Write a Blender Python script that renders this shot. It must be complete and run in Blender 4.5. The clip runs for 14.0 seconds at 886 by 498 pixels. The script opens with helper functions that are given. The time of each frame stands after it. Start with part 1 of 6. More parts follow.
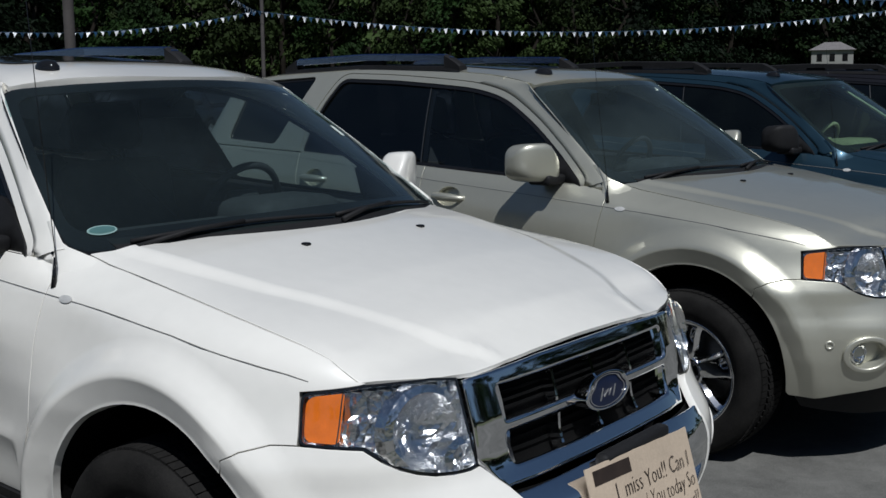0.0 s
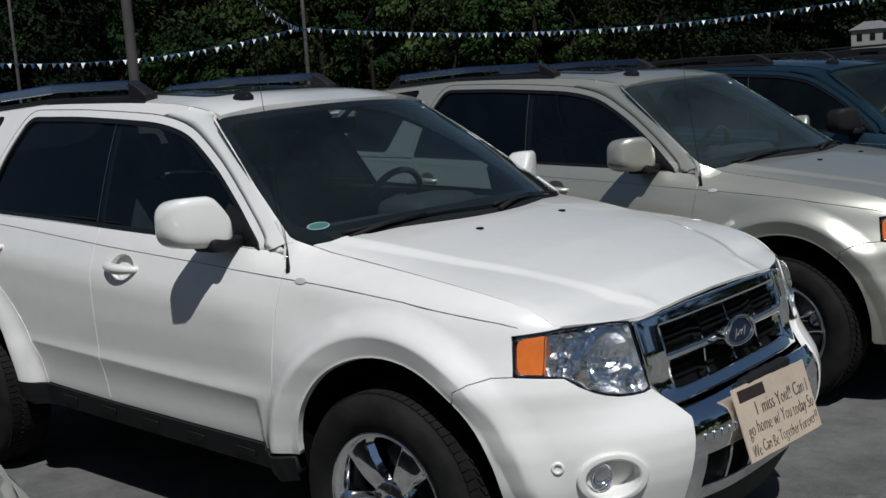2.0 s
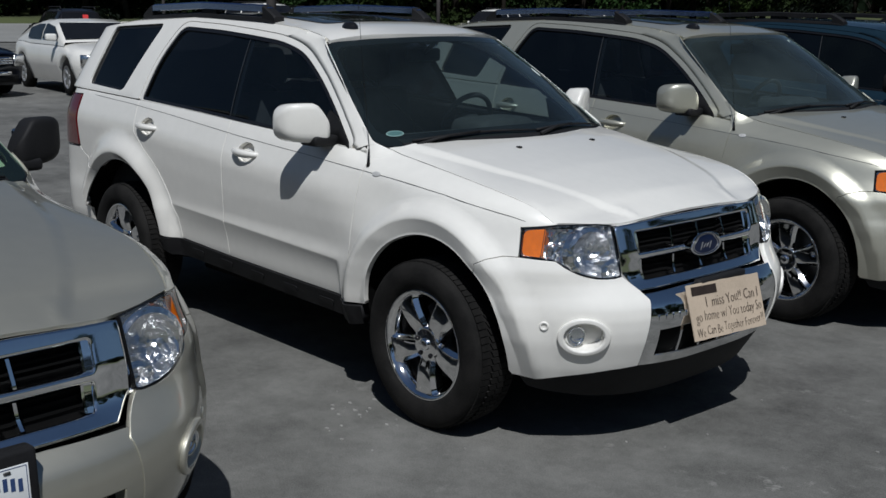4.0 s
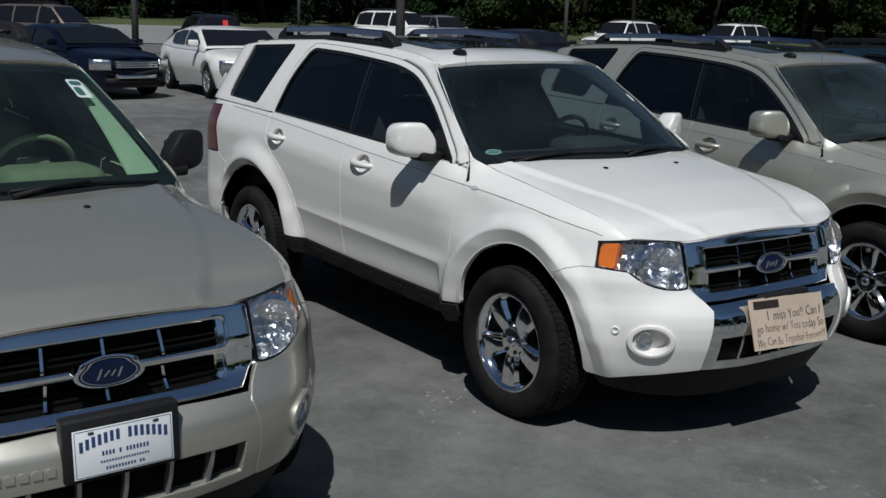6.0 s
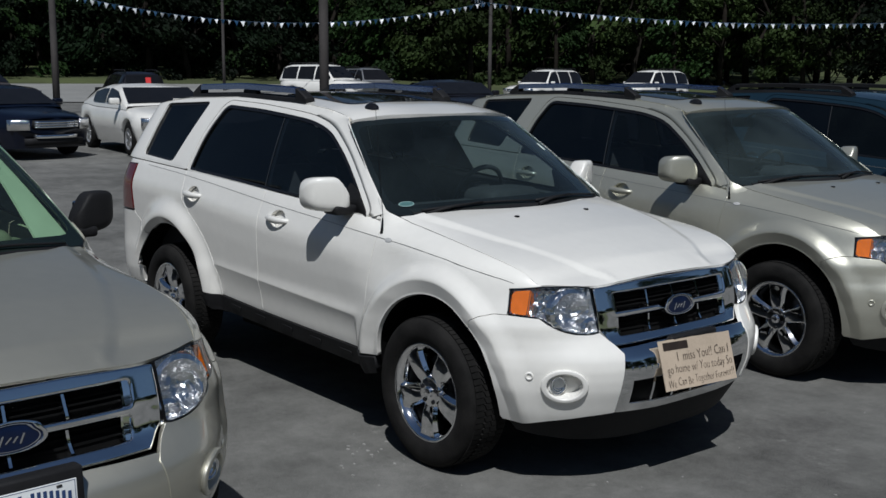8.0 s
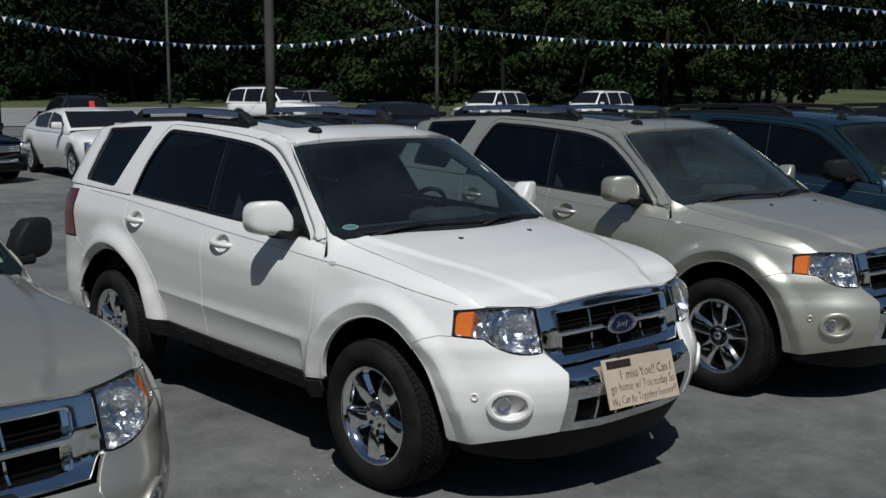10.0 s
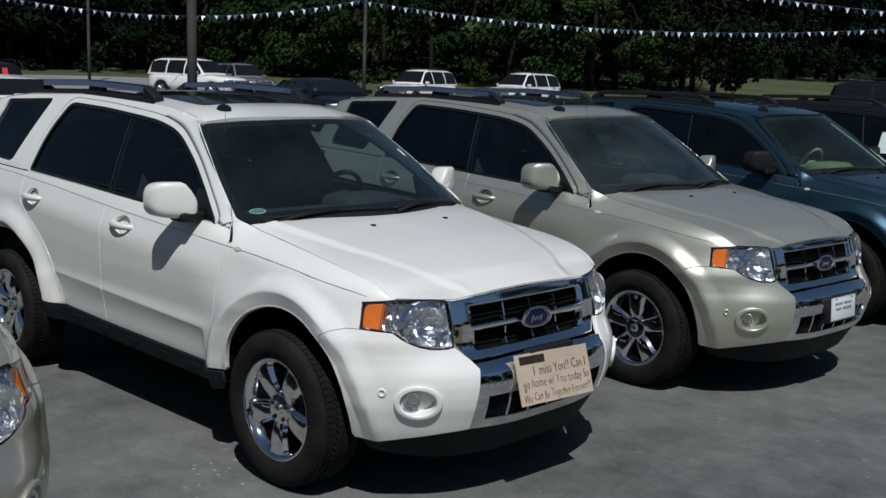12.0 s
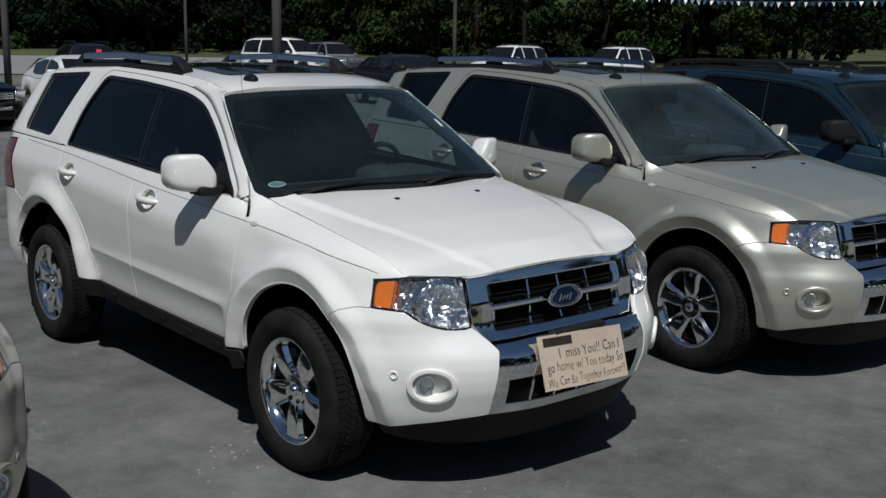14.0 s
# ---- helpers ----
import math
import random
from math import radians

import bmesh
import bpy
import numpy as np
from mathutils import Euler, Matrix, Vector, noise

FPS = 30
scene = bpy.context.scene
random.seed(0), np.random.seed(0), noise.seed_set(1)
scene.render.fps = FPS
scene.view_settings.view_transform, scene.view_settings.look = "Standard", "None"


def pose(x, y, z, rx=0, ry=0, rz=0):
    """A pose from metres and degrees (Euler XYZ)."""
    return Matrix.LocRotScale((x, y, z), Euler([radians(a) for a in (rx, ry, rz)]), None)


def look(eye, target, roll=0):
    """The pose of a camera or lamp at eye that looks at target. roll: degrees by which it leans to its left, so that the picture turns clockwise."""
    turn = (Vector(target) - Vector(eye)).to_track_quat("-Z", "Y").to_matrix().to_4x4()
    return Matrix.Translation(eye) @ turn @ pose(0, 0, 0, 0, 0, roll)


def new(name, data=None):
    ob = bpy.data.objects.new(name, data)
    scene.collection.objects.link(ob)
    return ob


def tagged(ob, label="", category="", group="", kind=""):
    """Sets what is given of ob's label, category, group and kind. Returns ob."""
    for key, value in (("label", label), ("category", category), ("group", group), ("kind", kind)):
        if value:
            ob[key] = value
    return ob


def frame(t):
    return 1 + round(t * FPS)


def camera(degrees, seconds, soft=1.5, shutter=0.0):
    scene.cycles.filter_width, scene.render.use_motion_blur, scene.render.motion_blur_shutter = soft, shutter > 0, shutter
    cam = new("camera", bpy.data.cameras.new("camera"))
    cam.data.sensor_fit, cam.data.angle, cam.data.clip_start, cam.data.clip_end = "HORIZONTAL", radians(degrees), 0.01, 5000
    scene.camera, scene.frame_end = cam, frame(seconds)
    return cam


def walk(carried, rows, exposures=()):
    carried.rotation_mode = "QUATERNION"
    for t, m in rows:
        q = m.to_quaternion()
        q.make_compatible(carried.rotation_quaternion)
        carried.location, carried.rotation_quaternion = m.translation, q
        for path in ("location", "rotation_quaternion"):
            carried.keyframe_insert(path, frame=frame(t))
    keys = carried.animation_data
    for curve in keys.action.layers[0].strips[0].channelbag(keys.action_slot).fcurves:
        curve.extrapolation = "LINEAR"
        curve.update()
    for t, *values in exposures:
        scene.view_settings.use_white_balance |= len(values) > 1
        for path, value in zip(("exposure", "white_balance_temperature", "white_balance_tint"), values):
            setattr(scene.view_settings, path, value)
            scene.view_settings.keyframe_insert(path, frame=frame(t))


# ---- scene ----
cam = camera(44.9, 14.0)
PATH = [
    (0, (2.019, -2.219, 1.483), (0.767, -0.687, 1.193), -0.6),
    (0.5, (1.96, -2.514, 1.496), (0.677, -1.015, 1.176), -3.8),
    (1, (2.039, -2.69, 1.519), (0.754, -1.197, 1.17), -2.5),
    (1.5, (2.036, -2.884, 1.504), (0.737, -1.394, 1.2), -4.9),
    (2, (2.171, -2.955, 1.518), (0.855, -1.475, 1.239), -4.1),
    (2.5, (2.318, -2.998, 1.598), (0.927, -1.623, 1.18), -1.5),
    (3, (2.52, -3.149, 1.626), (1.14, -1.746, 1.269), -1.5),
    (3.2, (2.656, -3.227, 1.609), (1.251, -1.865, 1.196), -1.2),
    (5.3, (3.472, -3.769, 1.687), (1.955, -2.528, 1.291), 2.2),
    (5.5, (3.519, -3.759, 1.709), (1.962, -2.581, 1.274), 2.5),
    (6, (3.552, -3.75, 1.724), (1.959, -2.613, 1.312), 1.5),
    (6.5, (3.606, -3.74, 1.734), (2.029, -2.561, 1.384), 0.9),
    (7, (3.617, -3.739, 1.735), (2.074, -2.511, 1.4), 0.8),
    (7.5, (3.626, -3.721, 1.74), (2.073, -2.504, 1.414), 0.5),
    (8, (3.635, -3.706, 1.741), (2.103, -2.461, 1.422), 0.3),
    (8.2, (3.645, -3.71, 1.742), (2.119, -2.453, 1.441), 0.4),
    (10.3, (3.663, -3.694, 1.75), (2.201, -2.358, 1.475), 0.3),
    (10.5, (3.657, -3.698, 1.748), (2.21, -2.344, 1.48), 0.9),
    (11, (3.69, -3.681, 1.74), (2.252, -2.32, 1.46), 0.5),
    (11.5, (3.676, -3.645, 1.734), (2.278, -2.246, 1.439), 0.7),
    (12, (3.567, -3.523, 1.768), (2.191, -2.106, 1.45), 1.7),
    (12.5, (3.545, -3.408, 1.705), (2.172, -1.977, 1.444), 1.2),
    (13, (3.55, -3.283, 1.727), (2.125, -1.913, 1.426), 1.1),
    (13.5, (3.589, -3.188, 1.715), (2.118, -1.874, 1.389), 0.7),
    (14, (3.593, -3.116, 1.717), (2.101, -1.836, 1.355), 0.8),
]
walk(cam, [(t, look(eye, target, roll)) for t, eye, target, roll in PATH], exposures=((0.0, -0.14, 6110.0, 8.5), (14.0, -0.14, 6110.0, 8.5)))

# ---- world, sun and exposure ----
SUN_TO = Vector((0.52, -0.43, 1.0)).normalized()
world = bpy.data.worlds.new("sky_world")
scene.world = world
world.use_nodes = True
wn = world.node_tree.nodes
sky = wn.new("ShaderNodeTexSky")
sky.sky_type = 'NISHITA'
sky.sun_disc = False
sky.dust_density, sky.ozone_density = 0.3, 3.0
sky.sun_elevation = math.asin(SUN_TO.z)
sky.sun_rotation = math.atan2(SUN_TO.x, SUN_TO.y)
world.node_tree.links.new(sky.outputs[0], wn["Background"].inputs[0])
wn["Background"].inputs[1].default_value = 0.033
sun_data = bpy.data.lights.new("sun", 'SUN')
sun_data.energy, sun_data.angle, sun_data.color = 3.85, radians(0.5), (1.0, 0.975, 0.95)
sun = new("sun", sun_data)
sun.matrix_world = look(SUN_TO * 50, (0, 0, 0))

# ---- materials ----


def material(name, color, rough=0.5, metal=0.0, coat=0.0, grain=0.0, scale=8.0, bump=0.0, bump_scale=60.0, spec=0.5, wear=None, per_object=0.0):
    """A principled material with variation at two scales: broad stains and fine grain, and fine relief."""
    m = bpy.data.materials.new(name)
    m.use_nodes = True
    nt = m.node_tree
    b = nt.nodes["Principled BSDF"]
    b.inputs["Base Color"].default_value = (*color, 1)
    b.inputs["Roughness"].default_value = rough
    b.inputs["Metallic"].default_value = metal
    b.inputs["Coat Weight"].default_value = coat
    b.inputs["Coat Roughness"].default_value = 0.04
    b.inputs["Specular IOR Level"].default_value = spec
    co = nt.nodes.new("ShaderNodeTexCoord")
    if grain:
        broad = nt.nodes.new("ShaderNodeTexNoise")
        broad.inputs["Scale"].default_value = scale
        broad.inputs["Detail"].default_value = 6
        fine = nt.nodes.new("ShaderNodeTexNoise")
        fine.inputs["Scale"].default_value = scale * 14
        fine.inputs["Detail"].default_value = 3
        for n in (broad, fine):
            nt.links.new(co.outputs["Object"], n.inputs["Vector"])
        add = nt.nodes.new("ShaderNodeMath")
        add.operation = 'MULTIPLY_ADD'
        add.inputs[1].default_value = 0.45
        nt.links.new(fine.outputs[0], add.inputs[0])
        nt.links.new(broad.outputs[0], add.inputs[2])
        ramp = nt.nodes.new("ShaderNodeMapRange")
        ramp.inputs[1].default_value, ramp.inputs[2].default_value = 0.45, 1.0
        nt.links.new(add.outputs[0], ramp.inputs[0])
        mix = nt.nodes.new("ShaderNodeMix")
        mix.data_type = 'RGBA'
        lo = tuple(max(0, c * (1 - grain)) for c in color)
        hi = wear or tuple(min(1, c * (1 + grain)) for c in color)
        mix.inputs[6].default_value = (*lo, 1)
        mix.inputs[7].default_value = (*hi, 1)
        nt.links.new(ramp.outputs[0], mix.inputs[0])
        last = mix.outputs[2]
        if per_object:
            info = nt.nodes.new("ShaderNodeObjectInfo")
            hsv = nt.nodes.new("ShaderNodeHueSaturation")
            mr = nt.nodes.new("ShaderNodeMapRange")
            mr.inputs[3].default_value, mr.inputs[4].default_value = 1 - per_object, 1 + per_object
            nt.links.new(info.outputs["Random"], mr.inputs[0])
            nt.links.new(mr.outputs[0], hsv.inputs["Value"])
            nt.links.new(last, hsv.inputs["Color"])
            last = hsv.outputs[0]
        nt.links.new(last, b.inputs["Base Color"])
    if bump:
        tex = nt.nodes.new("ShaderNodeTexNoise")
        tex.inputs["Scale"].default_value = bump_scale
        tex.inputs["Detail"].default_value = 4
        nt.links.new(co.outputs["Object"], tex.inputs["Vector"])
        bp = nt.nodes.new("ShaderNodeBump")
        bp.inputs["Strength"].default_value = bump
        bp.inputs["Distance"].default_value = 0.004
        nt.links.new(tex.outputs[0], bp.inputs["Height"])
        nt.links.new(bp.outputs[0], b.inputs["Normal"])
    return m


def car_paint(name, color, metal, rough, coat=1.0):
    """Clear-coated paint with a fine flake and a trace of road dust."""
    m = material(name, color, rough, metal, coat, 0.05, 1.5, 0.03, 900, spec=0.5 if coat == 1 else 0.2)
    return m


def glass(name, tint, gloss_rough=0.01, dust=0.0, facing=0.05):
    """A tinted pane: what lies behind shows through the tint, with a mirror gloss that grows at grazing angles and a film of dust."""
    m = bpy.data.materials.new(name)
    m.use_nodes = True
    nt = m.node_tree
    nt.nodes.remove(nt.nodes["Principled BSDF"])
    out = nt.nodes["Material Output"]
    tr = nt.nodes.new("ShaderNodeBsdfTransparent")
    tr.inputs[0].default_value = (*tint, 1)
    gl = nt.nodes.new("ShaderNodeBsdfGlossy")
    gl.inputs["Roughness"].default_value = gloss_rough
    lw = nt.nodes.new("ShaderNodeLayerWeight")
    lw.inputs[0].default_value = 0.5
    pw = nt.nodes.new("ShaderNodeMath")
    pw.operation, pw.inputs[1].default_value = 'POWER', 5.0
    ma = nt.nodes.new("ShaderNodeMath")
    ma.operation, ma.inputs[1].default_value, ma.inputs[2].default_value = 'MULTIPLY_ADD', 0.93, facing
    mix = nt.nodes.new("ShaderNodeMixShader")
    pairs = [(lw.outputs["Facing"], pw.inputs[0]), (pw.outputs[0], ma.inputs[0]), (ma.outputs[0], mix.inputs[0]), (tr.outputs[0], mix.inputs[1]), (gl.outputs[0], mix.inputs[2])]
    last = mix
    if dust:
        df = nt.nodes.new("ShaderNodeBsdfDiffuse")
        df.inputs[0].default_value = (0.46, 0.62, 0.62, 1)
        noise_tex = nt.nodes.new("ShaderNodeTexNoise")
        noise_tex.inputs["Scale"].default_value = 3.0
        noise_tex.inputs["Detail"].default_value = 8
        co = nt.nodes.new("ShaderNodeTexCoord")
        mr = nt.nodes.new("ShaderNodeMapRange")
        mr.inputs[1].default_value, mr.inputs[2].default_value = 0.3, 0.75
        mr.inputs[3].default_value, mr.inputs[4].default_value = dust * 0.5, dust * 1.5
        mx = nt.nodes.new("ShaderNodeMixShader")
        pairs += [(co.outputs["Object"], noise_tex.inputs["Vector"]), (noise_tex.outputs[0], mr.inputs[0]), (mr.outputs[0], mx.inputs[0]), (mix.outputs[0], mx.inputs[1]), (df.outputs[0], mx.inputs[2])]
        last = mx
    for a, b in pairs + [(last.outputs[0], out.inputs[0])]:
        nt.links.new(a, b)
    return m


M = {
    "white": car_paint("white_paint", (0.815, 0.797, 0.745), 0.0, 0.35),
    "pewter": car_paint("pewter_champagne_paint", (0.55, 0.533, 0.452), 0.76, 0.42),
    "tan": car_paint("champagne_paint", (0.59, 0.58, 0.49), 0.70, 0.42),
    "blue": car_paint("steel_blue_paint", (0.020, 0.052, 0.078), 0.65, 0.4),
    "navy": car_paint("navy_paint", (0.002, 0.004, 0.012), 0.0, 0.35, 0.5),
    "black_paint": car_paint("black_paint", (0.008, 0.008, 0.011), 0.0, 0.4, 0.5),
    "bronze": car_paint("bronze_paint", (0.16, 0.13, 0.11), 0.5, 0.38),
    "silver": car_paint("silver_paint", (0.42, 0.42, 0.42), 0.7, 0.35),
    "chrome": material("chrome", (0.93, 0.935, 0.94), 0.05, 1.0, 0, 0.04, 5),
    "wheel_chrome": material("wheel_chrome", (0.90, 0.90, 0.91), 0.07, 1.0, 0, 0.04, 5),
    "reflector": material("lamp_reflector", (0.92, 0.92, 0.92), 0.20, 1.0, 0, 0.03, 20, 0.9, 55),
    "plastic": material("black_trim_plastic", (0.013, 0.013, 0.014), 0.6, 0, 0, 0.3, 6, 0.25, 400, spec=0.2),
    "gloss_black": material("gloss_black_trim", (0.010, 0.010, 0.011), 0.06, 0, 0, 0.2, 4),
    "rubber": material("tyre_rubber", (0.010, 0.010, 0.010), 0.8, 0, 0, 0.35, 10, 0.3, 200, wear=(0.021, 0.020, 0.019), spec=0.12),
    "inner": material("inner_body_black", (0.003, 0.003, 0.003), 0.9, 0, 0, 0.3, 8, spec=0.1),
    # rail metal: the blue of the mirrored sky is put into its base colour
    "rail": material("satin_sky_tinted_rail", (0.30, 0.40, 0.68), 0.15, 1.0, 0, 0.06, 4),
    "rim_dark": material("brake_grey", (0.12, 0.12, 0.12), 0.45, 0.8, 0, 0.3, 20),
    "amber": material("amber_lens", (0.85, 0.19, 0.01), 0.22, 0, 1.0, 0.15, 30, 0.2, 150),
    "red_lens": material("red_lens", (0.10, 0.005, 0.007), 0.15, 0, 1.0, 0.2, 25),
    "emblem_blue": material("emblem_blue", (0.002, 0.008, 0.034), 0.35, 0, 0.15, 0.2, 20),
    "cloth_dark": material("dark_cloth", (0.03, 0.031, 0.034), 0.8, 0, 0, 0.25, 25, 0.3, 250),
    "cloth_beige": material("beige_cloth", (0.40, 0.35, 0.26), 0.75, 0, 0, 0.2, 25, 0.3, 250),
    "dash_beige": material("beige_dashboard", (0.235, 0.21, 0.15), 0.7, 0, 0, 0.15, 18, 0.3, 250),
    "trim_beige": material("beige_trim", (0.62, 0.58, 0.47), 0.6, 0, 0, 0.08, 12, 0.2, 200),
    "card": material("cardboard", (0.53, 0.43, 0.325), 0.85, 0, 0, 0.12, 7, 0.2, 150),
    "ink": material("marker_ink", (0.030, 0.020, 0.016), 0.6, 0, 0, 0.3, 40),
    "plate": material("plate_white", (0.78, 0.80, 0.80), 0.35, 0, 0.3, 0.05, 10),
    "plate_blue": material("plate_blue_ink", (0.03, 0.06, 0.16), 0.4, 0, 0, 0.1, 20),
    "badge": material("pale_badge", (0.48, 0.48, 0.47), 0.4, 0, 0.3, 0.15, 60),
    "paper": material("sticker_paper", (0.62, 0.70, 0.66), 0.6, 0, 0, 0.1, 20),
    "pale_teal": material("pale_teal_sticker", (0.22, 0.34, 0.33), 0.5, 0, 0, 0.1, 20),
    "teal": material("teal_sticker", (0.05, 0.13, 0.13), 0.5, 0, 0, 0.1, 20),
    "glass": glass("windscreen_glass", (0.66, 0.77, 0.77), 0.01, 0.015, 0.07),
    "dusty_glass": glass("dusty_windscreen_glass", (0.60, 0.72, 0.74), 0.01, 0.034),
    "green_glass": glass("light_green_glass", (0.60, 0.80, 0.69), 0.01, 0.018),
    "privacy": glass("privacy_glass", (0.018, 0.022, 0.030), 0.01, 0.003, 0.08),
    "dark_glass": glass("dark_door_glass", (0.04, 0.046, 0.055), 0.01, 0.005),
    "mid_glass": glass("door_glass", (0.58, 0.64, 0.65), 0.01, 0.004, 0.07),
    "lens": glass("clear_lens", (0.94, 0.95, 0.96), 0.01, 0.004),
    "grass": material("grass", (0.055, 0.068, 0.021), 0.9, 0, 0, 0.45, 0.15, 0.5, 10),
    "bark": material("bark", (0.020, 0.017, 0.014), 0.9, 0, 0, 0.4, 3, 0.8, 12, spec=0.1),
    "pole": material("weathered_pole", (0.065, 0.058, 0.055), 0.85, 0, 0, 0.3, 2, 0.5, 20),
    "flag_white": material("pennant_white", (0.80, 0.82, 0.84), 0.5, 0, 0, 0.05, 5),
    "flag_blue": material("pennant_blue", (0.012, 0.055, 0.12), 0.5, 0, 0, 0.1, 5),
    "pin": material("pinstripe_grey", (0.25, 0.245, 0.23), 0.4, 0, 0.5, 0.1, 20),
    "chip": material("pale_chip", (0.27, 0.265, 0.25), 0.9, 0, 0, 0.3, 30, 0.4, 120),
    "road": material("far_road", (0.22, 0.22, 0.21), 0.9, 0, 0, 0.2, 0.3, 0.4, 30),
    "house": material("house_siding", (0.26, 0.26, 0.24), 0.7, 0, 0, 0.08, 1, 0.2, 8),
    "shingle": material("roof_shingle", (0.16, 0.15, 0.15), 0.9, 0, 0, 0.3, 3, 0.4, 20),
    "red_tag": material("red_tag", (0.62, 0.03, 0.03), 0.5, 0, 0, 0.1, 10),
}


def asphalt():
    """Worn car-lot asphalt: broad patches, blotches, aggregate, pale grit and a few thin cracks."""
    m = material("asphalt", (0.15, 0.15, 0.15), 0.92, 0, 0, 0.0)
    nt = m.node_tree
    b = nt.nodes["Principled BSDF"]
    co = nt.nodes.new("ShaderNodeTexCoord")

    def tex(kind, scale, detail=5.0, rough=0.6):
        n = nt.nodes.new(kind)
        n.inputs["Scale"].default_value = scale
        if kind == "ShaderNodeTexNoise":
            n.inputs["Detail"].default_value, n.inputs["Roughness"].default_value = detail, rough
        nt.links.new(co.outputs["Object"], n.inputs["Vector"])
        return n.outputs[0]

    def calc(op, a, b2, c=None):
        n = nt.nodes.new("ShaderNodeMath")
        n.operation = op
        for i, v in enumerate((a, b2, c)):
            if v is None:
                continue
            if isinstance(v, (int, float)):
                n.inputs[i].default_value = v
            else:
                nt.links.new(v, n.inputs[i])
        return n.outputs[0]

    def ramp(v, a, b2, lo, hi):
        n = nt.nodes.new("ShaderNodeMapRange")
        nt.links.new(v, n.inputs[0])
        for i, q in enumerate((a, b2, lo, hi)):
            n.inputs[i + 1].default_value = q
        return n.outputs[0]
    patches = ramp(tex("ShaderNodeTexNoise", 0.45, 4), 0.3, 0.7, -0.040, 0.040)
    blots = ramp(tex("ShaderNodeTexNoise", 3.2, 8, 0.7), 0.3, 0.75, -0.050, 0.048)
    fleck = ramp(tex("ShaderNodeTexNoise", 30, 5, 0.75), 0.3, 0.7, -0.014, 0.014)
    grain = ramp(tex("ShaderNodeTexNoise", 190, 3, 0.7), 0.3, 0.7, -0.044, 0.044)
    grit = ramp(tex("ShaderNodeTexVoronoi", 26), 0.07, 0.03, 0.0, 0.16)
    spread = ramp(tex("ShaderNodeTexNoise", 1.1, 5), 0.52, 0.68, 0.0, 1.0)
    chalk = ramp(tex("ShaderNodeTexNoise", 9.0, 9, 0.75), 0.57, 0.68, 0.0, 0.16)
    total = calc('ADD', calc('ADD', patches, blots), calc('ADD', calc('ADD', grain, fleck), 0.128))
    total = calc('ADD', total, calc('MULTIPLY', calc('ADD', grit, chalk), spread))
    mix = nt.nodes.new("ShaderNodeCombineColor")
    nt.links.new(total, mix.inputs[0])
    nt.links.new(calc('MULTIPLY', total, 0.99), mix.inputs[1])
    nt.links.new(calc('MULTIPLY', total, 0.92), mix.inputs[2])
    nt.links.new(mix.outputs[0], b.inputs["Base Color"])
    bp = nt.nodes.new("ShaderNodeBump")
    bp.inputs["Strength"].default_value, bp.inputs["Distance"].default_value = 0.7, 0.004
    nt.links.new(tex("ShaderNodeTexNoise", 110, 4, 0.7), bp.inputs["Height"])
    nt.links.new(bp.outputs[0], b.inputs["Normal"])
    return m


M["asphalt"] = asphalt()


def leafy(name, color):
    m = material(name, color, 0.7, 0, 0, 0.5, 0.35, 0, 1, spec=0.12, per_object=0.5)
    return m


# one leaf green in plain, sunlit and shaded copies: sun and shade in the colour
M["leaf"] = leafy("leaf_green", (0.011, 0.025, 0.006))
M["leaf_sunlit"] = leafy("leaf_sunlit_green", (0.024, 0.039, 0.011))
M["leaf_shaded"] = leafy("leaf_shaded_green", (0.004, 0.010, 0.0035))

# ---- mesh helpers ----
CACHE = {}


def mesh_of(bm, name):
    me = bpy.data.meshes.new(name)
    bmesh.ops.recalc_face_normals(bm, faces=bm.faces)
    bm.to_mesh(me)
    bm.free()
    return me


def put(name, me, mat, parent=None, label="", smooth=True, m=None):
    """An object on mesh me, with its own material, under parent."""
    if not me.materials:
        me.materials.append(mat)
        me.polygons.foreach_set("use_smooth", [smooth] * len(me.polygons))
    ob = new(name, me)
    ob.material_slots[0].link = 'OBJECT'
    ob.material_slots[0].material = mat
    if parent:
        ob.parent = parent
    if m is not None:
        ob.matrix_basis = m
    if label:
        ob["label"] = label
    return ob


def part(name, bm, mat, parent=None, label="", smooth=True, m=None):
    return put(name, mesh_of(bm, name), mat, parent, label, smooth, m)


def empty(name, m, label, category, group="", kind=""):
    e = new(name)
    e.empty_display_size = 0.2
    e.matrix_basis = m
    return tagged(e, label, category, group, kind)


def box(bm, lo, hi, bevel=0.0, seg=2):
    """A box between two corners, with rounded edges."""
    r = bmesh.ops.create_cube(bm, size=1)
    vs = r["verts"]
    lo, hi = Vector(lo), Vector(hi)
    for v in vs:
        v.co = Vector((lo[i] + (v.co[i] + 0.5) * (hi[i] - lo[i]) for i in range(3)))
    if bevel:
        es = list({e for v in vs for e in v.link_edges})
        bmesh.ops.bevel(bm, geom=es, offset=bevel, segments=seg, affect='EDGES', profile=0.5)
    return bm


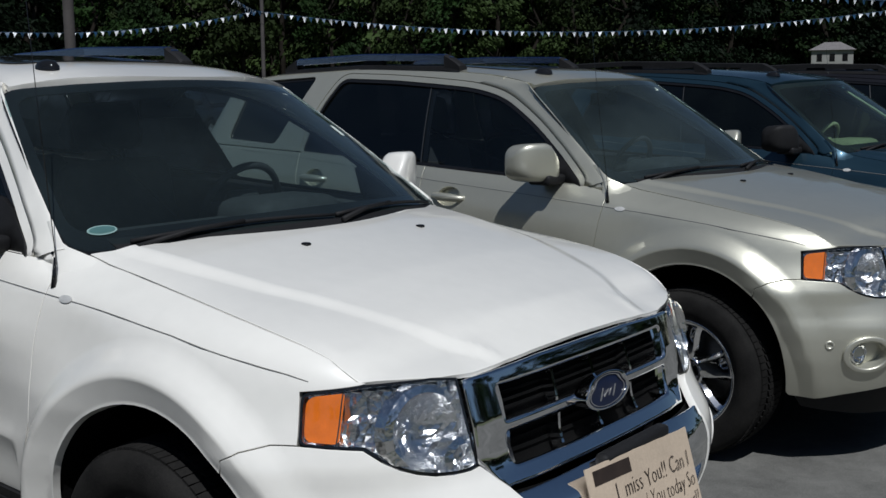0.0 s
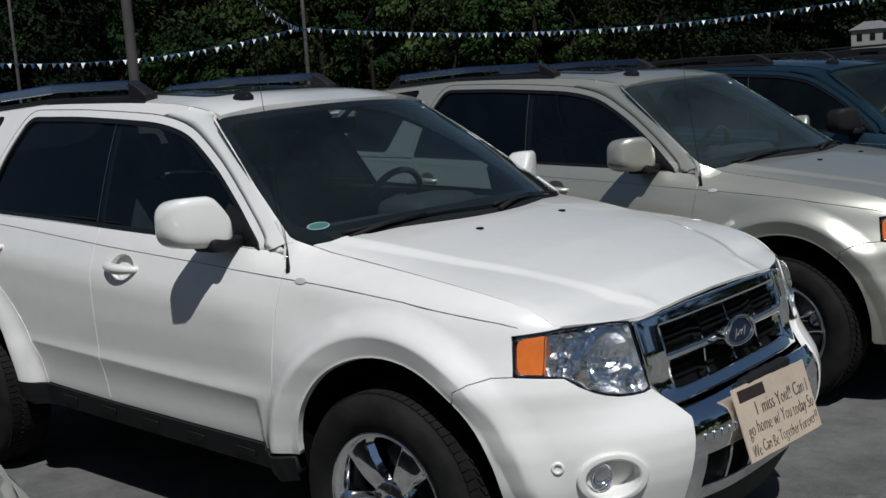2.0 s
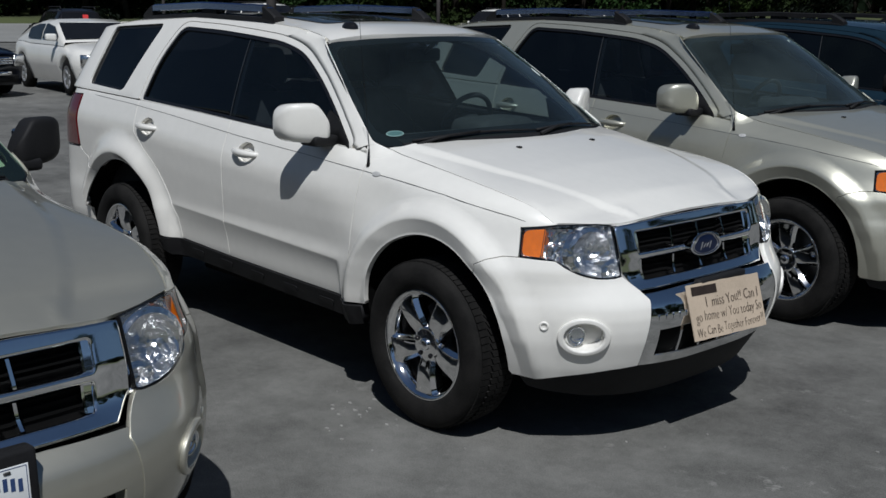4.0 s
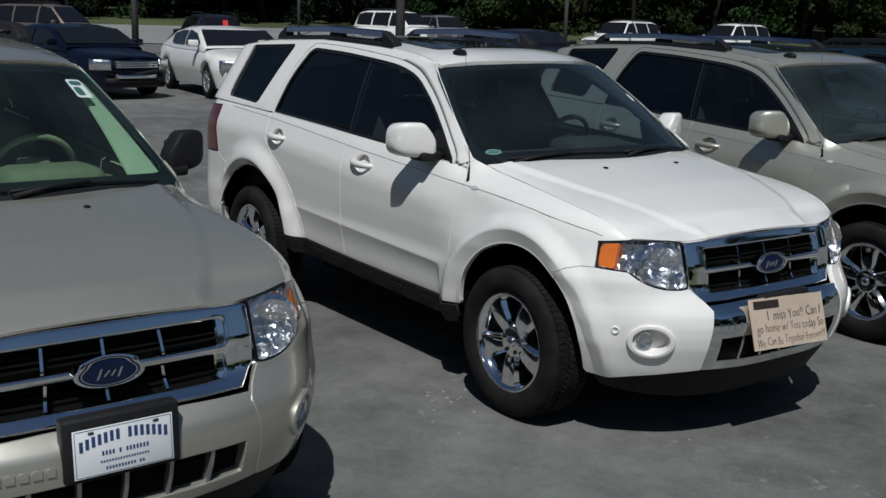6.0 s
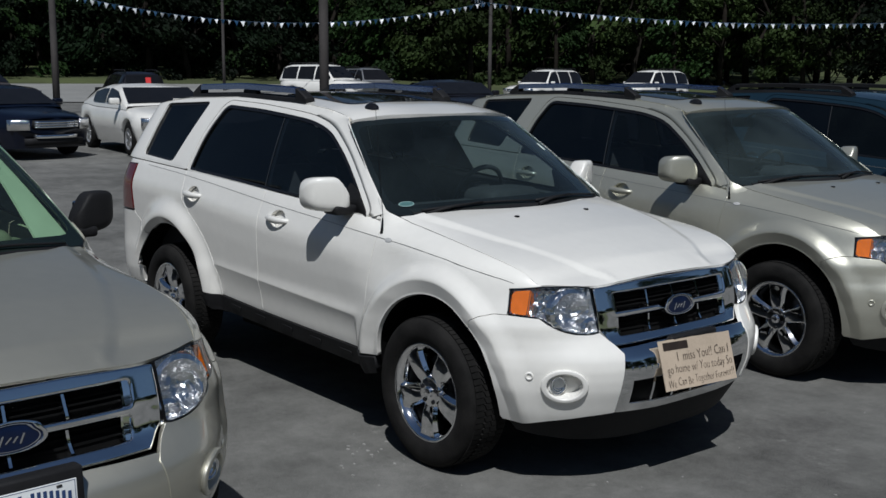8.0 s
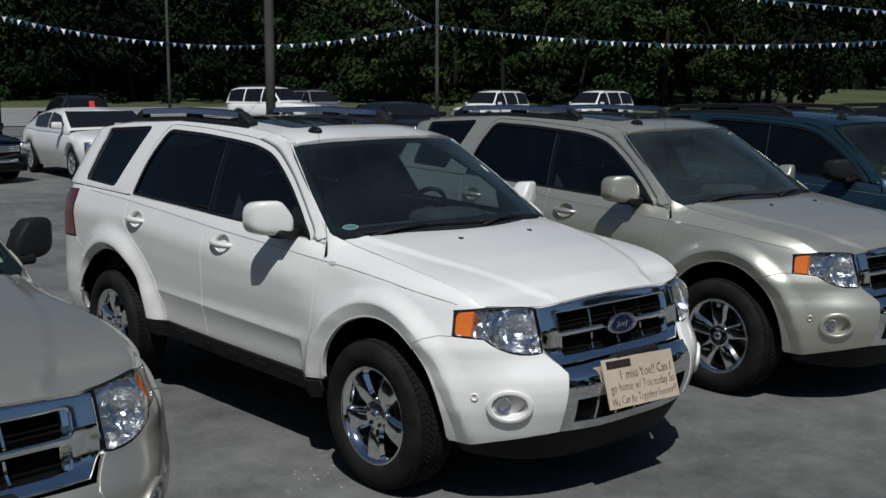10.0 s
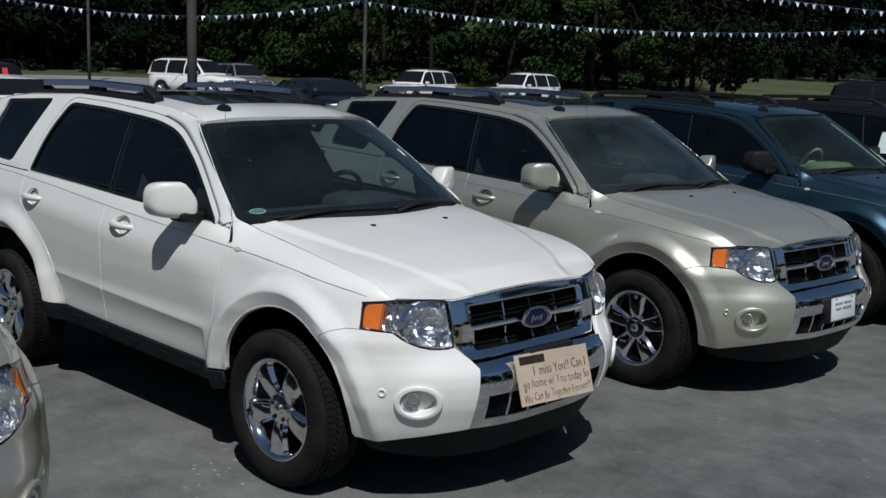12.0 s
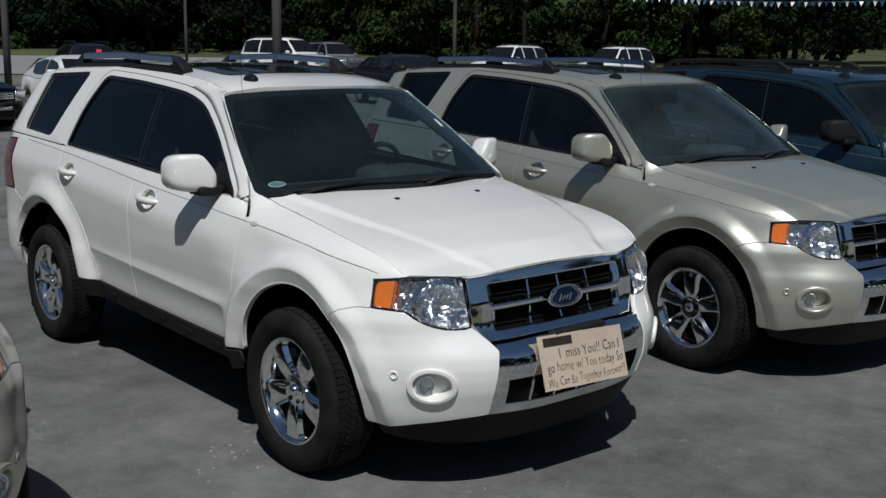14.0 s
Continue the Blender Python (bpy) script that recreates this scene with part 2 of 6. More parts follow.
def tube(bm, pts, r, n=8, r_end=None):
    """A round tube along points, tapering to r_end."""
    pts = [Vector(p) for p in pts]
    rings = []
    for i, p in enumerate(pts):
        d = (pts[min(i + 1, len(pts) - 1)] - pts[max(i - 1, 0)]).normalized()
        a = d.orthogonal().normalized() if abs(d.z) > 0.9 else d.cross(Vector((0, 0, 1))).normalized()
        b = d.cross(a)
        rr = r if r_end is None else r + (r_end - r) * i / (len(pts) - 1)
        rings.append([bm.verts.new(p + rr * (a * math.cos(2 * math.pi * k / n) + b * math.sin(2 * math.pi * k / n))) for k in range(n)])
    for u, v in zip(rings, rings[1:]):
        for k in range(n):
            bm.faces.new((u[k], u[(k + 1) % n], v[(k + 1) % n], v[k]))
    bm.faces.new(rings[0][::-1])
    bm.faces.new(rings[-1])
    return bm


def lathe(bm, prof, n=40, cap=False, arc=2 * math.pi, start=0.0):
    """Turns (radius, height) about the y axis."""
    full = abs(arc - 2 * math.pi) < 1e-6
    rings = []
    for k in range(n if full else n + 1):
        a = start + arc * k / n
        rings.append([bm.verts.new((r * math.cos(a), h, r * math.sin(a))) for r, h in prof])
    for k in range(n):
        u, v = rings[k], rings[(k + 1) % len(rings)]
        for i in range(len(prof) - 1):
            bm.faces.new((u[i], u[i + 1], v[i + 1], v[i]))
    if cap:
        bm.faces.new([r[-1] for r in rings])
    return bm


def inside(poly, pts):
    x, y = pts[:, 0][:, None], pts[:, 1][:, None]
    a, b = poly, np.roll(poly, -1, 0)
    cond = (a[:, 1] > y) != (b[:, 1] > y)
    with np.errstate(divide='ignore', invalid='ignore'):
        xi = a[:, 0] + (y - a[:, 1]) * (b[:, 0] - a[:, 0]) / (b[:, 1] - a[:, 1])
    return (np.sum(cond & (x < xi), 1) % 2) == 1


def area2(p):
    q = np.roll(p, -1, 0)
    return np.sum(p[:, 0] * q[:, 1] - q[:, 0] * p[:, 1])


def offset_poly(poly, d):
    """Moves an outline inward by d (outward: minus)."""
    p = np.array(poly, float)
    if area2(p) < 0:
        p = p[::-1]
    a, b = p - np.roll(p, 1, 0), np.roll(p, -1, 0) - p
    a /= np.linalg.norm(a, axis=1)[:, None] + 1e-9
    b /= np.linalg.norm(b, axis=1)[:, None] + 1e-9
    n1, n2 = np.c_[-a[:, 1], a[:, 0]], np.c_[-b[:, 1], b[:, 0]]
    m = n1 + n2
    m /= np.maximum(0.5, np.sum(m * m, 1) / 2)[:, None]
    return p + d * m


def rounded(poly, r=0.03, n=5):
    """Rounds an outline's corners; r may be one radius or one for each corner."""
    p = [Vector((*q,)).to_2d() for q in poly]
    rs = r if isinstance(r, (list, tuple)) else [r] * len(p)
    out = []
    for i, q in enumerate(p):
        a, b = p[i - 1] - q, p[(i + 1) % len(p)] - q
        k = min(rs[i], a.length * 0.45, b.length * 0.45)
        if k < 1e-4:
            out.append(tuple(q))
            continue
        s, e = q + a.normalized() * k, q + b.normalized() * k
        for j in range(n + 1):
            t = j / n
            out.append(tuple(s * (1 - t) ** 2 + q * 2 * t * (1 - t) + e * t * t))
    return out


def dense(poly, step):
    out = []
    for i, a in enumerate(poly):
        b = poly[(i + 1) % len(poly)]
        k = max(1, int(math.dist(a, b) / step + 0.5))
        out += [(a[0] + (b[0] - a[0]) * j / k, a[1] + (b[1] - a[1]) * j / k) for j in range(k)]
    return out


from mathutils.geometry import delaunay_2d_cdt


def panel(bm, fn, poly, holes=(), grid=0.04, gap=0.0, depth=0.02, off=0.0, inward=None, edge=0.0, extra=(), step=None):
    """A sheet that follows the surface fn(u, v), cut to an outline with holes, its rims folded in by depth."""
    loops = [np.array(dense(list(map(tuple, offset_poly(poly, gap + edge))), step or grid * 0.6))]
    for h in holes:
        loops.append(np.array(dense(list(map(tuple, offset_poly(h, -gap - edge))), step or grid * 0.6)))
    lo, hi = loops[0].min(0), loops[0].max(0)
    gu = np.arange(lo[0] + grid / 2, hi[0], grid)
    gv = np.arange(lo[1] + grid / 2, hi[1], grid)
    pts = np.array([(u, v) for u in gu for v in gv]).reshape(-1, 2)
    if len(pts):
        ok = inside(loops[0], pts)
        for h in loops[1:]:
            ok &= ~inside(h, pts)
        pts = pts[ok]
        rim = np.concatenate(loops)
        if len(pts):
            d = np.min(np.hypot(pts[:, 0][:, None] - rim[:, 0], pts[:, 1][:, None] - rim[:, 1]), 1)
            pts = pts[d > grid * 0.45]
        if len(extra):
            ex = np.array(extra)
            ok = inside(loops[0], ex)
            for h in loops[1:]:
                ok &= ~inside(h, ex)
            ex = ex[ok]
            d = np.min(np.hypot(ex[:, 0][:, None] - rim[:, 0], ex[:, 1][:, None] - rim[:, 1]), 1)
            ex = ex[d > 0.005]
            if len(ex):
                d = np.min(np.hypot(pts[:, 0][:, None] - ex[:, 0], pts[:, 1][:, None] - ex[:, 1]), 1)
                pts = np.concatenate([pts[d > 0.010], ex])
    verts, edges, n = [], [], 0
    for lp in loops:
        verts += [tuple(map(float, q)) for q in lp]
        edges += [(n + i, n + (i + 1) % len(lp)) for i in range(len(lp))]
        n += len(lp)
    verts += [tuple(map(float, q)) for q in pts]
    vs, _, fs, *_ = delaunay_2d_cdt([Vector(v) for v in verts], edges, [], 0, 1e-6)
    arr = np.array([(v.x, v.y) for v in vs])
    cen = np.array([arr[list(f)].mean(0) for f in fs])
    keep = inside(loops[0], cen)
    for h in loops[1:]:
        keep &= ~inside(h, cen)
    h = 1e-3

    def spot(u, v, o):
        p = fn(u, v)
        if o:
            nrm = (fn(u + h, v) - fn(u - h, v)).cross(fn(u, v + h) - fn(u, v - h))
            nrm.normalize()
            p = p + nrm * o * (inward or 1)
        return p
    made = {}
    way = bm.verts.layers.float_vector.get("way") or bm.verts.layers.float_vector.new("way")
    main = bm.faces.layers.int.get("main") or bm.faces.layers.int.new("main")

    def vert(i):
        if i not in made:
            u, v = arr[i]
            made[i] = bm.verts.new(spot(u, v, off))
            g = 4e-3
            made[i][way] = (fn(u + g, v) - fn(u - g, v)).cross(fn(u, v + g) - fn(u, v - g)).normalized()
        return made[i]
    use = {}
    for f, k in zip(fs, keep):
        if k and len(set(f)) == 3:
            bm.faces.new([vert(i) for i in f])[main] = 1
            for a, b in ((f[0], f[1]), (f[1], f[2]), (f[2], f[0])):
                use[(min(a, b), max(a, b))] = use.get((min(a, b), max(a, b)), 0) + 1
    if depth:
        low = {}
        ways, spots = [], np.concatenate(loops)
        for k, lp in enumerate(loops):
            t = np.roll(lp, -1, 0) - np.roll(lp, 1, 0)
            t /= np.linalg.norm(t, axis=1)[:, None] + 1e-9
            sign = (1 if area2(lp) > 0 else -1) * (1 if k == 0 else -1)
            ways.append(np.c_[t[:, 1], -t[:, 0]] * sign)
        ways = np.concatenate(ways)

        def out_way(u, v):
            return ways[np.argmin((spots[:, 0] - u) ** 2 + (spots[:, 1] - v) ** 2)]

        def deep(i):
            if i not in low:
                u, v = arr[i]
                ring = [made[i]]
                if edge:
                    du, dv = out_way(u, v)
                    for s, c in ((0.5, 0.134), (0.866, 0.5), (1.0, 1.0)):
                        ring.append(bm.verts.new(spot(u + du * edge * s, v + dv * edge * s, off - edge * c)))
                    u, v = u + du * edge, v + dv * edge
                ring.append(bm.verts.new(spot(u, v, off - edge - depth)))
                low[i] = ring
            return low[i]
        for (a, b), k in use.items():
            if k == 1:
                p, q = deep(a), deep(b)
                for i in range(len(p) - 1):
                    bm.faces.new((p[i], q[i], q[i + 1], p[i + 1]))
                bm.edges.get((p[-2], q[-2])).smooth = False
    return bm


def mirrored(bm):
    way = bm.verts.layers.float_vector.get("way")
    for v in bm.verts:
        v.co.y = -v.co.y
        if way:
            v[way] = Vector((v[way].x, -v[way].y, v[way].z))
    return bm


def true_normals(me):
    """Shades a panel's face by the surface that it follows, so that it shows no facets."""
    me.polygons.foreach_set("use_smooth", [True] * len(me.polygons))
    way, main = me.attributes["way"].data, me.attributes["main"].data
    old = [Vector(n.vector) for n in me.corner_normals]
    for p in me.polygons:
        if main[p.index].value:
            for li in p.loop_indices:
                n = Vector(way[me.loops[li].vertex_index].vector)
                if n.length > 0.5:
                    old[li] = n if n.dot(p.normal) > 0 else -n
    me.normals_split_custom_set(old)

# ---- the sport utility car: its surfaces (x ahead of the front axle, y to its left, z up) ----


def profile(pts, soft=0.02):
    """A smoothed curve through (at, value) pairs."""
    p = sorted(pts)
    xs = np.arange(p[0][0] - 0.3, p[-1][0] + 0.3, 0.004)
    ys = np.interp(xs, [a for a, _ in p], [b for _, b in p])
    k = max(1, int(soft / 0.004))
    ker = np.hanning(2 * k + 3)
    ys = np.convolve(np.pad(ys, k + 1, mode='edge'), ker / ker.sum(), 'valid')
    return lambda q: float(np.interp(q, xs, ys))


XC, RADIAL, REAR0 = -0.10, 0.85, -3.05
FRONT_X = profile([(0.2, 0.70), (0.30, 0.762), (0.35, 0.791), (0.45, 0.825), (0.50, 0.833), (0.55, 0.833), (0.60, 0.818), (0.635, 0.780), (0.67, 0.737), (0.70, 0.715), (0.75, 0.695), (0.87, 0.655), (0.95, 0.62), (1.1, 0.56)], 0.02)
FRONT_N = profile([(0.2, 3.0), (0.62, 3.0), (0.72, 3.8), (1.1, 4.2)], 0.04)
DOOR_W = profile([(0.15, 0.74), (0.30, 0.79), (0.40, 0.820), (0.46, 0.833), (0.58, 0.838), (0.605, 0.838), (0.645, 0.832), (0.75, 0.843), (0.85, 0.847), (0.90, 0.840), (0.96, 0.818), (1.01, 0.80), (1.07, 0.768), (1.2, 0.70)], 0.03)
FENDER_W = profile([(0.15, 0.73), (0.30, 0.79), (0.46, 0.836), (0.56, 0.85), (0.62, 0.852), (0.75, 0.842), (0.88, 0.813), (0.96, 0.80), (1.00, 0.787), (1.03, 0.755), (1.06, 0.70), (1.1, 0.62)], 0.03)
RISE = profile([(-3.6, 0.165), (-3.2, 0.16), (-2.3, 0.13), (-1.364, 0.058), (-0.855, 0.025), (-0.43, 0.0), (-0.2, -0.02), (0.3, -0.065), (0.5, -0.10), (0.7, -0.12)], 0.2)
REAR_X = profile([(0.2, -3.44), (0.45, -3.51), (0.7, -3.52), (0.9, -3.47), (1.2, -3.39), (1.4, -3.30)], 0.05)
ARCHES = ((0.02, 0.365, 0.425), (-2.60, 0.370, 0.452))
TUCK = (0.11, -0.04)


def smooth01(t):
    t = min(1.0, max(0.0, t))
    return t * t * (3 - 2 * t)


def rise(x, z):
    return RISE(x) * smooth01((z - 0.55) / 0.4)


def ledge_z(x):
    """The height of the crease along the lower doors."""
    return 0.592 + 0.0344 * (-0.545 - x)


def half_width(x, z):
    zz = z - rise(x, z)
    k = smooth01((x + 0.70) / 0.50)
    w = DOOR_W(zz) * (1 - k) + FENDER_W(zz) * k
    for (ax, az, ar), facet, crisp, far in zip(ARCHES, (0.056, 0.032), (0.075, 0.12), (0.22, 0.18)):
        r = math.hypot(x - ax, (z - az) * 0.98) - ar
        ahead = smooth01((x - ax - 0.22) / 0.15)
        ridge = 0.40 + 0.60 * min(1.0, max(0.0, (r + 0.004) / (facet + 0.004)))
        fall = 1 - (0.62 * smooth01((r - facet - 0.004) / crisp) + 0.38 * smooth01((r - facet) / (far - facet)))
        w += 0.052 * (1 - 0.30 * ahead) * ridge * fall * (1 - 0.5 * smooth01((0.42 - z) / 0.2))
    under = ledge_z(x) - z
    if under > 0:
        along = smooth01((-0.545 - x) / 0.05) * smooth01((x + 2.06) / 0.05)
        w -= along * 0.032 * (1 - math.exp(-under / 0.075))
    return w


SIDE_LEN = XC - REAR0
Q1 = RADIAL * math.pi / 2
Q2 = Q1 + SIDE_LEN


def shell(q, z):
    """The body's flank and ends, unrolled: q runs from the nose's middle round the corner, along the side and round the tail."""
    s, q = (1, q) if q >= 0 else (-1, -q)
    if q < Q1:
        f = q / RADIAL
        c, sn = math.cos(f), math.sin(f)
        n, a = FRONT_N(z), FRONT_X(z) - XC
        x = XC + 0.45
        for _ in range(3):
            w = half_width(x, z)
            r = ((c / a) ** n + (sn / w) ** n) ** (-1 / n)
            x = XC + r * c
        return Vector((XC + r * c, s * r * sn, z))
    if q < Q2:
        x = XC - (q - Q1)
        return Vector((x, s * half_width(x, z), z))
    f = min(math.pi / 2 - 1e-4, (q - Q2) / RADIAL)
    c, sn = math.cos(f), math.sin(f)
    a, n = REAR0 - REAR_X(z), 6.0
    w = half_width(REAR0 - 0.2, z)
    r = ((sn / a) ** n + (c / w) ** n) ** (-1 / n)
    return Vector((REAR0 - r * sn, s * r * c, z))


def at_x(x, z):
    """The unrolled place of the flank's point at x, z."""
    if x <= XC:
        if x > REAR0:
            return (Q1 + XC - x, z)
        lo, hi = Q2, Q2 + RADIAL * 1.56
        for _ in range(30):
            m = (lo + hi) / 2
            lo, hi = (m, hi) if shell(m, z).x > x else (lo, m)
        return (lo, z)
    lo, hi = 0.0, Q1
    for _ in range(30):
        m = (lo + hi) / 2
        if shell(m, z).x > x:
            lo = m
        else:
            hi = m
    return (lo, z)


def at_y(y, z):
    """The unrolled place of the nose's point at y, z."""
    lo, hi = 0.0, Q1 * 0.85
    for _ in range(30):
        m = (lo + hi) / 2
        if shell(m, z).y < abs(y):
            lo = m
        else:
            hi = m
    return (math.copysign(lo, y), z)


def arch(k, a0, a1, grow=0.0, n=22):
    """Points of a wheel opening's edge, from angle a0 to a1 (degrees from straight ahead, over the top)."""
    x, z, r = ARCHES[k]
    turns = [radians(a0 + (a1 - a0) * i / n) for i in range(n + 1)]
    return [(x + (r + grow) * (1 - TUCK[k] * (1 - math.sin(a))) * math.cos(a), z + (r + grow) * math.sin(a)) for a in turns]


BELT = profile([(-3.5, 1.20), (-2.43, 1.163), (-1.82, 1.137), (-1.3, 1.110), (-0.84, 1.088), (-0.45, 1.062), (0.0, 1.05)], 0.2)


SIDE_Y = profile([(x, half_width(x, BELT(x)) - 0.003) for x in np.linspace(-3.4, -0.6, 40)], 0.03)


def tail_room(z):
    """How far the upper body reaches behind the rear corner's start, at a height."""
    return 0.42 - 0.40 * max(0.0, z - 1.2)


def side_glass(x, z):
    d = z - BELT(x)
    e = max(0.0, d)
    y = SIDE_Y(min(x, -0.6)) - 0.46 * e - 0.20 * e * e + 0.9 * min(0.0, d)
    k = max(0.0, REAR0 - x) / tail_room(z)
    return Vector((x, y * (1 - min(0.985, k) ** 6) ** (1 / 6), z))


HOOD_C = profile([(-0.45, 1.125), (-0.34, 1.118), (-0.25, 1.109), (-0.16, 1.097), (-0.07, 1.081), (0.06, 1.057), (0.2, 1.030), (0.35, 0.994), (0.505, 0.955), (0.57, 0.926), (0.64, 0.893), (0.70, 0.858)], 0.028)
HOOD_SEAM = [(-0.42, 1.086), (-0.36, 1.072), (-0.31, 1.061), (-0.2, 1.046), (-0.1, 1.034), (0.03, 1.018), (0.13, 1.005), (0.24, 0.989), (0.32, 0.974), (0.395, 0.956), (0.455, 0.936), (0.49, 0.915), (0.525, 0.890)]
HOOD_S = profile(HOOD_SEAM + [(0.60, 0.868), (0.7, 0.84)], 0.012)
HOOD_Y = profile([(x, shell(*at_x(x, z)).y) for x, z in HOOD_SEAM], 0.012)


FOLD = profile([(-0.42, 0.60), (-0.284, 0.585), (-0.1, 0.562), (0.111, 0.522), (0.408, 0.413), (0.527, 0.354), (0.64, 0.285), (0.75, 0.22)], 0.05)


def hood_surface(x, y, nose=True):
    edge, f = HOOD_Y(min(x, 0.56)), FOLD(x)
    f = min(f, edge - 0.05)
    step = min(0.060, (edge - f) * 0.6)
    a = min(abs(y), edge * 1.15)
    g = 1 - 0.33 * min(1.0, a / f) ** 2 - 0.29 * smooth01((a - f) / step) - 0.38 * max(0.0, (a - f) / (edge - f)) ** 2.2
    z = HOOD_S(x) + (HOOD_C(x) - HOOD_S(x)) * g
    if not nose:
        return Vector((x, y, z))
    xe = NOSE_X(abs(y))
    d = max(0.0, xe - x)
    if d < 0.16:
        z += (NOSE_Z(abs(y)) - hood_surface(xe, y, False).z) * (1 - smooth01(d / 0.16))
    return Vector((x, y, z))


NOSE_Z = profile([(0.0, 0.890), (0.2, 0.887), (0.42, 0.876), (0.52, 0.882), (0.60, 0.889), (0.70, 0.892)], 0.03)
NOSE_X = profile([(y, shell(*at_y(y, NOSE_Z(y))).x) for y in np.linspace(0.0, 0.68, 24)], 0.03)


ROOF_C = profile([(-3.5, 1.555), (-3.3, 1.592), (-2.9, 1.625), (-2.2, 1.640), (-1.6, 1.626), (-1.08, 1.585), (-0.83, 1.535), (-0.7, 1.50)], 0.12)
ROOF_E = profile([(-3.5, 1.50), (-3.3, 1.542), (-2.9, 1.588), (-2.2, 1.611), (-1.6, 1.594), (-1.25, 1.563), (-1.05, 1.527), (-0.9, 1.48)], 0.1)


def roof_surface(x, y):
    ye = side_glass(x, ROOF_E(x)).y
    v = min(1.0, abs(y) / ye)
    return Vector((x, y, ROOF_C(x) - (ROOF_C(x) - ROOF_E(x)) * v ** 3.2))


def screen(v, t):
    """The windscreen: v from -1 to 1 across, t from 0 at the cowl to 1 at the roof."""
    half = 0.734 + (0.568 - 0.734) * t
    y = v * half
    x0 = -0.225 - 0.60 * t - 0.02 * math.sin(math.pi * t)
    k = 0.36 + 0.20 * t
    z = 1.112 + (1.530 - 1.112) * t + 0.022 * math.sin(math.pi * t) - 0.03 * v * v
    return Vector((x0 - k * y * y, y, z))


# ---- the sport utility car: its parts ----


def sheet(key, fn, poly, mirror=False, **kw):
    """A cached panel mesh; mirror: for the car's right side."""
    k = (key, mirror)
    if k not in CACHE:
        bm = bmesh.new()
        panel(bm, fn, poly, **kw)
        if mirror:
            mirrored(bm)
        c = Vector((-1.2, 0, 0.6))
        tot = sum((f.normal_update() or f.normal).dot(f.calc_center_median() - c) * f.calc_area() for f in bm.faces)
        bmesh.ops.recalc_face_normals(bm, faces=bm.faces)
        for f in bm.faces:
            f.normal_update()
        tot = sum(f.normal.dot(f.calc_center_median() - c) * f.calc_area() for f in bm.faces)
        if tot < 0:
            bmesh.ops.reverse_faces(bm, faces=bm.faces)
        me = bpy.data.meshes.new(key)
        bm.to_mesh(me)
        bm.free()
        true_normals(me)
        CACHE[k] = me
    return CACHE[k]


def cached(key, build, mirror=False):
    k = (key, mirror)
    if k not in CACHE:
        bm = bmesh.new()
        build(bm)
        if mirror:
            mirrored(bm)
        CACHE[k] = mesh_of(bm, key)
    return CACHE[k]


def S(pts):
    return [at_x(x, z) for x, z in pts]


def F(pts):
    return [at_y(y, z) for y, z in pts]


SEAM = [(-0.425, 1.062), (-0.436, 1.0), (-0.463, 0.74), (-0.49, 0.47)]
FRONT_DOOR_TOP = [(x, BELT(x) + 0.002) for x in np.linspace(-0.435, -1.50, 12)]
REAR_DOOR_TOP = [(x, BELT(x) + 0.002) for x in np.linspace(-1.50, -2.44, 10)]


def lamp_outline():
    top_out, top_seam = at_x(0.430, 0.872), at_x(0.535, 0.888)
    return [at_x(0.447, 0.768), top_out, top_seam, *F([(0.60, 0.889), (0.53, 0.887), (0.470, 0.878)]), *F([(0.473, 0.78), (0.474, 0.695), (0.50, 0.690), (0.54, 0.690), (0.58, 0.694), (0.615, 0.703), (0.645, 0.716), (0.672, 0.735), (0.695, 0.760)])]


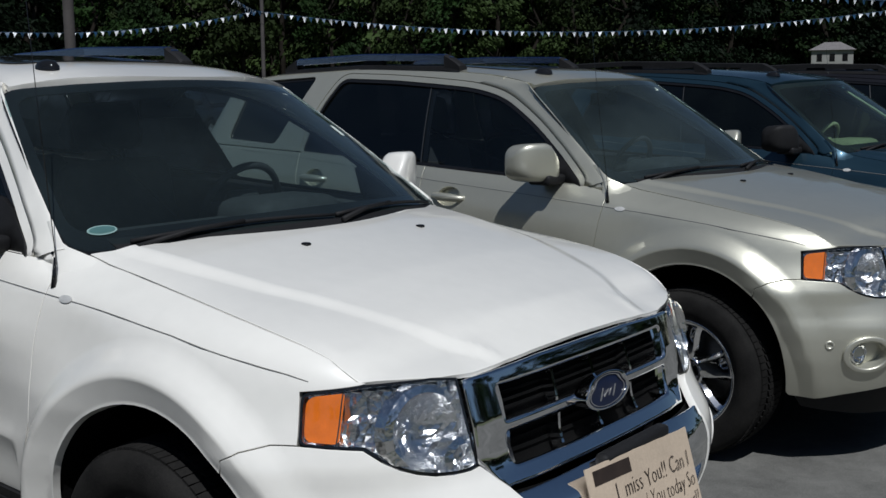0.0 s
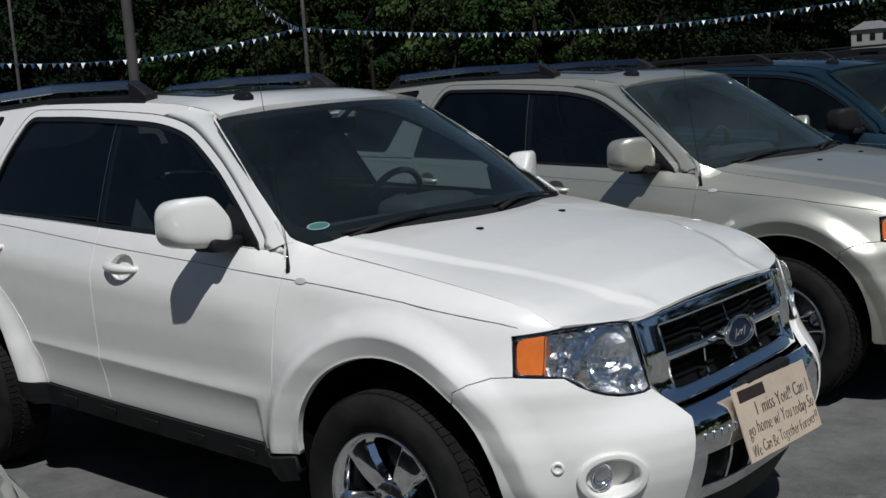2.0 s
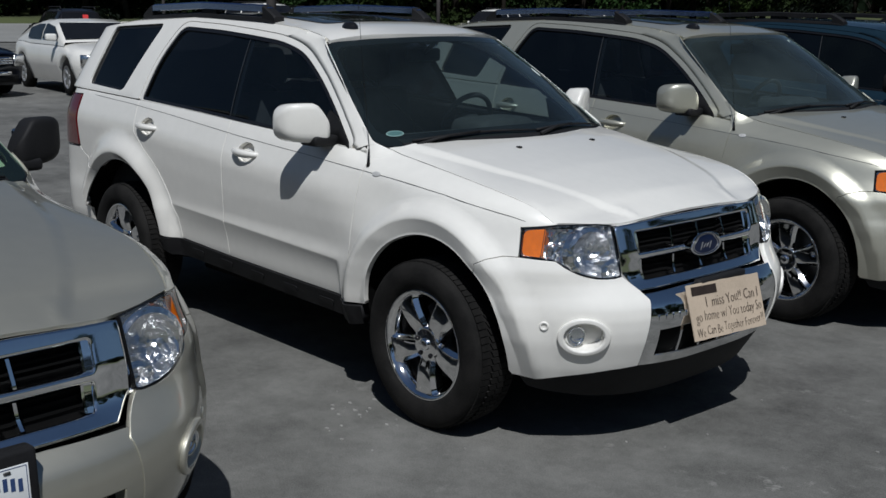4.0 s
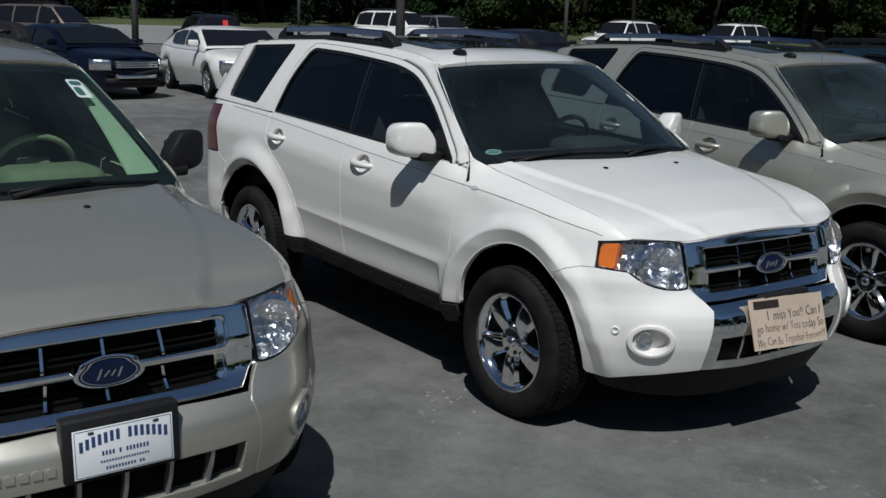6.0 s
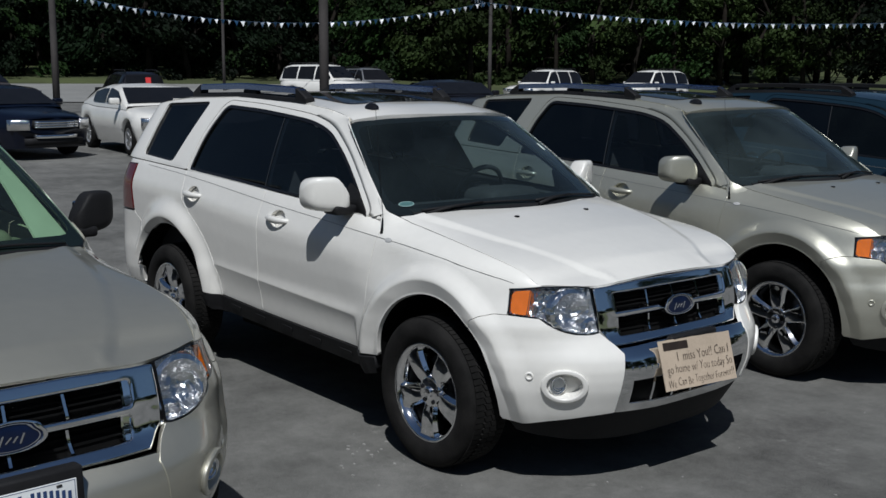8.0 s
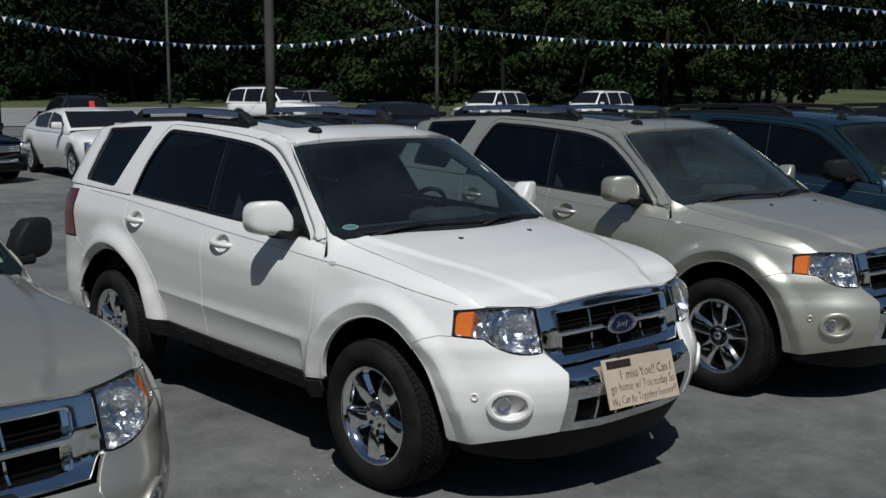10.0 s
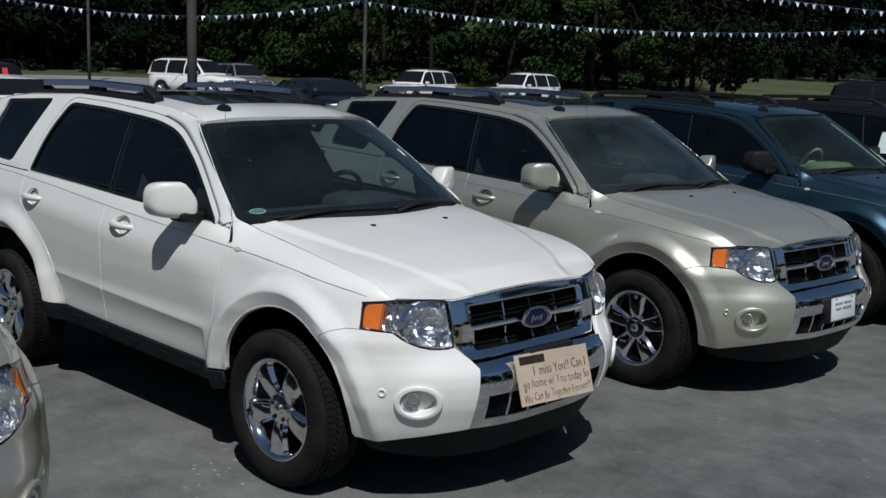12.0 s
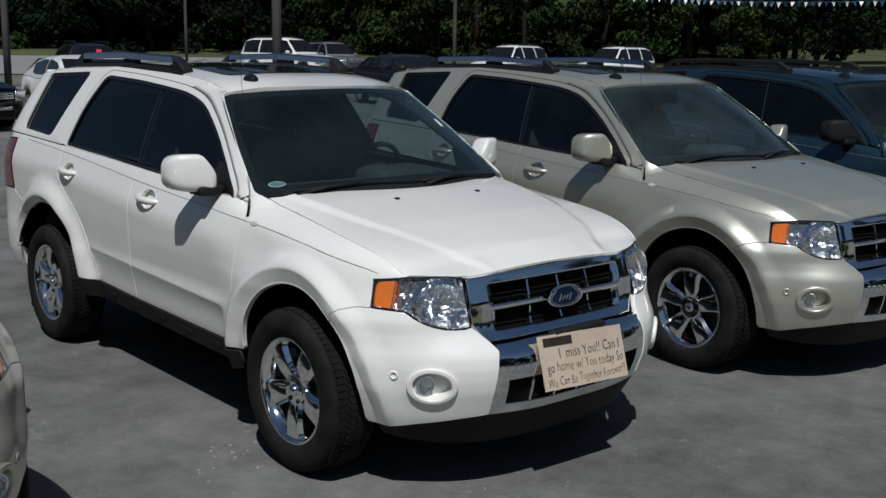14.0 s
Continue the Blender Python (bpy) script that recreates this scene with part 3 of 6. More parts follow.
def side_polys():
    """Outlines of the flank's panels, unrolled."""
    lamp = lamp_outline()
    seam_hood = [(x, HOOD_S(x)) for x in np.linspace(0.52, -0.40, 44)]
    fender = S(SEAM[::-1][:1] + [(-0.49, 0.435), (-0.395, 0.435)]) + S(arch(0, 170, 50)) + S([(0.30, 0.728), (0.345, 0.752), (0.395, 0.767)]) + [lamp[0], lamp[1], lamp[2]] + S(seam_hood) + S(SEAM[:3])
    bumper = S([(0.30, 0.728)] + arch(0, 50, -6, 0, 12) + [(0.40, 0.305), (0.49, 0.300)]) + F([(0.64, 0.322), (0.53, 0.346), (0.430, 0.356)]) + F([(0.434, 0.44), (0.427, 0.53), (0.408, 0.612)]) + F([(0.428, 0.645)]) + [lamp[7]] + [*lamp[8:]] + [lamp[0], at_x(0.395, 0.767), at_x(0.345, 0.752)]
    front_door = S(FRONT_DOOR_TOP) + S([(-1.50, 0.9), (-1.52, 0.6), (-1.52, 0.443), (-1.0, 0.431), (-0.49, 0.422)]) + S(SEAM[::-1][1:3])
    rear_door = S(REAR_DOOR_TOP) + S([(-2.42, 1.0)]) + S(arch(1, 62, 20, 0.16, 10)) + S([(-1.99, 0.462), (-1.52, 0.443), (-1.52, 0.6), (-1.50, 0.9)])
    quarter = S([(float(x), BELT(x)) for x in np.linspace(-2.44, -3.12, 9)]) + [(Q2 + 1.02, 1.198), (Q2 + 1.02, 1.150), at_x(-3.24, 1.158), at_x(-3.135, 1.160), at_x(-3.15, 1.0), at_x(-3.14, 0.85), at_x(-3.12, 0.83)] + S([(-3.02, 0.785)]) + S(arch(1, 128, 12)) + S([(-1.99, 0.455), (-1.99, 0.462)]) + S(arch(1, 20, 62, 0.16, 10)) + S([(-2.42, 1.0)])
    rear_bumper = [at_x(-3.12, 0.83), at_x(-3.14, 0.85), (Q2 + RADIAL * math.pi / 2 - 0.01, 0.84), (Q2 + RADIAL * math.pi / 2 - 0.01, 0.36), at_x(-3.3, 0.36)] + S([(-3.06, 0.38)]) + S(arch(1, 178, 128, 0, 10)) + S([(-3.02, 0.785)])
    tail_lamp = [at_x(-3.135, 1.158), at_x(-3.24, 1.156), (Q2 + 1.02, 1.148), (Q2 + 1.05, 0.855), at_x(-3.14, 0.855), at_x(-3.15, 1.0)]
    return dict(fender=fender, bumper=bumper, front_door=front_door, rear_door=rear_door, quarter=quarter, rear_bumper=rear_bumper, tail_lamp=tail_lamp, lamp=lamp)


DLO = rounded([(-0.575, 1.076), (-0.84, 1.090), (-1.3, 1.112), (-1.82, 1.141), (-2.430, 1.170), (-2.412, 1.385), (-2.318, 1.563), (-1.92, 1.547), (-1.60, 1.523), (-1.36, 1.502), (-1.15, 1.456), (-0.91, 1.330), (-0.70, 1.185)], [0.03, 0.1, 0.1, 0.1, 0.02, 0.12, 0.06, 0.1, 0.1, 0.1, 0.14, 0.2, 0.1], 5)
QUARTER_GLASS = rounded([(-2.68, 1.202), (-3.12, 1.225), (-3.09, 1.552), (-2.535, 1.574)], 0.035, 4)
FRAME = [(x, max(z, BELT(x) + 0.0005)) for x, z in rounded(list(map(tuple, offset_poly(DLO, -0.028))), 0.01, 2)]
FRAME_FRONT = sorted([p for p in FRAME if -1.42 < p[0] and p[1] > BELT(p[0]) + 0.002 and (p[0] > -0.75 or p[1] > 1.25)], reverse=True)


PIN = [(0.44, 0.894), (0.394, 0.906), (0.30, 0.921), (0.073, 0.951), (-0.12, 0.967), (-0.355, 0.985), (-0.58, 1.002), (-0.828, 1.020), (-1.1, 1.037), (-1.413, 1.057), (-1.75, 1.084), (-2.113, 1.113), (-2.5, 1.139), (-3.0, 1.164)]


def PILLAR(t):
    """The windscreen pillar's ridge, from the cowl to the roof and on along the roof's edge."""
    x, z = -0.455 - 0.60 * t, 1.075 + 0.448 * t + 0.020 * math.sin(math.pi * min(1.0, t))
    return side_glass(x, min(z, ROOF_E(x) - 0.002))


def FRAME_EDGE(t):
    """The door frame's front edge, from the belt upwards."""
    p = [(-0.505, BELT(-0.505) - 0.004)] + FRAME_FRONT
    s = np.concatenate([[0], np.cumsum([math.dist(a, b) for a, b in zip(p, p[1:])])])
    at = max(0.0, t) * 0.80
    return float(np.interp(at, s, [q[0] for q in p])), float(np.interp(at, s, [q[1] for q in p]))


RINGS = [at_x(x, z) for k in (0, 1) for g in (0.012, 0.024, 0.031, 0.037, 0.044, 0.050, 0.056, 0.061, 0.072, 0.086, 0.104, 0.125, 0.150, 0.18) for x, z in arch(k, -20, 200, g, 130)]

LEDGE = [at_x(float(x), ledge_z(x) + d) for x in np.arange(-0.50, -2.08, -0.02) for d in (0.012, 0.003, -0.001, -0.007, -0.013, -0.019, -0.03)]

POLY = side_polys()


def build_wheel(parent, x, y, side, rim_mat, spin=0.0):
    """A tyre with tread blocks on a five-spoke bright rim."""
    def tyre(bm):
        R, w = 0.358, 0.115
        lathe(bm, [(0.226, -w + 0.03), (0.24, -w + 0.008), (0.28, -w - 0.004), (0.325, -w + 0.002), (0.345, -w + 0.018), (R - 0.011, -w + 0.035), (R - 0.008, -0.06), (R - 0.008, 0.06), (R - 0.011, w - 0.035), (0.345, w - 0.018), (0.325, w - 0.002), (0.28, w + 0.004), (0.24, w - 0.008), (0.226, w - 0.03)], 56)

    def tread(bm):
        R = 0.358
        for k in range(76):
            a = 2 * math.pi * k / 76
            for h0, h1 in ((-0.086, -0.046), (-0.038, -0.002), (0.002, 0.038), (0.046, 0.086)):
                da, r0, r1 = 0.035, R - 0.016, R - 0.001 if abs(h0 + h1) < 0.1 else R - 0.005
                sk = 0.006 if abs(h0 + h1) < 0.1 else 0.0
                vs = [bm.verts.new((r * math.cos(a + q), h + (sk if q > 0 else -sk), r * math.sin(a + q))) for r, q, h in ((r0, -da, h0), (r0, da, h0), (r0, da, h1), (r0, -da, h1), (r1, -da, h0), (r1, da, h0), (r1, da, h1), (r1, -da, h1))]
                for f in ((4, 5, 6, 7), (0, 1, 5, 4), (1, 2, 6, 5), (2, 3, 7, 6), (3, 0, 4, 7)):
                    bm.faces.new([vs[i] for i in f])

    def rim(bm):
        lathe(bm, [(0.20, -0.09), (0.19, 0.03), (0.205, 0.075), (0.222, 0.098), (0.230, 0.102), (0.236, 0.096), (0.232, 0.08)], 56)

    def spokes(bm):
        lathe(bm, [(0.0, 0.076), (0.060, 0.076), (0.072, 0.074), (0.076, 0.066), (0.076, 0.0)], 40)
        for k in range(5):
            a = 2 * math.pi * k / 5
            d, t = Vector((math.cos(a), 0, math.sin(a))), Vector((-math.sin(a), 0, math.cos(a)))
            rows = []
            for r, wd, h in ((0.050, 0.034, 0.072), (0.078, 0.042, 0.078), (0.11, 0.049, 0.086), (0.15, 0.055, 0.090), (0.185, 0.061, 0.089), (0.203, 0.068, 0.087), (0.214, 0.080, 0.087), (0.221, 0.090, 0.090)):
                sec = []
                for q, hh in ((-1, h - 0.055), (-1, h - 0.020), (-0.74, h - 0.003), (-0.62, h), (0, h - 0.004), (0.62, h), (0.74, h - 0.003), (1, h - 0.020), (1, h - 0.055)):
                    p = d * math.sqrt(max(0.0, r * r - (wd * q) ** 2 * 0.8)) + t * (q * wd)
                    sec.append(bm.verts.new((p.x, hh, p.z)))
                rows.append(sec)
            for u, v in zip(rows, rows[1:]):
                for i in range(8):
                    bm.faces.new((u[i], u[i + 1], v[i + 1], v[i]))
                for i in (1, 2, 6, 7):
                    bm.edges.get((u[i], v[i])).smooth = False

    def cap(bm):
        lathe(bm, [(0.0, 0.092), (0.016, 0.091), (0.024, 0.087), (0.027, 0.080), (0.027, 0.07)], 28)

    def nut(bm):
        lathe(bm, [(0.0, 0.084), (0.007, 0.084), (0.0105, 0.081), (0.0115, 0.07)], 6)

    def drum(bm):
        lathe(bm, [(0.03, -0.02), (0.16, -0.02), (0.165, -0.03), (0.165, -0.06), (0.0, -0.06)], 36)

    def back(bm):
        lathe(bm, [(0.0, -0.085), (0.21, -0.085)], 36)
    e = new("wheel")
    e.parent = parent
    e.empty_display_size = 0.1
    e.matrix_basis = Matrix.Translation((x, y, 0.344)) @ Matrix.Rotation(radians(spin), 4, 'Y') @ Matrix.Diagonal((0.963, 1, 0.963, 1))
    flip = side < 0
    put("tyre", cached("tyre", tyre, flip), M["rubber"], e)
    tagged(put("tread", cached("tread", tread, flip), M["rubber"], e, smooth=False), kind="stuff")
    r = put("rim", cached("rim", rim, flip), rim_mat, e)
    put("spokes", cached("spokes", spokes, flip), rim_mat, e, "bright five-spoke chrome wheel face")
    put("brake_disc", cached("brake_disc", drum, flip), M["rim_dark"], e)
    put("wheel_back", cached("wheel_back", back, flip), M["inner"], e)
    put("hub_cap", cached("hub_cap", cap, flip), rim_mat, e)
    for k in range(5):
        a = 2 * math.pi * (k + 0.5) / 5
        put("wheel_nut", cached("wheel_nut", nut, flip), M["gloss_black"], e, m=Matrix.Translation((0.053 * math.cos(a), 0, 0.053 * math.sin(a))))
    return e


def ellipse(cy, cz, ry, rz, n=28):
    return [(cy + ry * math.cos(2 * math.pi * k / n), cz + rz * math.sin(2 * math.pi * k / n)) for k in range(n)]


def build_suv(m, label, paint, mirror_mat, rail_mat, bumper_mat, cloth, trim="bright", front="chrome", windscreen="glass", group="", spin=18):
    """A compact sport utility car on its four wheels, origin on the ground under the front axle."""
    car = empty("suv", m, label, "car", group)
    P = M[paint]

    def add(name, key, fn, poly, mat, mirror=False, lab="", parent=car, **kw):
        return put(name, sheet(key, fn, poly, mirror, **kw), mat, parent, lab)
    # inner black shell that closes the gaps
    def liner(bm):
        rows = []
        zs = np.linspace(0.34, 1.02, 13)
        qs = np.concatenate([np.linspace(-Q2 - 1.3, Q2 + 1.3, 150)])
        for z in zs:
            row = []
            for q in qs:
                p = shell(q, z)
                row.append(bm.verts.new((p.x * 0.985 - 0.02, p.y * 0.93, z)))
            rows.append(row)
        for u, v in zip(rows, rows[1:]):
            for i in range(len(qs) - 1):
                c = (u[i].co + v[i + 1].co) / 2
                if min(math.hypot(c.x - a[0], c.z - a[1]) for a in ARCHES) > 0.475 and not (c.x > 0.25 and c.z > 0.6) and not (c.x > -0.4 and c.z > 0.9):
                    bm.faces.new((u[i], u[i + 1], v[i + 1], v[i]))

    put("inner_body", cached("inner_body", liner), M["inner"], car, "dark inner body behind the panels")

    def tray(x0, x1, w):
        return lambda bm: box(bm, (x0, -w, 0.24), (x1, w, 0.40), 0.02)

    def well(k):
        def b(bm):
            ring = arch(k, -4, 184, 0.012, 26)
            cen = bm.verts.new((ARCHES[k][0], 0.50, ARCHES[k][1]))
            prev = None
            for x, z in ring:
                y = shell(*at_x(x, z)).y - 0.022
                pr = [bm.verts.new((x, 0.50, z)), bm.verts.new((x, y, z))]
                if prev:
                    bm.faces.new((prev[0], prev[1], pr[1], pr[0]))
                    bm.faces.new((cen, prev[0], pr[0]))
                prev = pr
        return b
    for i, t in enumerate(((-0.42, 0.60, 0.52), (-2.15, -0.46, 0.60), (-3.40, -2.15, 0.54))):
        put("underbody", cached("underbody_%d" % i, tray(*t)), M["inner"], car, "black underbody", smooth=False)
    for i in (0, 1):
        for s in (1, -1):
            put("wheel_well", cached("wheel_well_%d" % i, well(i), s < 0), M["inner"], car, "black wheel well", smooth=False)
    for s in (1, -1):
        r = s < 0
        add("fender", "fender", shell, POLY["fender"], P, r, gap=0.001, grid=0.024, edge=0.0015, extra=RINGS, step=0.014)
        add("bumper_corner", "bumper_corner", shell, POLY["bumper"], P, r, gap=0.001, grid=0.022, edge=0.0015, extra=RINGS, step=0.014, holes=[F_ellipse(0.645, 0.489, 0.069, 0.060)])
        d1 = add("front_door", "front_door", shell, POLY["front_door"], P, r, gap=0.0014, grid=0.03, edge=0.0015, step=0.014, extra=LEDGE, holes=HANDLE_HOLES["front_door"])
        d2 = add("rear_door", "rear_door", shell, POLY["rear_door"], P, r, gap=0.0014, grid=0.024, edge=0.0015, extra=RINGS + LEDGE, step=0.014, holes=HANDLE_HOLES["rear_door"])
        add("rear_quarter", "rear_quarter", shell, POLY["quarter"], P, r, gap=0.002, grid=0.024, edge=0.0015, extra=RINGS, step=0.014)
        add("rear_bumper", "rear_bumper", shell, POLY["rear_bumper"], P, r, gap=0.002, grid=0.03, edge=0.0015, extra=RINGS, step=0.014)
        add("tail_lamp", "tail_lamp", shell, POLY["tail_lamp"], M["red_lens"], r, "red tail lamp", gap=0.003, grid=0.03, off=0.006, edge=0.004, step=0.014)
        # sill cladding and moulding
        add("sill_cladding", "sill_cladding", shell, S([(-0.385, 0.428), (-0.49, 0.420), (-1.0, 0.429), (-1.52, 0.441), (-1.99, 0.459), (-2.12, 0.458), (-2.13, 0.40), (-2.06, 0.368), (-1.4, 0.350), (-0.50, 0.326), (-0.40, 0.345)]), M["plastic"], r, "matt black sill cladding", gap=0.0, grid=0.05, off=0.008, depth=0.04)
        for k in range(5):
            x0 = -0.66 - 0.28 * k
            z0 = 0.368 + 0.026 * k / 3
            add("sill_pad", "sill_pad_%d" % k, shell, rounded(S([(x0, z0 + 0.022), (x0 - 0.11, z0 + 0.025), (x0 - 0.10, z0 - 0.005), (x0 - 0.01, z0 - 0.008)]), 0.010, 3), M["plastic"], r, grid=0.05, off=0.012, depth=0.012)
        put("pinstripe", cached("pinstripe", band(PIN, 0.0024, 0.0018), r), M["pin"], car, "thin dark pinstripe")
        add("side_badge", "side_badge", shell, S(ellipse(-0.352, 0.985, 0.024, 0.009, 16)), M["badge"], r, "small pale oval badge on the pinstripe", grid=0.02, off=0.003, depth=0.002)
        # upper side
        rear_edge = sorted([p for p in FRAME if p[0] < -2.28 and p[1] > BELT(p[0]) + 0.002], key=lambda p: (p[1], p[0]))
        top_edge = sorted([p for p in FRAME if -2.28 <= p[0] <= -1.20 and p[1] > 1.4])
        rear_edge = [p for p in rear_edge if p[1] < top_edge[0][1] - 0.002]
        outer = [(x, ROOF_E(x) - 0.002) for x in np.linspace(-1.20, -3.29, 22)] + [(REAR0 - 0.95 * tail_room(z), z) for z in (1.50, 1.44, 1.38, 1.32, 1.26, 1.205)] + [(x, BELT(x) + 0.0005) for x in np.linspace(REAR0 - 0.40, -2.50, 14)] + rear_edge + top_edge
        add("upper_side", "upper_side", side_glass, outer, P, r, holes=[QUARTER_GLASS], gap=0.002, grid=0.03, step=0.014, depth=0.008, inward=-1)
        add("quarter_seal", "quarter_seal", side_glass, list(map(tuple, offset_poly(QUARTER_GLASS, -0.006))), M["gloss_black"], r, holes=[list(map(tuple, offset_poly(QUARTER_GLASS, 0.012)))], grid=0.02, off=-0.0115, depth=0.004, inward=-1)
        add("window_frame", "window_frame", side_glass, FRAME, P, r, holes=[DLO], gap=0.001, grid=0.03, step=0.014, off=-0.002, depth=0.008, inward=-1)
        add("window_seal", "window_seal", side_glass, DLO, M["gloss_black"], r, holes=[list(map(tuple, offset_poly(DLO, 0.016)))], grid=0.025, off=-0.006, depth=0.006, inward=-1)
        inner = list(map(tuple, offset_poly(DLO, -0.006)))
        front_glass = clip_x(inner, -1.553, True)
        rear_glass = clip_x(inner, -1.537, False)
        gm = M["mid_glass"] if trim == "bright" else M["dark_glass"]
        add("door_window", "door_window_front", side_glass, front_glass, gm, r, "dark tinted window", grid=0.035, off=-0.014, depth=0, inward=-1, parent=d1)
        add("door_window", "door_window_rear", side_glass, rear_glass, M["privacy"], r, "black privacy window", grid=0.035, off=-0.016, depth=0, inward=-1, parent=d2)
        post = [p for p in clip_x(clip_x(inner, -1.51, False), -1.575, True)]
        add("window_post", "window_post", side_glass, post, M["gloss_black"], r, "black post between the door windows", grid=0.035, off=-0.020, depth=0, inward=-1)
        add("glass_channel", "glass_channel", side_glass, clip_x(clip_x(inner, -1.541, False), -1.547, True), M["rim_dark"], r, grid=0.035, off=-0.012, depth=0, inward=-1)
        add("quarter_window", "quarter_window", side_glass, list(map(tuple, offset_poly(QUARTER_GLASS, -0.008))), M["privacy"], r, "black privacy window", grid=0.02, off=-0.014, depth=0, inward=-1)
        # headlamp
        build_headlamp(car, r)
        build_fog(car, r, P)
        build_mirror(car, r, M[mirror_mat])
        for x, z, d in ((-1.302, 0.985, d1), (-2.278, 1.032, d2)):
            build_handle(d, r, x, z, P)
        build_rail(car, r, rail_mat)
        build_wheel(car, 0.0, s * 0.752, s, M["wheel_chrome"], spin if r else 20)
        build_wheel(car, -2.619, s * 0.752, s, M["wheel_chrome"], spin + 30 if r else 5)
        put("washer_jet", cached("washer_jet", lambda bm: box(bm, (-0.013, -0.010, -0.004), (0.010, 0.010, 0.007), 0.004)), M["gloss_black"], car, m=Matrix.Translation((-0.075, s * 0.237, hood_surface(-0.075, 0.237).z)))
    # hood
    hood_poly = [(float(x), HOOD_Y(x) - 0.001) for x in np.linspace(-0.40, 0.525, 44)] + [(NOSE_X(y) - 0.005, y) for y in (0.64, 0.60, 0.55, 0.50, 0.42, 0.33, 0.25, 0.12, 0.0)]
    hood_back = [(-0.40, 0.675), (-0.345, 0.61), (-0.297, 0.52), (-0.276, 0.35), (-0.263, 0.15), (-0.258, 0.0)]
    full = hood_poly + [(x, -y) for x, y in hood_poly[-2::-1]] + [(x, -y) for x, y in hood_back[1:-1]] + [(x, y) for x, y in hood_back[:0:-1]]
    folds = [(float(x), sy * (FOLD(x) + d)) for x in np.arange(-0.36, 0.62, 0.022) for d in (-0.012, 0.0, 0.012, 0.024, 0.036, 0.048, 0.060) for sy in (-1, 1)] + [(x, float(y)) for x in (0.478, 0.490, 0.502, 0.514, 0.528) for y in np.arange(-0.36, 0.361, 0.024)]
    add("hood", "hood", hood_surface, full, P, gap=0.0008, grid=0.026, depth=0.010, edge=0.0015, step=0.014, extra=folds)
    # cowl, windscreen and wipers
    def cowl(bm):
        rows = []
        for y in np.linspace(-0.63, 0.63, 25):
            p = screen(y / 0.738, 0.0)
            rows.append([bm.verts.new(q) for q in ((p.x - 0.06, y, p.z + 0.03), (p.x + 0.012, y, p.z - 0.004), (p.x + 0.05, y, p.z - 0.018), (p.x + 0.06, y, p.z - 0.05))])
        for u, v in zip(rows, rows[1:]):
            for i in range(3):
                bm.faces.new((u[i], u[i + 1], v[i + 1], v[i]))
    put("cowl", cached("cowl", cowl), M["plastic"], car, "black plastic cowl below the windscreen")
    add("windscreen", "windscreen", screen, rounded([(-1, 0.0), (1, 0.0), (1, 1), (-1, 1)], 0.10, 4), M[windscreen], grid=0.11, depth=0, lab="tinted windscreen")
    add("windscreen_band", "windscreen_band", screen, rounded([(-1.01, -0.01), (1.01, -0.01), (1.01, 1.01), (-1.01, 1.01)], 0.10, 4), M["gloss_black"], holes=[rounded([(-0.965, 0.085), (0.965, 0.085), (0.955, 0.945), (-0.955, 0.945)], 0.10, 4)], grid=0.06, off=-0.004, depth=0.004, lab="black border of the windscreen")
    def pillar(bm):
        rows = []
        for k in range(61):
            t = 0.030 + 1.220 * k / 60
            ridge = PILLAR(t)
            if t <= 1.0:
                a = screen(1.004, t)
            else:
                a = ridge.lerp(roof_surface(ridge.x, ridge.y - 0.03), min(1.0, (t - 1.0) / 0.04)) - Vector((0, 0, 0.004))
                a = screen(1.004, 1.0).lerp(a, smooth01((t - 1.0) / 0.08))
            fx, fz = FRAME_EDGE(t)
            f = side_glass(fx, fz)
            bend = ridge + (ridge - (a + f) / 2) * 0.55
            curve = [a * (1 - g) ** 2 + bend * (2 * g * (1 - g)) + f * g * g for g in (0.0, 0.14, 0.28, 0.42, 0.56, 0.70, 0.85, 1.0)]
            rows.append([bm.verts.new(p) for p in [a - Vector((0.0, 0.012, 0.02)), *curve, f - Vector((0.004, 0.02, 0.0))]])
        for u, v in zip(rows, rows[1:]):
            for i in range(9):
                bm.faces.new((u[i], u[i + 1], v[i + 1], v[i]))
    def foot(bm):
        inner = [screen(v, t) + Vector((0.001, 0.001, 0.004)) for v, t in ((1.008, 0.16), (1.010, 0.12), (1.010, 0.085), (1.006, 0.055), (0.994, 0.030))]
        inner += [Vector((-0.412, 0.706, 1.0875)), Vector((-0.378, 0.696, 1.0765)), shell(*at_x(-0.345, 1.064)) - Vector((0.0, 0.0, 0.004))]
        outer = [p - Vector((0.004, 0.006, 0.004)) for p in (PILLAR(0.16), PILLAR(0.115), PILLAR(0.07), PILLAR(0.025))]
        outer += [shell(*at_x(x, z)) - Vector((0.0, 0.003, 0.003)) for x, z in ((-0.462, 1.036), (-0.438, 1.022), (-0.395, 1.028), (-0.345, 1.050))]
        rows = []
        for p, q in zip(inner, outer):
            rows.append([bm.verts.new(p - Vector((0.0, 0.002, 0.006)))] + [bm.verts.new(p.lerp(q, g) + Vector((0.0, 0.003, 0.001)) * 4 * g * (1 - g)) for g in (0.0, 0.1, 0.3, 0.5, 0.7, 0.9, 1.0)])
        for u, v in zip(rows, rows[1:]):
            for i in range(7):
                bm.faces.new((u[i], u[i + 1], v[i + 1], v[i]))
            bm.edges.get((u[1], v[1])).smooth = False
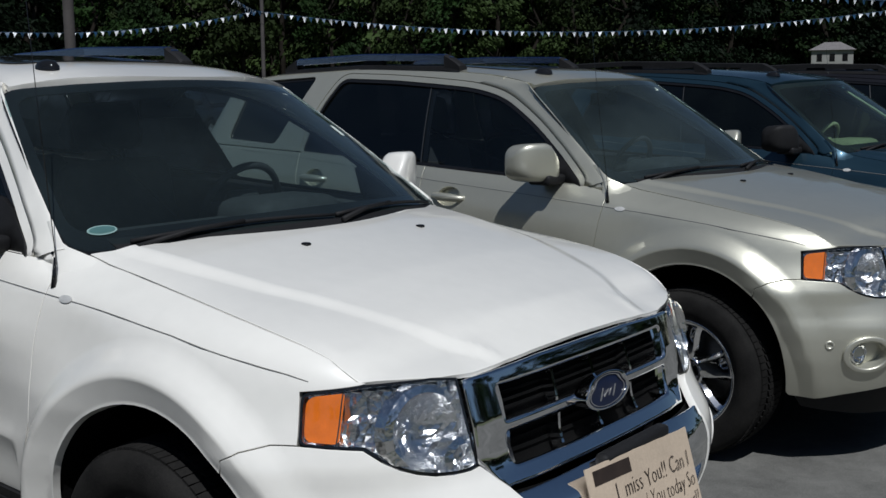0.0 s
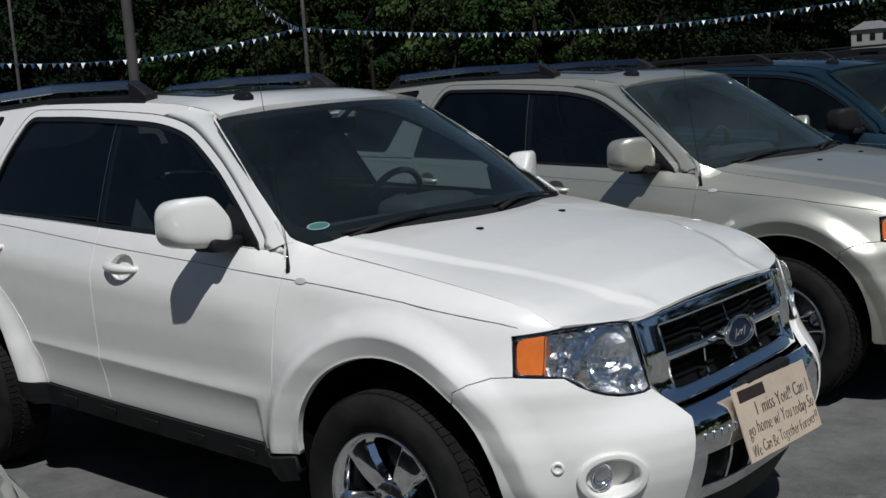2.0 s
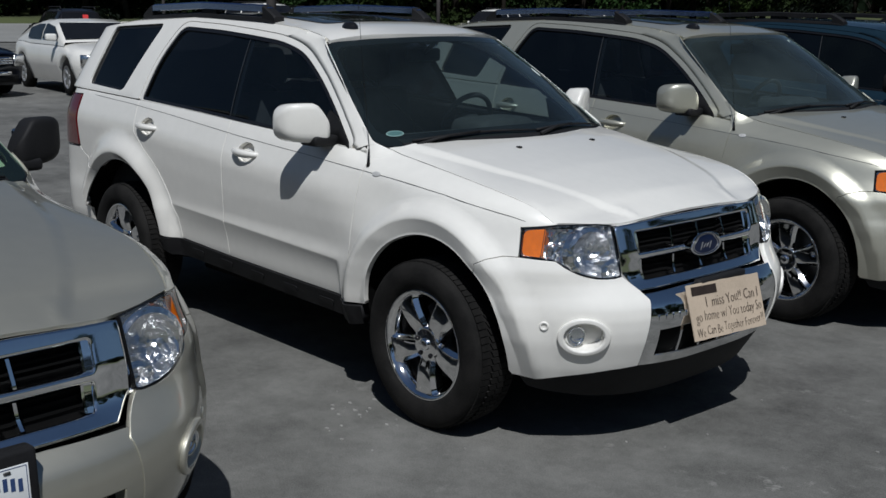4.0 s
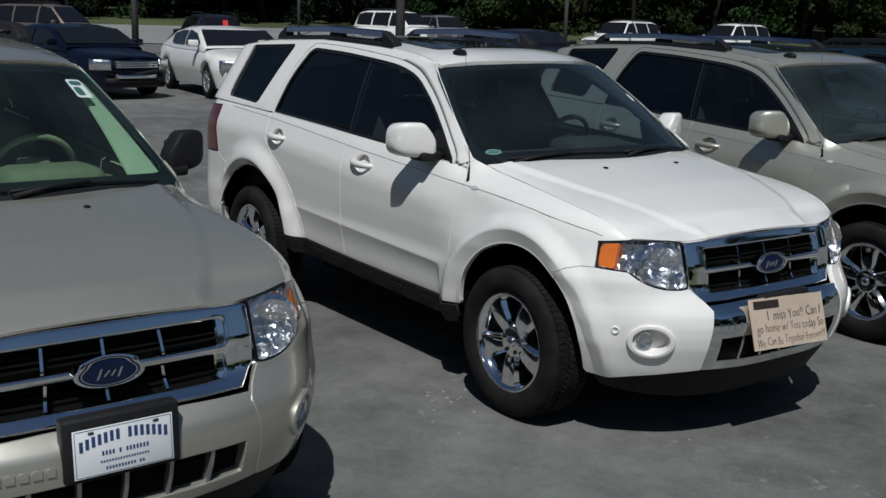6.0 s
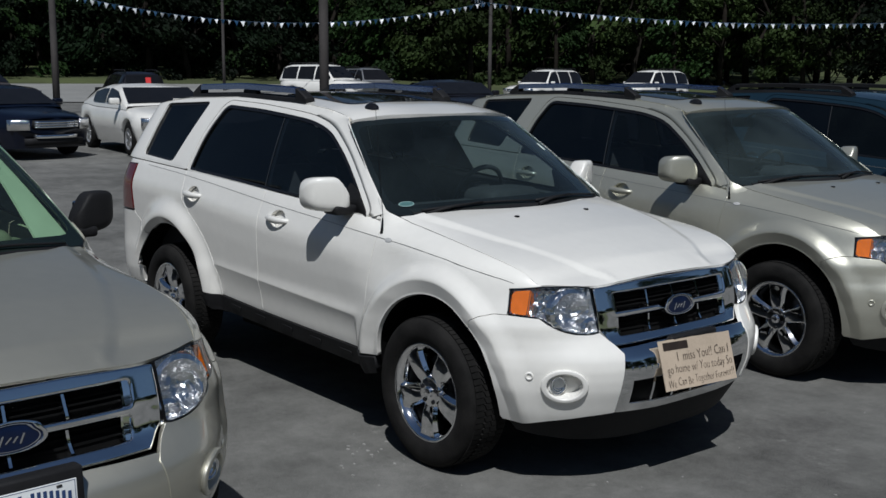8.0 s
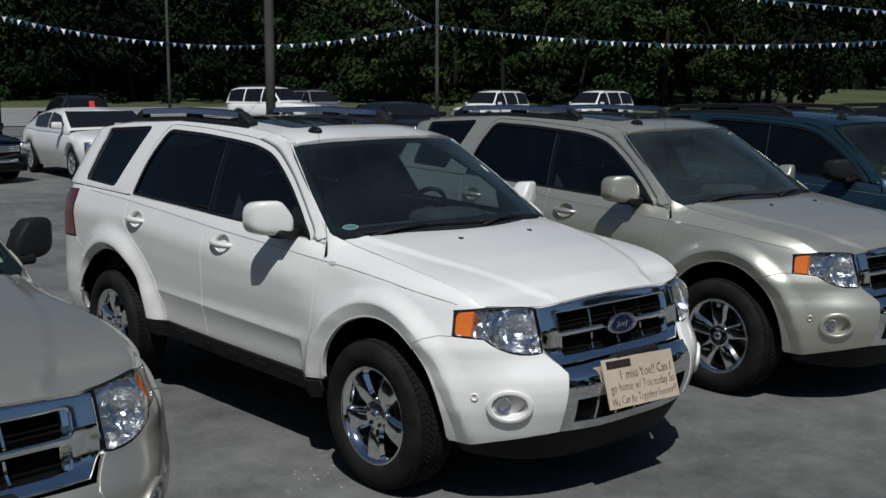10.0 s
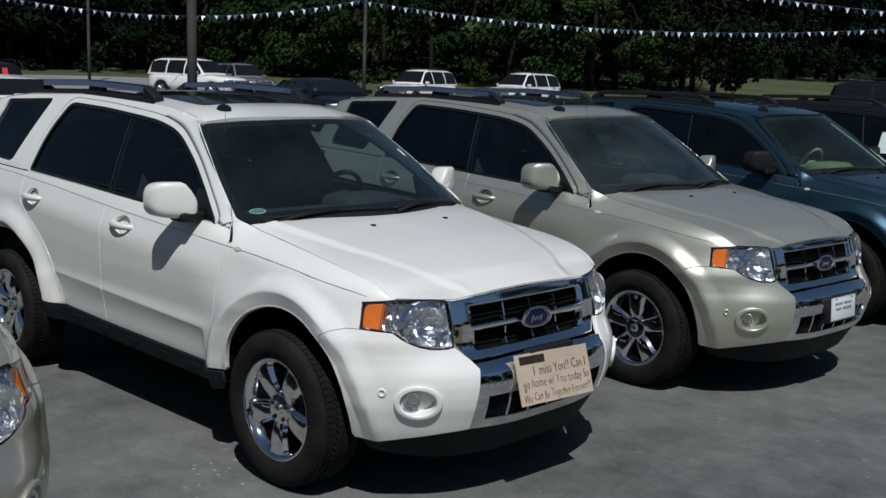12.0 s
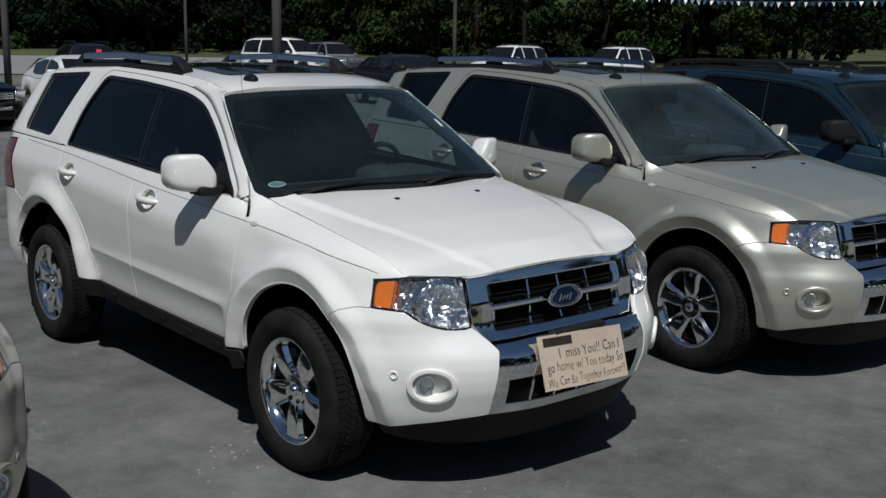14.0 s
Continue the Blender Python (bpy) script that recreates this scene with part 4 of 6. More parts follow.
    for s in (1, -1):
        put("pillar_foot", cached("pillar_foot", foot, s < 0), P, car)
        add("door_corner", "door_corner", side_glass, [(-0.455, 1.056), (-0.63, 1.064), (-0.62, 1.10), (-0.54, 1.12), (-0.47, 1.075)], P, s < 0, grid=0.03, off=-0.005, depth=0.004, inward=-1)
        put("a_pillar", cached("a_pillar", pillar, s < 0), P, car)

    for s in (1,) if cloth == "cloth_beige" else ():
        add("pillar_trim", "pillar_trim", screen, [(0.74, 0.06), (0.965, 0.06), (0.965, 0.95), (0.885, 0.95), (0.815, 0.5)], M["trim_beige"], s < 0, "inner windscreen pillar trim", grid=0.08, off=-0.030, depth=0.01)

    def wiper(bm):
        for y0, y1 in ((-0.60, 0.02), (0.03, 0.62)):
            pts = []
            for k in range(9):
                y = y0 + (y1 - y0) * k / 8
                p = screen(y / 0.738, 0.012 + 0.022 * math.sin(math.pi * k / 8))
                pts.append(p + Vector((0.006, 0, 0.009)))
            tube(bm, pts, 0.007, 6, 0.005)
            a = pts[0] + Vector((0.030, 0.0, -0.012))
            tube(bm, [a, pts[2] + Vector((0.012, 0, 0.002)), pts[4] + Vector((0.004, 0, 0.004))], 0.009, 6, 0.006)
    put("wiper", cached("wiper", wiper), M["plastic"], car, "black wipers at rest on the windscreen")
    # roof with sunroof
    xs = np.linspace(-1.03, -3.25, 26)
    edge = [(float(x), side_glass(x, ROOF_E(x)).y - 0.002) for x in xs]
    head = [(-1.0, 0.545), (-0.94, 0.40), (-0.885, 0.25), (-0.862, 0.1)]
    full = head + [(-0.858, 0.0)] + [(x, -y) for x, y in head[::-1]] + [(x, -y) for x, y in edge] + edge[::-1]
    hole = rounded([(-1.22, 0.40), (-1.95, 0.40), (-1.95, -0.40), (-1.22, -0.40)], 0.08, 4)
    add("roof", "roof" if trim == "bright" else "roof_plain", roof_surface, full, P, holes=[hole] if trim == "bright" else [], grid=0.06, gap=0.0, depth=0.02, lab="")
    if trim == "bright":
        add("sunroof", "sunroof", roof_surface, hole, M["gloss_black"], grid=0.08, gap=0.004, off=0.004, depth=0.015, lab="dark glass sunroof panel")

    def fin(bm):
        rings = []
        for r0, z0 in ((1.0, -0.006), (0.97, 0.008), (0.72, 0.020), (0.35, 0.026), (0.02, 0.028)):
            rings.append([bm.verts.new((0.05 * r0 * math.cos(2 * math.pi * k / 20), 0.032 * r0 * math.sin(2 * math.pi * k / 20), z0)) for k in range(20)])
        for u, v in zip(rings, rings[1:]):
            for k in range(20):
                bm.faces.new((u[k], u[(k + 1) % 20], v[(k + 1) % 20], v[k]))
    put("roof_antenna", cached("roof_antenna", fin), M["gloss_black"], car, "black roof antenna dome", m=Matrix.Translation((-1.084, -0.366, roof_surface(-1.084, 0.366).z)))

    def mast(bm):
        tube(bm, [(-0.420, -0.782, 1.005), (-0.428, -0.774, 1.04), (-0.432, -0.768, 1.08)], 0.009, 8, 0.003)
        tube(bm, [(-0.432, -0.764, 1.06), (-0.50, -0.748, 1.45), (-0.54, -0.738, 1.72)], 0.0014, 5, 0.0010)
    put("mast_antenna", cached("mast_antenna", mast), M["gloss_black"], car, "thin black mast antenna on the fender")
    # tail: back panel above the bumper and the rear glass
    def tailgate(bm):
        rows = []
        for z in np.linspace(0.78, 1.58, 12):
            w = (0.70 - 0.02 * (z - 0.78)) if z < 1.16 else 0.69 - 0.42 * (z - 1.16)
            x = REAR_X(z) if z < 1.2 else -3.42 + (z - 1.2) * 0.34
            rows.append([bm.verts.new((x + 0.10 * (abs(y) / w) ** 4, y, z)) for y in np.linspace(-w, w, 15)])
        for u, v in zip(rows, rows[1:]):
            for i in range(14):
                bm.faces.new((u[i], u[i + 1], v[i + 1], v[i]))
    put("tailgate", cached("tailgate", tailgate), P, car)
    build_grille(car, front, bumper_mat, P)
    build_cabin(car, cloth)
    return car


def band(pts, h, lift, step=0.02):
    """A raised band along the flank."""
    def b(bm):
        xs = np.arange(pts[0][0], pts[-1][0], -step)
        zs = np.interp(-xs, [-p[0] for p in pts], [p[1] for p in pts])
        rows = []
        for k, (x, z) in enumerate(zip(xs, zs)):
            e = min(1.0, min(k, len(xs) - 1 - k) / 2)
            row = []
            for s, o in ((-0.5, -0.004), (-0.42, lift * 0.7 * e), (-0.2, lift * e), (0.2, lift * e), (0.42, lift * 0.7 * e), (0.5, -0.004)):
                q = at_x(x, z + s * h)
                row.append(bm.verts.new(shell(*q) + normal_at(*q) * o))
            rows.append(row)
        for u, v in zip(rows, rows[1:]):
            for i in range(5):
                bm.faces.new((u[i], u[i + 1], v[i + 1], v[i]))
    return b


def F_ellipse(y, z, ry, rz):
    q, _ = at_y(y, z)
    return [(q + ry * 1.0 * math.cos(2 * math.pi * k / 28), z + rz * math.sin(2 * math.pi * k / 28)) for k in range(28)]


def clip_x(poly, x, ahead):
    out = []
    n = len(poly)
    slope = 0.28

    def side(p):
        return (p[0] - (x - slope * (p[1] - 1.12))) * (1 if ahead else -1)
    for i in range(n):
        a, b = poly[i], poly[(i + 1) % n]
        if side(a) >= 0:
            out.append(a)
        if (side(a) >= 0) != (side(b) >= 0):
            t = side(a) / (side(a) - side(b))
            out.append((a[0] + (b[0] - a[0]) * t, a[1] + (b[1] - a[1]) * t))
    return out


def aimed(p, d):
    """A pose at p whose y axis points along d."""
    return Matrix.Translation(p) @ d.to_track_quat('Y', 'Z').to_matrix().to_4x4()


def moved(bm, m, start=0):
    bm.verts.ensure_lookup_table()
    for v in bm.verts[start:]:
        v.co = m @ v.co


def normal_at(q, z):
    h = 2e-3
    n = (shell(q + h, z) - shell(q - h, z)).cross(shell(q, z + h) - shell(q, z - h))
    return n.normalized()


def build_headlamp(car, r):
    lamp = rounded(POLY["lamp"], [0.016, 0.020, 0.006] + [0.004] * 3 + [0.004, 0.010] + [0.02] * (len(POLY["lamp"]) - 8), 4)
    hl = put("headlamp", sheet("headlamp_rim", shell, lamp, r, holes=[list(map(tuple, offset_poly(lamp, 0.006)))], gap=0.001, grid=0.03, off=-0.002, depth=0.07), M["gloss_black"], car, "clear headlamp with an amber corner lens")
    inner = list(map(tuple, offset_poly(lamp, 0.006)))
    rf = random.Random(5)
    if ("lamp_back", r) not in CACHE:
        bm = bmesh.new()
        qb, zb = at_y(0.570, 0.785)
        panel(bm, shell, inner, holes=[[(qb + 0.082 * math.cos(2 * math.pi * k / 20), zb + 0.070 * math.sin(2 * math.pi * k / 20)) for k in range(20)]], grid=0.013, off=-0.030, depth=0)
        for v in bm.verts:
            v.co += Vector((0.007 * math.cos(v.co.y * 260) + rf.uniform(-0.003, 0.003), 0, 0.006 * math.sin(v.co.z * 120)))
        if r:
            mirrored(bm)
        CACHE[("lamp_back", r)] = mesh_of(bm, "lamp_back")
    put("reflector", CACHE[("lamp_back", r)], M["reflector"], hl, "bright faceted reflector", smooth=False)

    def walls(bm):
        lp = [shell(*q) for q in dense(inner, 0.02)]
        nn = [normal_at(*q) for q in dense(inner, 0.02)]
        a = [bm.verts.new(p - n * 0.004) for p, n in zip(lp, nn)]
        b = [bm.verts.new(p - n * 0.056) for p, n in zip(lp, nn)]
        for i in range(len(a)):
            j = (i + 1) % len(a)
            bm.faces.new((a[i], a[j], b[j], b[i]))
    put("lamp_wall", cached("lamp_wall", walls, r), M["reflector"], hl)

    def bowl(y, z, rad, depth, turn):
        def b(bm):
            q, _ = at_y(y, z)
            n = normal_at(q, z)
            p = shell(q, z) - n * 0.012
            d = (n * (1 - turn) + Vector((1, 0, 0)) * turn).normalized()
            prof = [(rad * math.sqrt(t), -depth * (1 - t)) for t in (0.0, 0.04, 0.12, 0.25, 0.4, 0.6, 0.8, 1.0)] + [(rad + 0.016, -0.006), (rad + 0.024, -0.030)]
            lathe(bm, prof, 22)
            for v in bm.verts:
                v.co.x *= 1.12
                v.co.y += 0.004 * math.cos(v.co.x * 330) * (1 if v.co.z < 0 else 0.3)
            moved(bm, aimed(p, d))
            k = len(bm.verts)
            lathe(bm, [(0.0, -depth * 0.25), (0.010, -depth * 0.3), (0.013, -depth * 0.6), (0.013, -depth)], 12)
            moved(bm, aimed(p, d), k)
        return b
    put("lamp_bowl", cached("lamp_bowl_main", bowl(0.570, 0.785, 0.080, 0.055, 0.6), r), M["reflector"], hl, smooth=False)
    put("lamp_bowl", cached("lamp_bowl_low", bowl(0.500, 0.716, 0.030, 0.03, 0.5), r), M["reflector"], hl, smooth=False)
    amb = rounded([at_x(0.454, 0.777), at_x(0.441, 0.863), at_x(0.508, 0.873), at_x(0.517, 0.772)], [0.018, 0.022, 0.008, 0.012], 4)
    put("amber_lens", sheet("amber_lens", shell, amb, r, grid=0.02, off=-0.008, depth=0.02), M["amber"], hl, "orange turn-signal lens")
    def divider(bm):
        rows = []
        for z in np.linspace(0.760, 0.884, 6):
            q = at_x(0.512 - 0.08 * (z - 0.772), z)
            p, n = shell(*q), normal_at(*q)
            rows.append([bm.verts.new(p - n * d + Vector((0.0, e, 0.0))) for d, e in ((0.0025, 0.0), (0.055, 0.004), (0.055, -0.004), (0.0025, -0.004))])
        for u, v in zip(rows, rows[1:]):
            for i in range(4):
                bm.faces.new((u[i], u[(i + 1) % 4], v[(i + 1) % 4], v[i]))
    put("lamp_divider", cached("lamp_divider", divider, r), M["rim_dark"], hl, "dark wall beside the amber lens", smooth=False)
    put("lens", sheet("headlamp_lens", shell, list(map(tuple, offset_poly(lamp, 0.004))), r, grid=0.03, off=0.0, depth=0), M["lens"], hl, "clear lens cover")


def build_fog(car, r, paint):
    ring = F_ellipse(0.645, 0.489, 0.083, 0.072)
    hole = F_ellipse(0.645, 0.489, 0.062, 0.053)
    fg = put("fog_lamp", sheet("fog_bezel", shell, ring, r, holes=[hole], grid=0.014, off=0.013, depth=0.016, edge=0.006), paint, car, "round fog lamp in an oval painted bezel")
    put("bezel_dish", sheet("fog_dish", shell, F_ellipse(0.645, 0.489, 0.070, 0.060), r, grid=0.03, off=-0.035, depth=0), paint, fg)

    def wall(bm):
        q0, _ = at_y(0.645, 0.489)
        n = 28
        a, b = [], []
        for k in range(n):
            c, s = math.cos(2 * math.pi * k / n), math.sin(2 * math.pi * k / n)
            q, z = q0 + 0.062 * c, 0.489 + 0.053 * s
            nn = normal_at(q, z)
            a.append(bm.verts.new(shell(q, z) + nn * 0.005))
            b.append(bm.verts.new(shell(q, z) - nn * 0.036))
        for k in range(n):
            bm.faces.new((a[k], a[(k + 1) % n], b[(k + 1) % n], b[k]))
    put("bezel_wall", cached("fog_wall", wall, r), paint, fg)

    def lamp(bm):
        q, _ = at_y(0.664, 0.484)
        n = normal_at(q, 0.484)
        d = (n + Vector((1.6, 0, 0))).normalized()
        lathe(bm, [(0.0, -0.025), (0.02, -0.02), (0.032, -0.004), (0.036, 0.006), (0.039, 0.004), (0.040, -0.03)], 24)
        moved(bm, aimed(shell(q, 0.484) - n * 0.018, d))

    def cover(bm):
        q, _ = at_y(0.664, 0.484)
        n = normal_at(q, 0.484)
        d = (n + Vector((1.6, 0, 0))).normalized()
        lathe(bm, [(0.036, 0.004), (0.03, 0.010), (0.018, 0.014), (0.0, 0.016)], 24)
        moved(bm, aimed(shell(q, 0.484) - n * 0.018, d))
    put("bulb_bowl", cached("fog_bowl", lamp, r), M["chrome"], fg, "chrome fog lamp bowl")
    put("bulb_lens", cached("fog_lens", cover, r), M["lens"], fg)

    def sensor(bm):
        q, _ = at_x(0.553, 0.526)
        n = normal_at(q, 0.526)
        lathe(bm, [(0.018, -0.006), (0.018, 0.003), (0.015, 0.006), (0.010, 0.005), (0.009, -0.002), (0.0, -0.002)], 20)
        moved(bm, aimed(shell(q, 0.526), n))
    put("parking_sensor", cached("parking_sensor", sensor, r), paint, car)


def build_mirror(car, r, mat):
    def head(bm):
        rows = []
        n, m = 18, 24
        for i in range(n + 1):
            k = 0.5 - 0.5 * math.cos(math.pi * i / n)
            end = max(0.02, 1 - abs(2 * k - 1) ** 5) ** 0.45
            lo, hi = 1.080 + 0.022 * k * k, 1.256 - 0.26 * max(0.0, 0.36 - k) - 0.02 * max(0.0, k - 0.8)
            zc, hz = (lo + hi) / 2, (hi - lo) / 2 * end
            xc, hx = -0.742 + 0.028 * (1 - k) - 0.045 * k * k, 0.066 * end
            row = []
            for q in range(m):
                a = 2 * math.pi * q / m
                c, sn = math.cos(a), math.sin(a)
                row.append(bm.verts.new((xc + hx * math.copysign(abs(c) ** 0.45, c), 0.780 + 0.212 * k, zc + hz * math.copysign(abs(sn) ** 0.42, sn) + 0.010 * c)))
            rows.append(row)
        for u, v in zip(rows, rows[1:]):
            for q in range(m):
                bm.faces.new((u[q], u[(q + 1) % m], v[(q + 1) % m], v[q]))
        bm.faces.new(rows[0])
        bm.faces.new(rows[-1][::-1])

    def stalk(bm):
        box(bm, (-0.78, 0.750, 1.072), (-0.66, 0.88, 1.118), 0.015, 3)

    def face(bm):
        box(bm, (-0.812, 0.822, 1.130), (-0.78, 0.965, 1.215), 0.010, 2)
        for v in bm.verts:
            k = (v.co.y - 0.79) / 0.21
            v.co.x += 0.025 * (1 - k) - 0.035 * k * k
    mr = put("side_mirror", cached("mirror_head", head, r), mat, car, "folding side mirror")
    put("stalk", cached("mirror_stalk", stalk, r), M["plastic"], mr, "black mirror foot")
    put("mirror_glass", cached("mirror_face", face, r), M["chrome"], mr)
    put("sail", sheet("mirror_sail", side_glass, rounded([(-0.572, 1.063), (-0.81, 1.084), (-0.785, 1.215), (-0.70, 1.178), (-0.61, 1.108)], 0.010, 3), r, grid=0.05, off=0.004, depth=0.02, inward=-1), M["plastic"], car, "black mirror base")


def build_handle(door, r, x, z, paint):
    key = "handle_%d" % round(-x * 100)

    def grip(bm):
        rows = []
        n = 13
        for k in range(n):
            t = k / (n - 1)
            xx = x + 0.106 - 0.212 * t
            out = 0.040 * math.sin(math.pi * min(1, max(0, (t - 0.02) / 0.96))) ** 0.45
            hgt = 0.021 * (0.55 + 0.45 * math.sin(math.pi * t))
            y = shell(*at_x(xx, z)).y
            rows.append([bm.verts.new((xx, y + oy, z + 0.006 * (t - 0.5) + hz)) for oy, hz in ((out - 0.012, -hgt), (out, -hgt * 0.55), (out + 0.003, 0), (out, hgt * 0.55), (out - 0.012, hgt), (out - 0.018, 0))])
        for u, v in zip(rows, rows[1:]):
            for i in range(6):
                bm.faces.new((u[i], u[(i + 1) % 6], v[(i + 1) % 6], v[i]))
        bm.faces.new(rows[0])
        bm.faces.new(rows[-1][::-1])
    put("door_handle", cached(key, grip, r), paint, door)
    put("handle_cup", sheet(key + "_cup", shell, S(ellipse(x, z + 0.002, 0.080, 0.054, 20)), r, grid=0.03, off=-0.026, depth=0), paint, door)


HANDLE_HOLES = {"front_door": [S(ellipse(-1.302, 0.987, 0.070, 0.044, 24))], "rear_door": [S(ellipse(-2.278, 1.034, 0.070, 0.044, 24))]}


def build_rail(car, r, mat):
    def spine(t):
        x = -1.50 - 1.38 * t
        lift = 0.050 * min(1.0, min(t, 1 - t) / 0.075) ** 0.8
        y = 0.500 - 0.02 * abs(t - 0.5)
        return Vector((x, y, roof_surface(x, y).z + lift))

    def sweep(bm, t0, t1, w, lo, hi, n):
        rows = []
        for k in range(n + 1):
            p = spine(t0 + (t1 - t0) * k / n)
            rows.append([bm.verts.new(p + Vector((0, a, b))) for a, b in ((-w, lo), (-w, hi - 0.006), (-w * 0.6, hi), (w * 0.6, hi), (w, hi - 0.006), (w, lo))])
        for u, v in zip(rows, rows[1:]):
            for i in range(6):
                bm.faces.new((u[i], u[(i + 1) % 6], v[(i + 1) % 6], v[i]))
        bm.faces.new(rows[0])
        bm.faces.new(rows[-1][::-1])

    def bar(bm):
        sweep(bm, 0.05, 0.95, 0.026, -0.010, 0.026, 24)

    def foot(t0, t1):
        return lambda bm: sweep(bm, t0, t1, 0.030, -0.055, 0.024, 8)

    def stand(t):
        def b(bm):
            p = spine(t)
            box(bm, (p.x - 0.08, p.y - 0.016, p.z - 0.060), (p.x + 0.08, p.y + 0.016, p.z - 0.010), 0.006, 1)
        return b
    def base(bm):
        rows = []
        for k in range(31):
            t = k / 30
            x, y = -1.50 - 1.38 * t, 0.500 - 0.02 * abs(t - 0.5)
            e = 0.006 + 0.012 * smooth01(min(t, 1 - t) / 0.04)
            rows.append([bm.verts.new((x, y + a, roof_surface(x, y + a).z + b)) for a, b in ((-0.034, -0.003), (-0.028, e), (0.028, e), (0.034, -0.003))])
        for u, v in zip(rows, rows[1:]):
            for i in range(3):
                bm.faces.new((u[i], u[i + 1], v[i + 1], v[i]))
    rl = put("roof_rail", cached("rail_bar", bar, r), M[mat], car, "roof rail on black feet", smooth=False)
    put("rail_base", cached("rail_base", base, r), M["plastic"], rl, "black strip under the rail", smooth=False)
    for k, t in enumerate(((0.0, 0.075), (0.925, 1.0))):
        put("rail_foot", cached("rail_foot_%d" % k, foot(*t), r), M["plastic"], rl, smooth=False)
    for t in (0.46,):
        put("rail_stand", cached("rail_stand_%d" % (t * 100), stand(t), r), M["plastic"], rl, smooth=False)


def both(pts):
    """Closes an outline given for the left half across the middle."""
    return pts + [(-q, z) for q, z in pts[::-1]]


def grille_shell(q, z):
    """The nose at the grille, which stands steeper than the panels round it."""
    p = shell(q, z)
    f = 1 - 0.3 * smooth01((abs(p.y) - 0.38) / 0.07)
    return p - Vector((0.30 * max(0.0, 0.775 - z) * f, 0, 0))


def build_grille(car, front, bumper_mat, paint):
    out = both(F([(0.20, 0.884), (0.40, 0.876), (0.466, 0.874), (0.469, 0.78), (0.470, 0.695), (0.430, 0.648), (0.412, 0.626), (0.2, 0.630)]))
    up = rounded(both(F([(0.372, 0.838), (0.369, 0.767)])), 0.010, 3)
    dn = rounded(both(F([(0.366, 0.737), (0.356, 0.669)])), 0.010, 3)
    g = put("grille", sheet("grille_frame", grille_shell, out, holes=[up, dn], gap=0.003, grid=0.02, off=0.004, depth=0.05, edge=0.007), M["chrome"], car, "chrome grille with two rows of black openings")
    put("grille_back", sheet("grille_back", grille_shell, both(F([(0.2, 0.86), (0.40, 0.855), (0.41, 0.65), (0.2, 0.65)])), grid=0.05, off=-0.045, depth=0), M["inner"], g, "black mesh behind the grille")
    for z in (0.820, 0.804, 0.788, 0.722, 0.706, 0.690):
        w = 0.35
        put("grille_slat", sheet("grille_slat_%d" % (z * 1000), grille_shell, both(F([(0.0001, z + 0.003), (0.17, z + 0.003), (w, z + 0.003), (w, z - 0.003), (0.17, z - 0.003), (0.0001, z - 0.003)])), grid=0.03, off=-0.034, depth=0.01), M["inner"], g)
    for y in (-0.17, 0.0, 0.17):
        for z0, z1 in ((0.768, 0.838), (0.670, 0.737)):
            a, b = at_y(y - 0.0045, (z0 + z1) / 2)[0], at_y(y + 0.0045, (z0 + z1) / 2)[0]
            put("grille_bar", sheet("grille_bar_%d_%d" % (y * 100, z0 * 1000), grille_shell, [(a, z0), (b, z0), (b, z1), (a, z1)], grid=0.02, off=0.0, depth=0.03), M["chrome"], g)
    def end(y_in, y_out, z0, z1):
        def b(bm):
            rows = []
            for z in (z0, (z0 + z1) / 2, z1):
                rows.append([bm.verts.new(grille_shell(at_y(y, z)[0], z) - Vector((d, 0, 0))) for y, d in ((y_in, 0.045), (y_in + 0.003, 0.014), (y_in + 0.008, 0.009), (y_out, 0.003), (y_out + 0.008, 0.012))])
            for u, v in zip(rows, rows[1:]):
                for i in range(4):
                    bm.faces.new((u[i], u[i + 1], v[i + 1], v[i]))
                    bm.edges.get((u[i], v[i])).smooth = False
        return b
    for s in (1, -1):
        put("grille_end", cached("grille_end_up", end(0.346, 0.372, 0.764, 0.841), s < 0), M["chrome"], g)
        put("grille_end", cached("grille_end_down", end(0.336, 0.362, 0.666, 0.740), s < 0), M["chrome"], g)
    em = [(0.108 * math.cos(2 * math.pi * k / 40), 0.752 + 0.042 * math.sin(2 * math.pi * k / 40)) for k in range(40)]

    def scaled(s):
        return [(q * s, 0.752 + (z - 0.752) * s) for q, z in em]
    e = put("emblem", sheet("emblem_ring", grille_shell, em, holes=[scaled(0.86)], grid=0.02, off=0.036, depth=0.036, edge=0.002), M["chrome"], g, "oval emblem, blue in a chrome ring")
    put("emblem_field", sheet("emblem_field", grille_shell, scaled(0.92), grid=0.03, off=0.032, depth=0), M["emblem_blue"], e, "dark blue oval field")
    put("emblem_line", sheet("emblem_line", grille_shell, scaled(0.80), holes=[scaled(0.765)], grid=0.02, off=0.034, depth=0.001), M["silver"], e)
    for q0, w, h in ((-0.030, 0.010, 0.030), (-0.008, 0.012, 0.016), (0.012, 0.010, 0.016), (0.032, 0.010, 0.028)):
        put("emblem_stroke", sheet("emblem_stroke_%d" % (q0 * 1000), grille_shell, rounded([(q0 - w, 0.750 - h / 2), (q0 - w + 0.006, 0.750 - h / 2), (q0 + w, 0.752 + h / 2), (q0 + w - 0.006, 0.752 + h / 2)], 0.003, 2), grid=0.02, off=0.034, depth=0.001), M["silver"], e)
    hi = F([(0.0001, 0.640), (0.2, 0.640), (0.425, 0.632)])
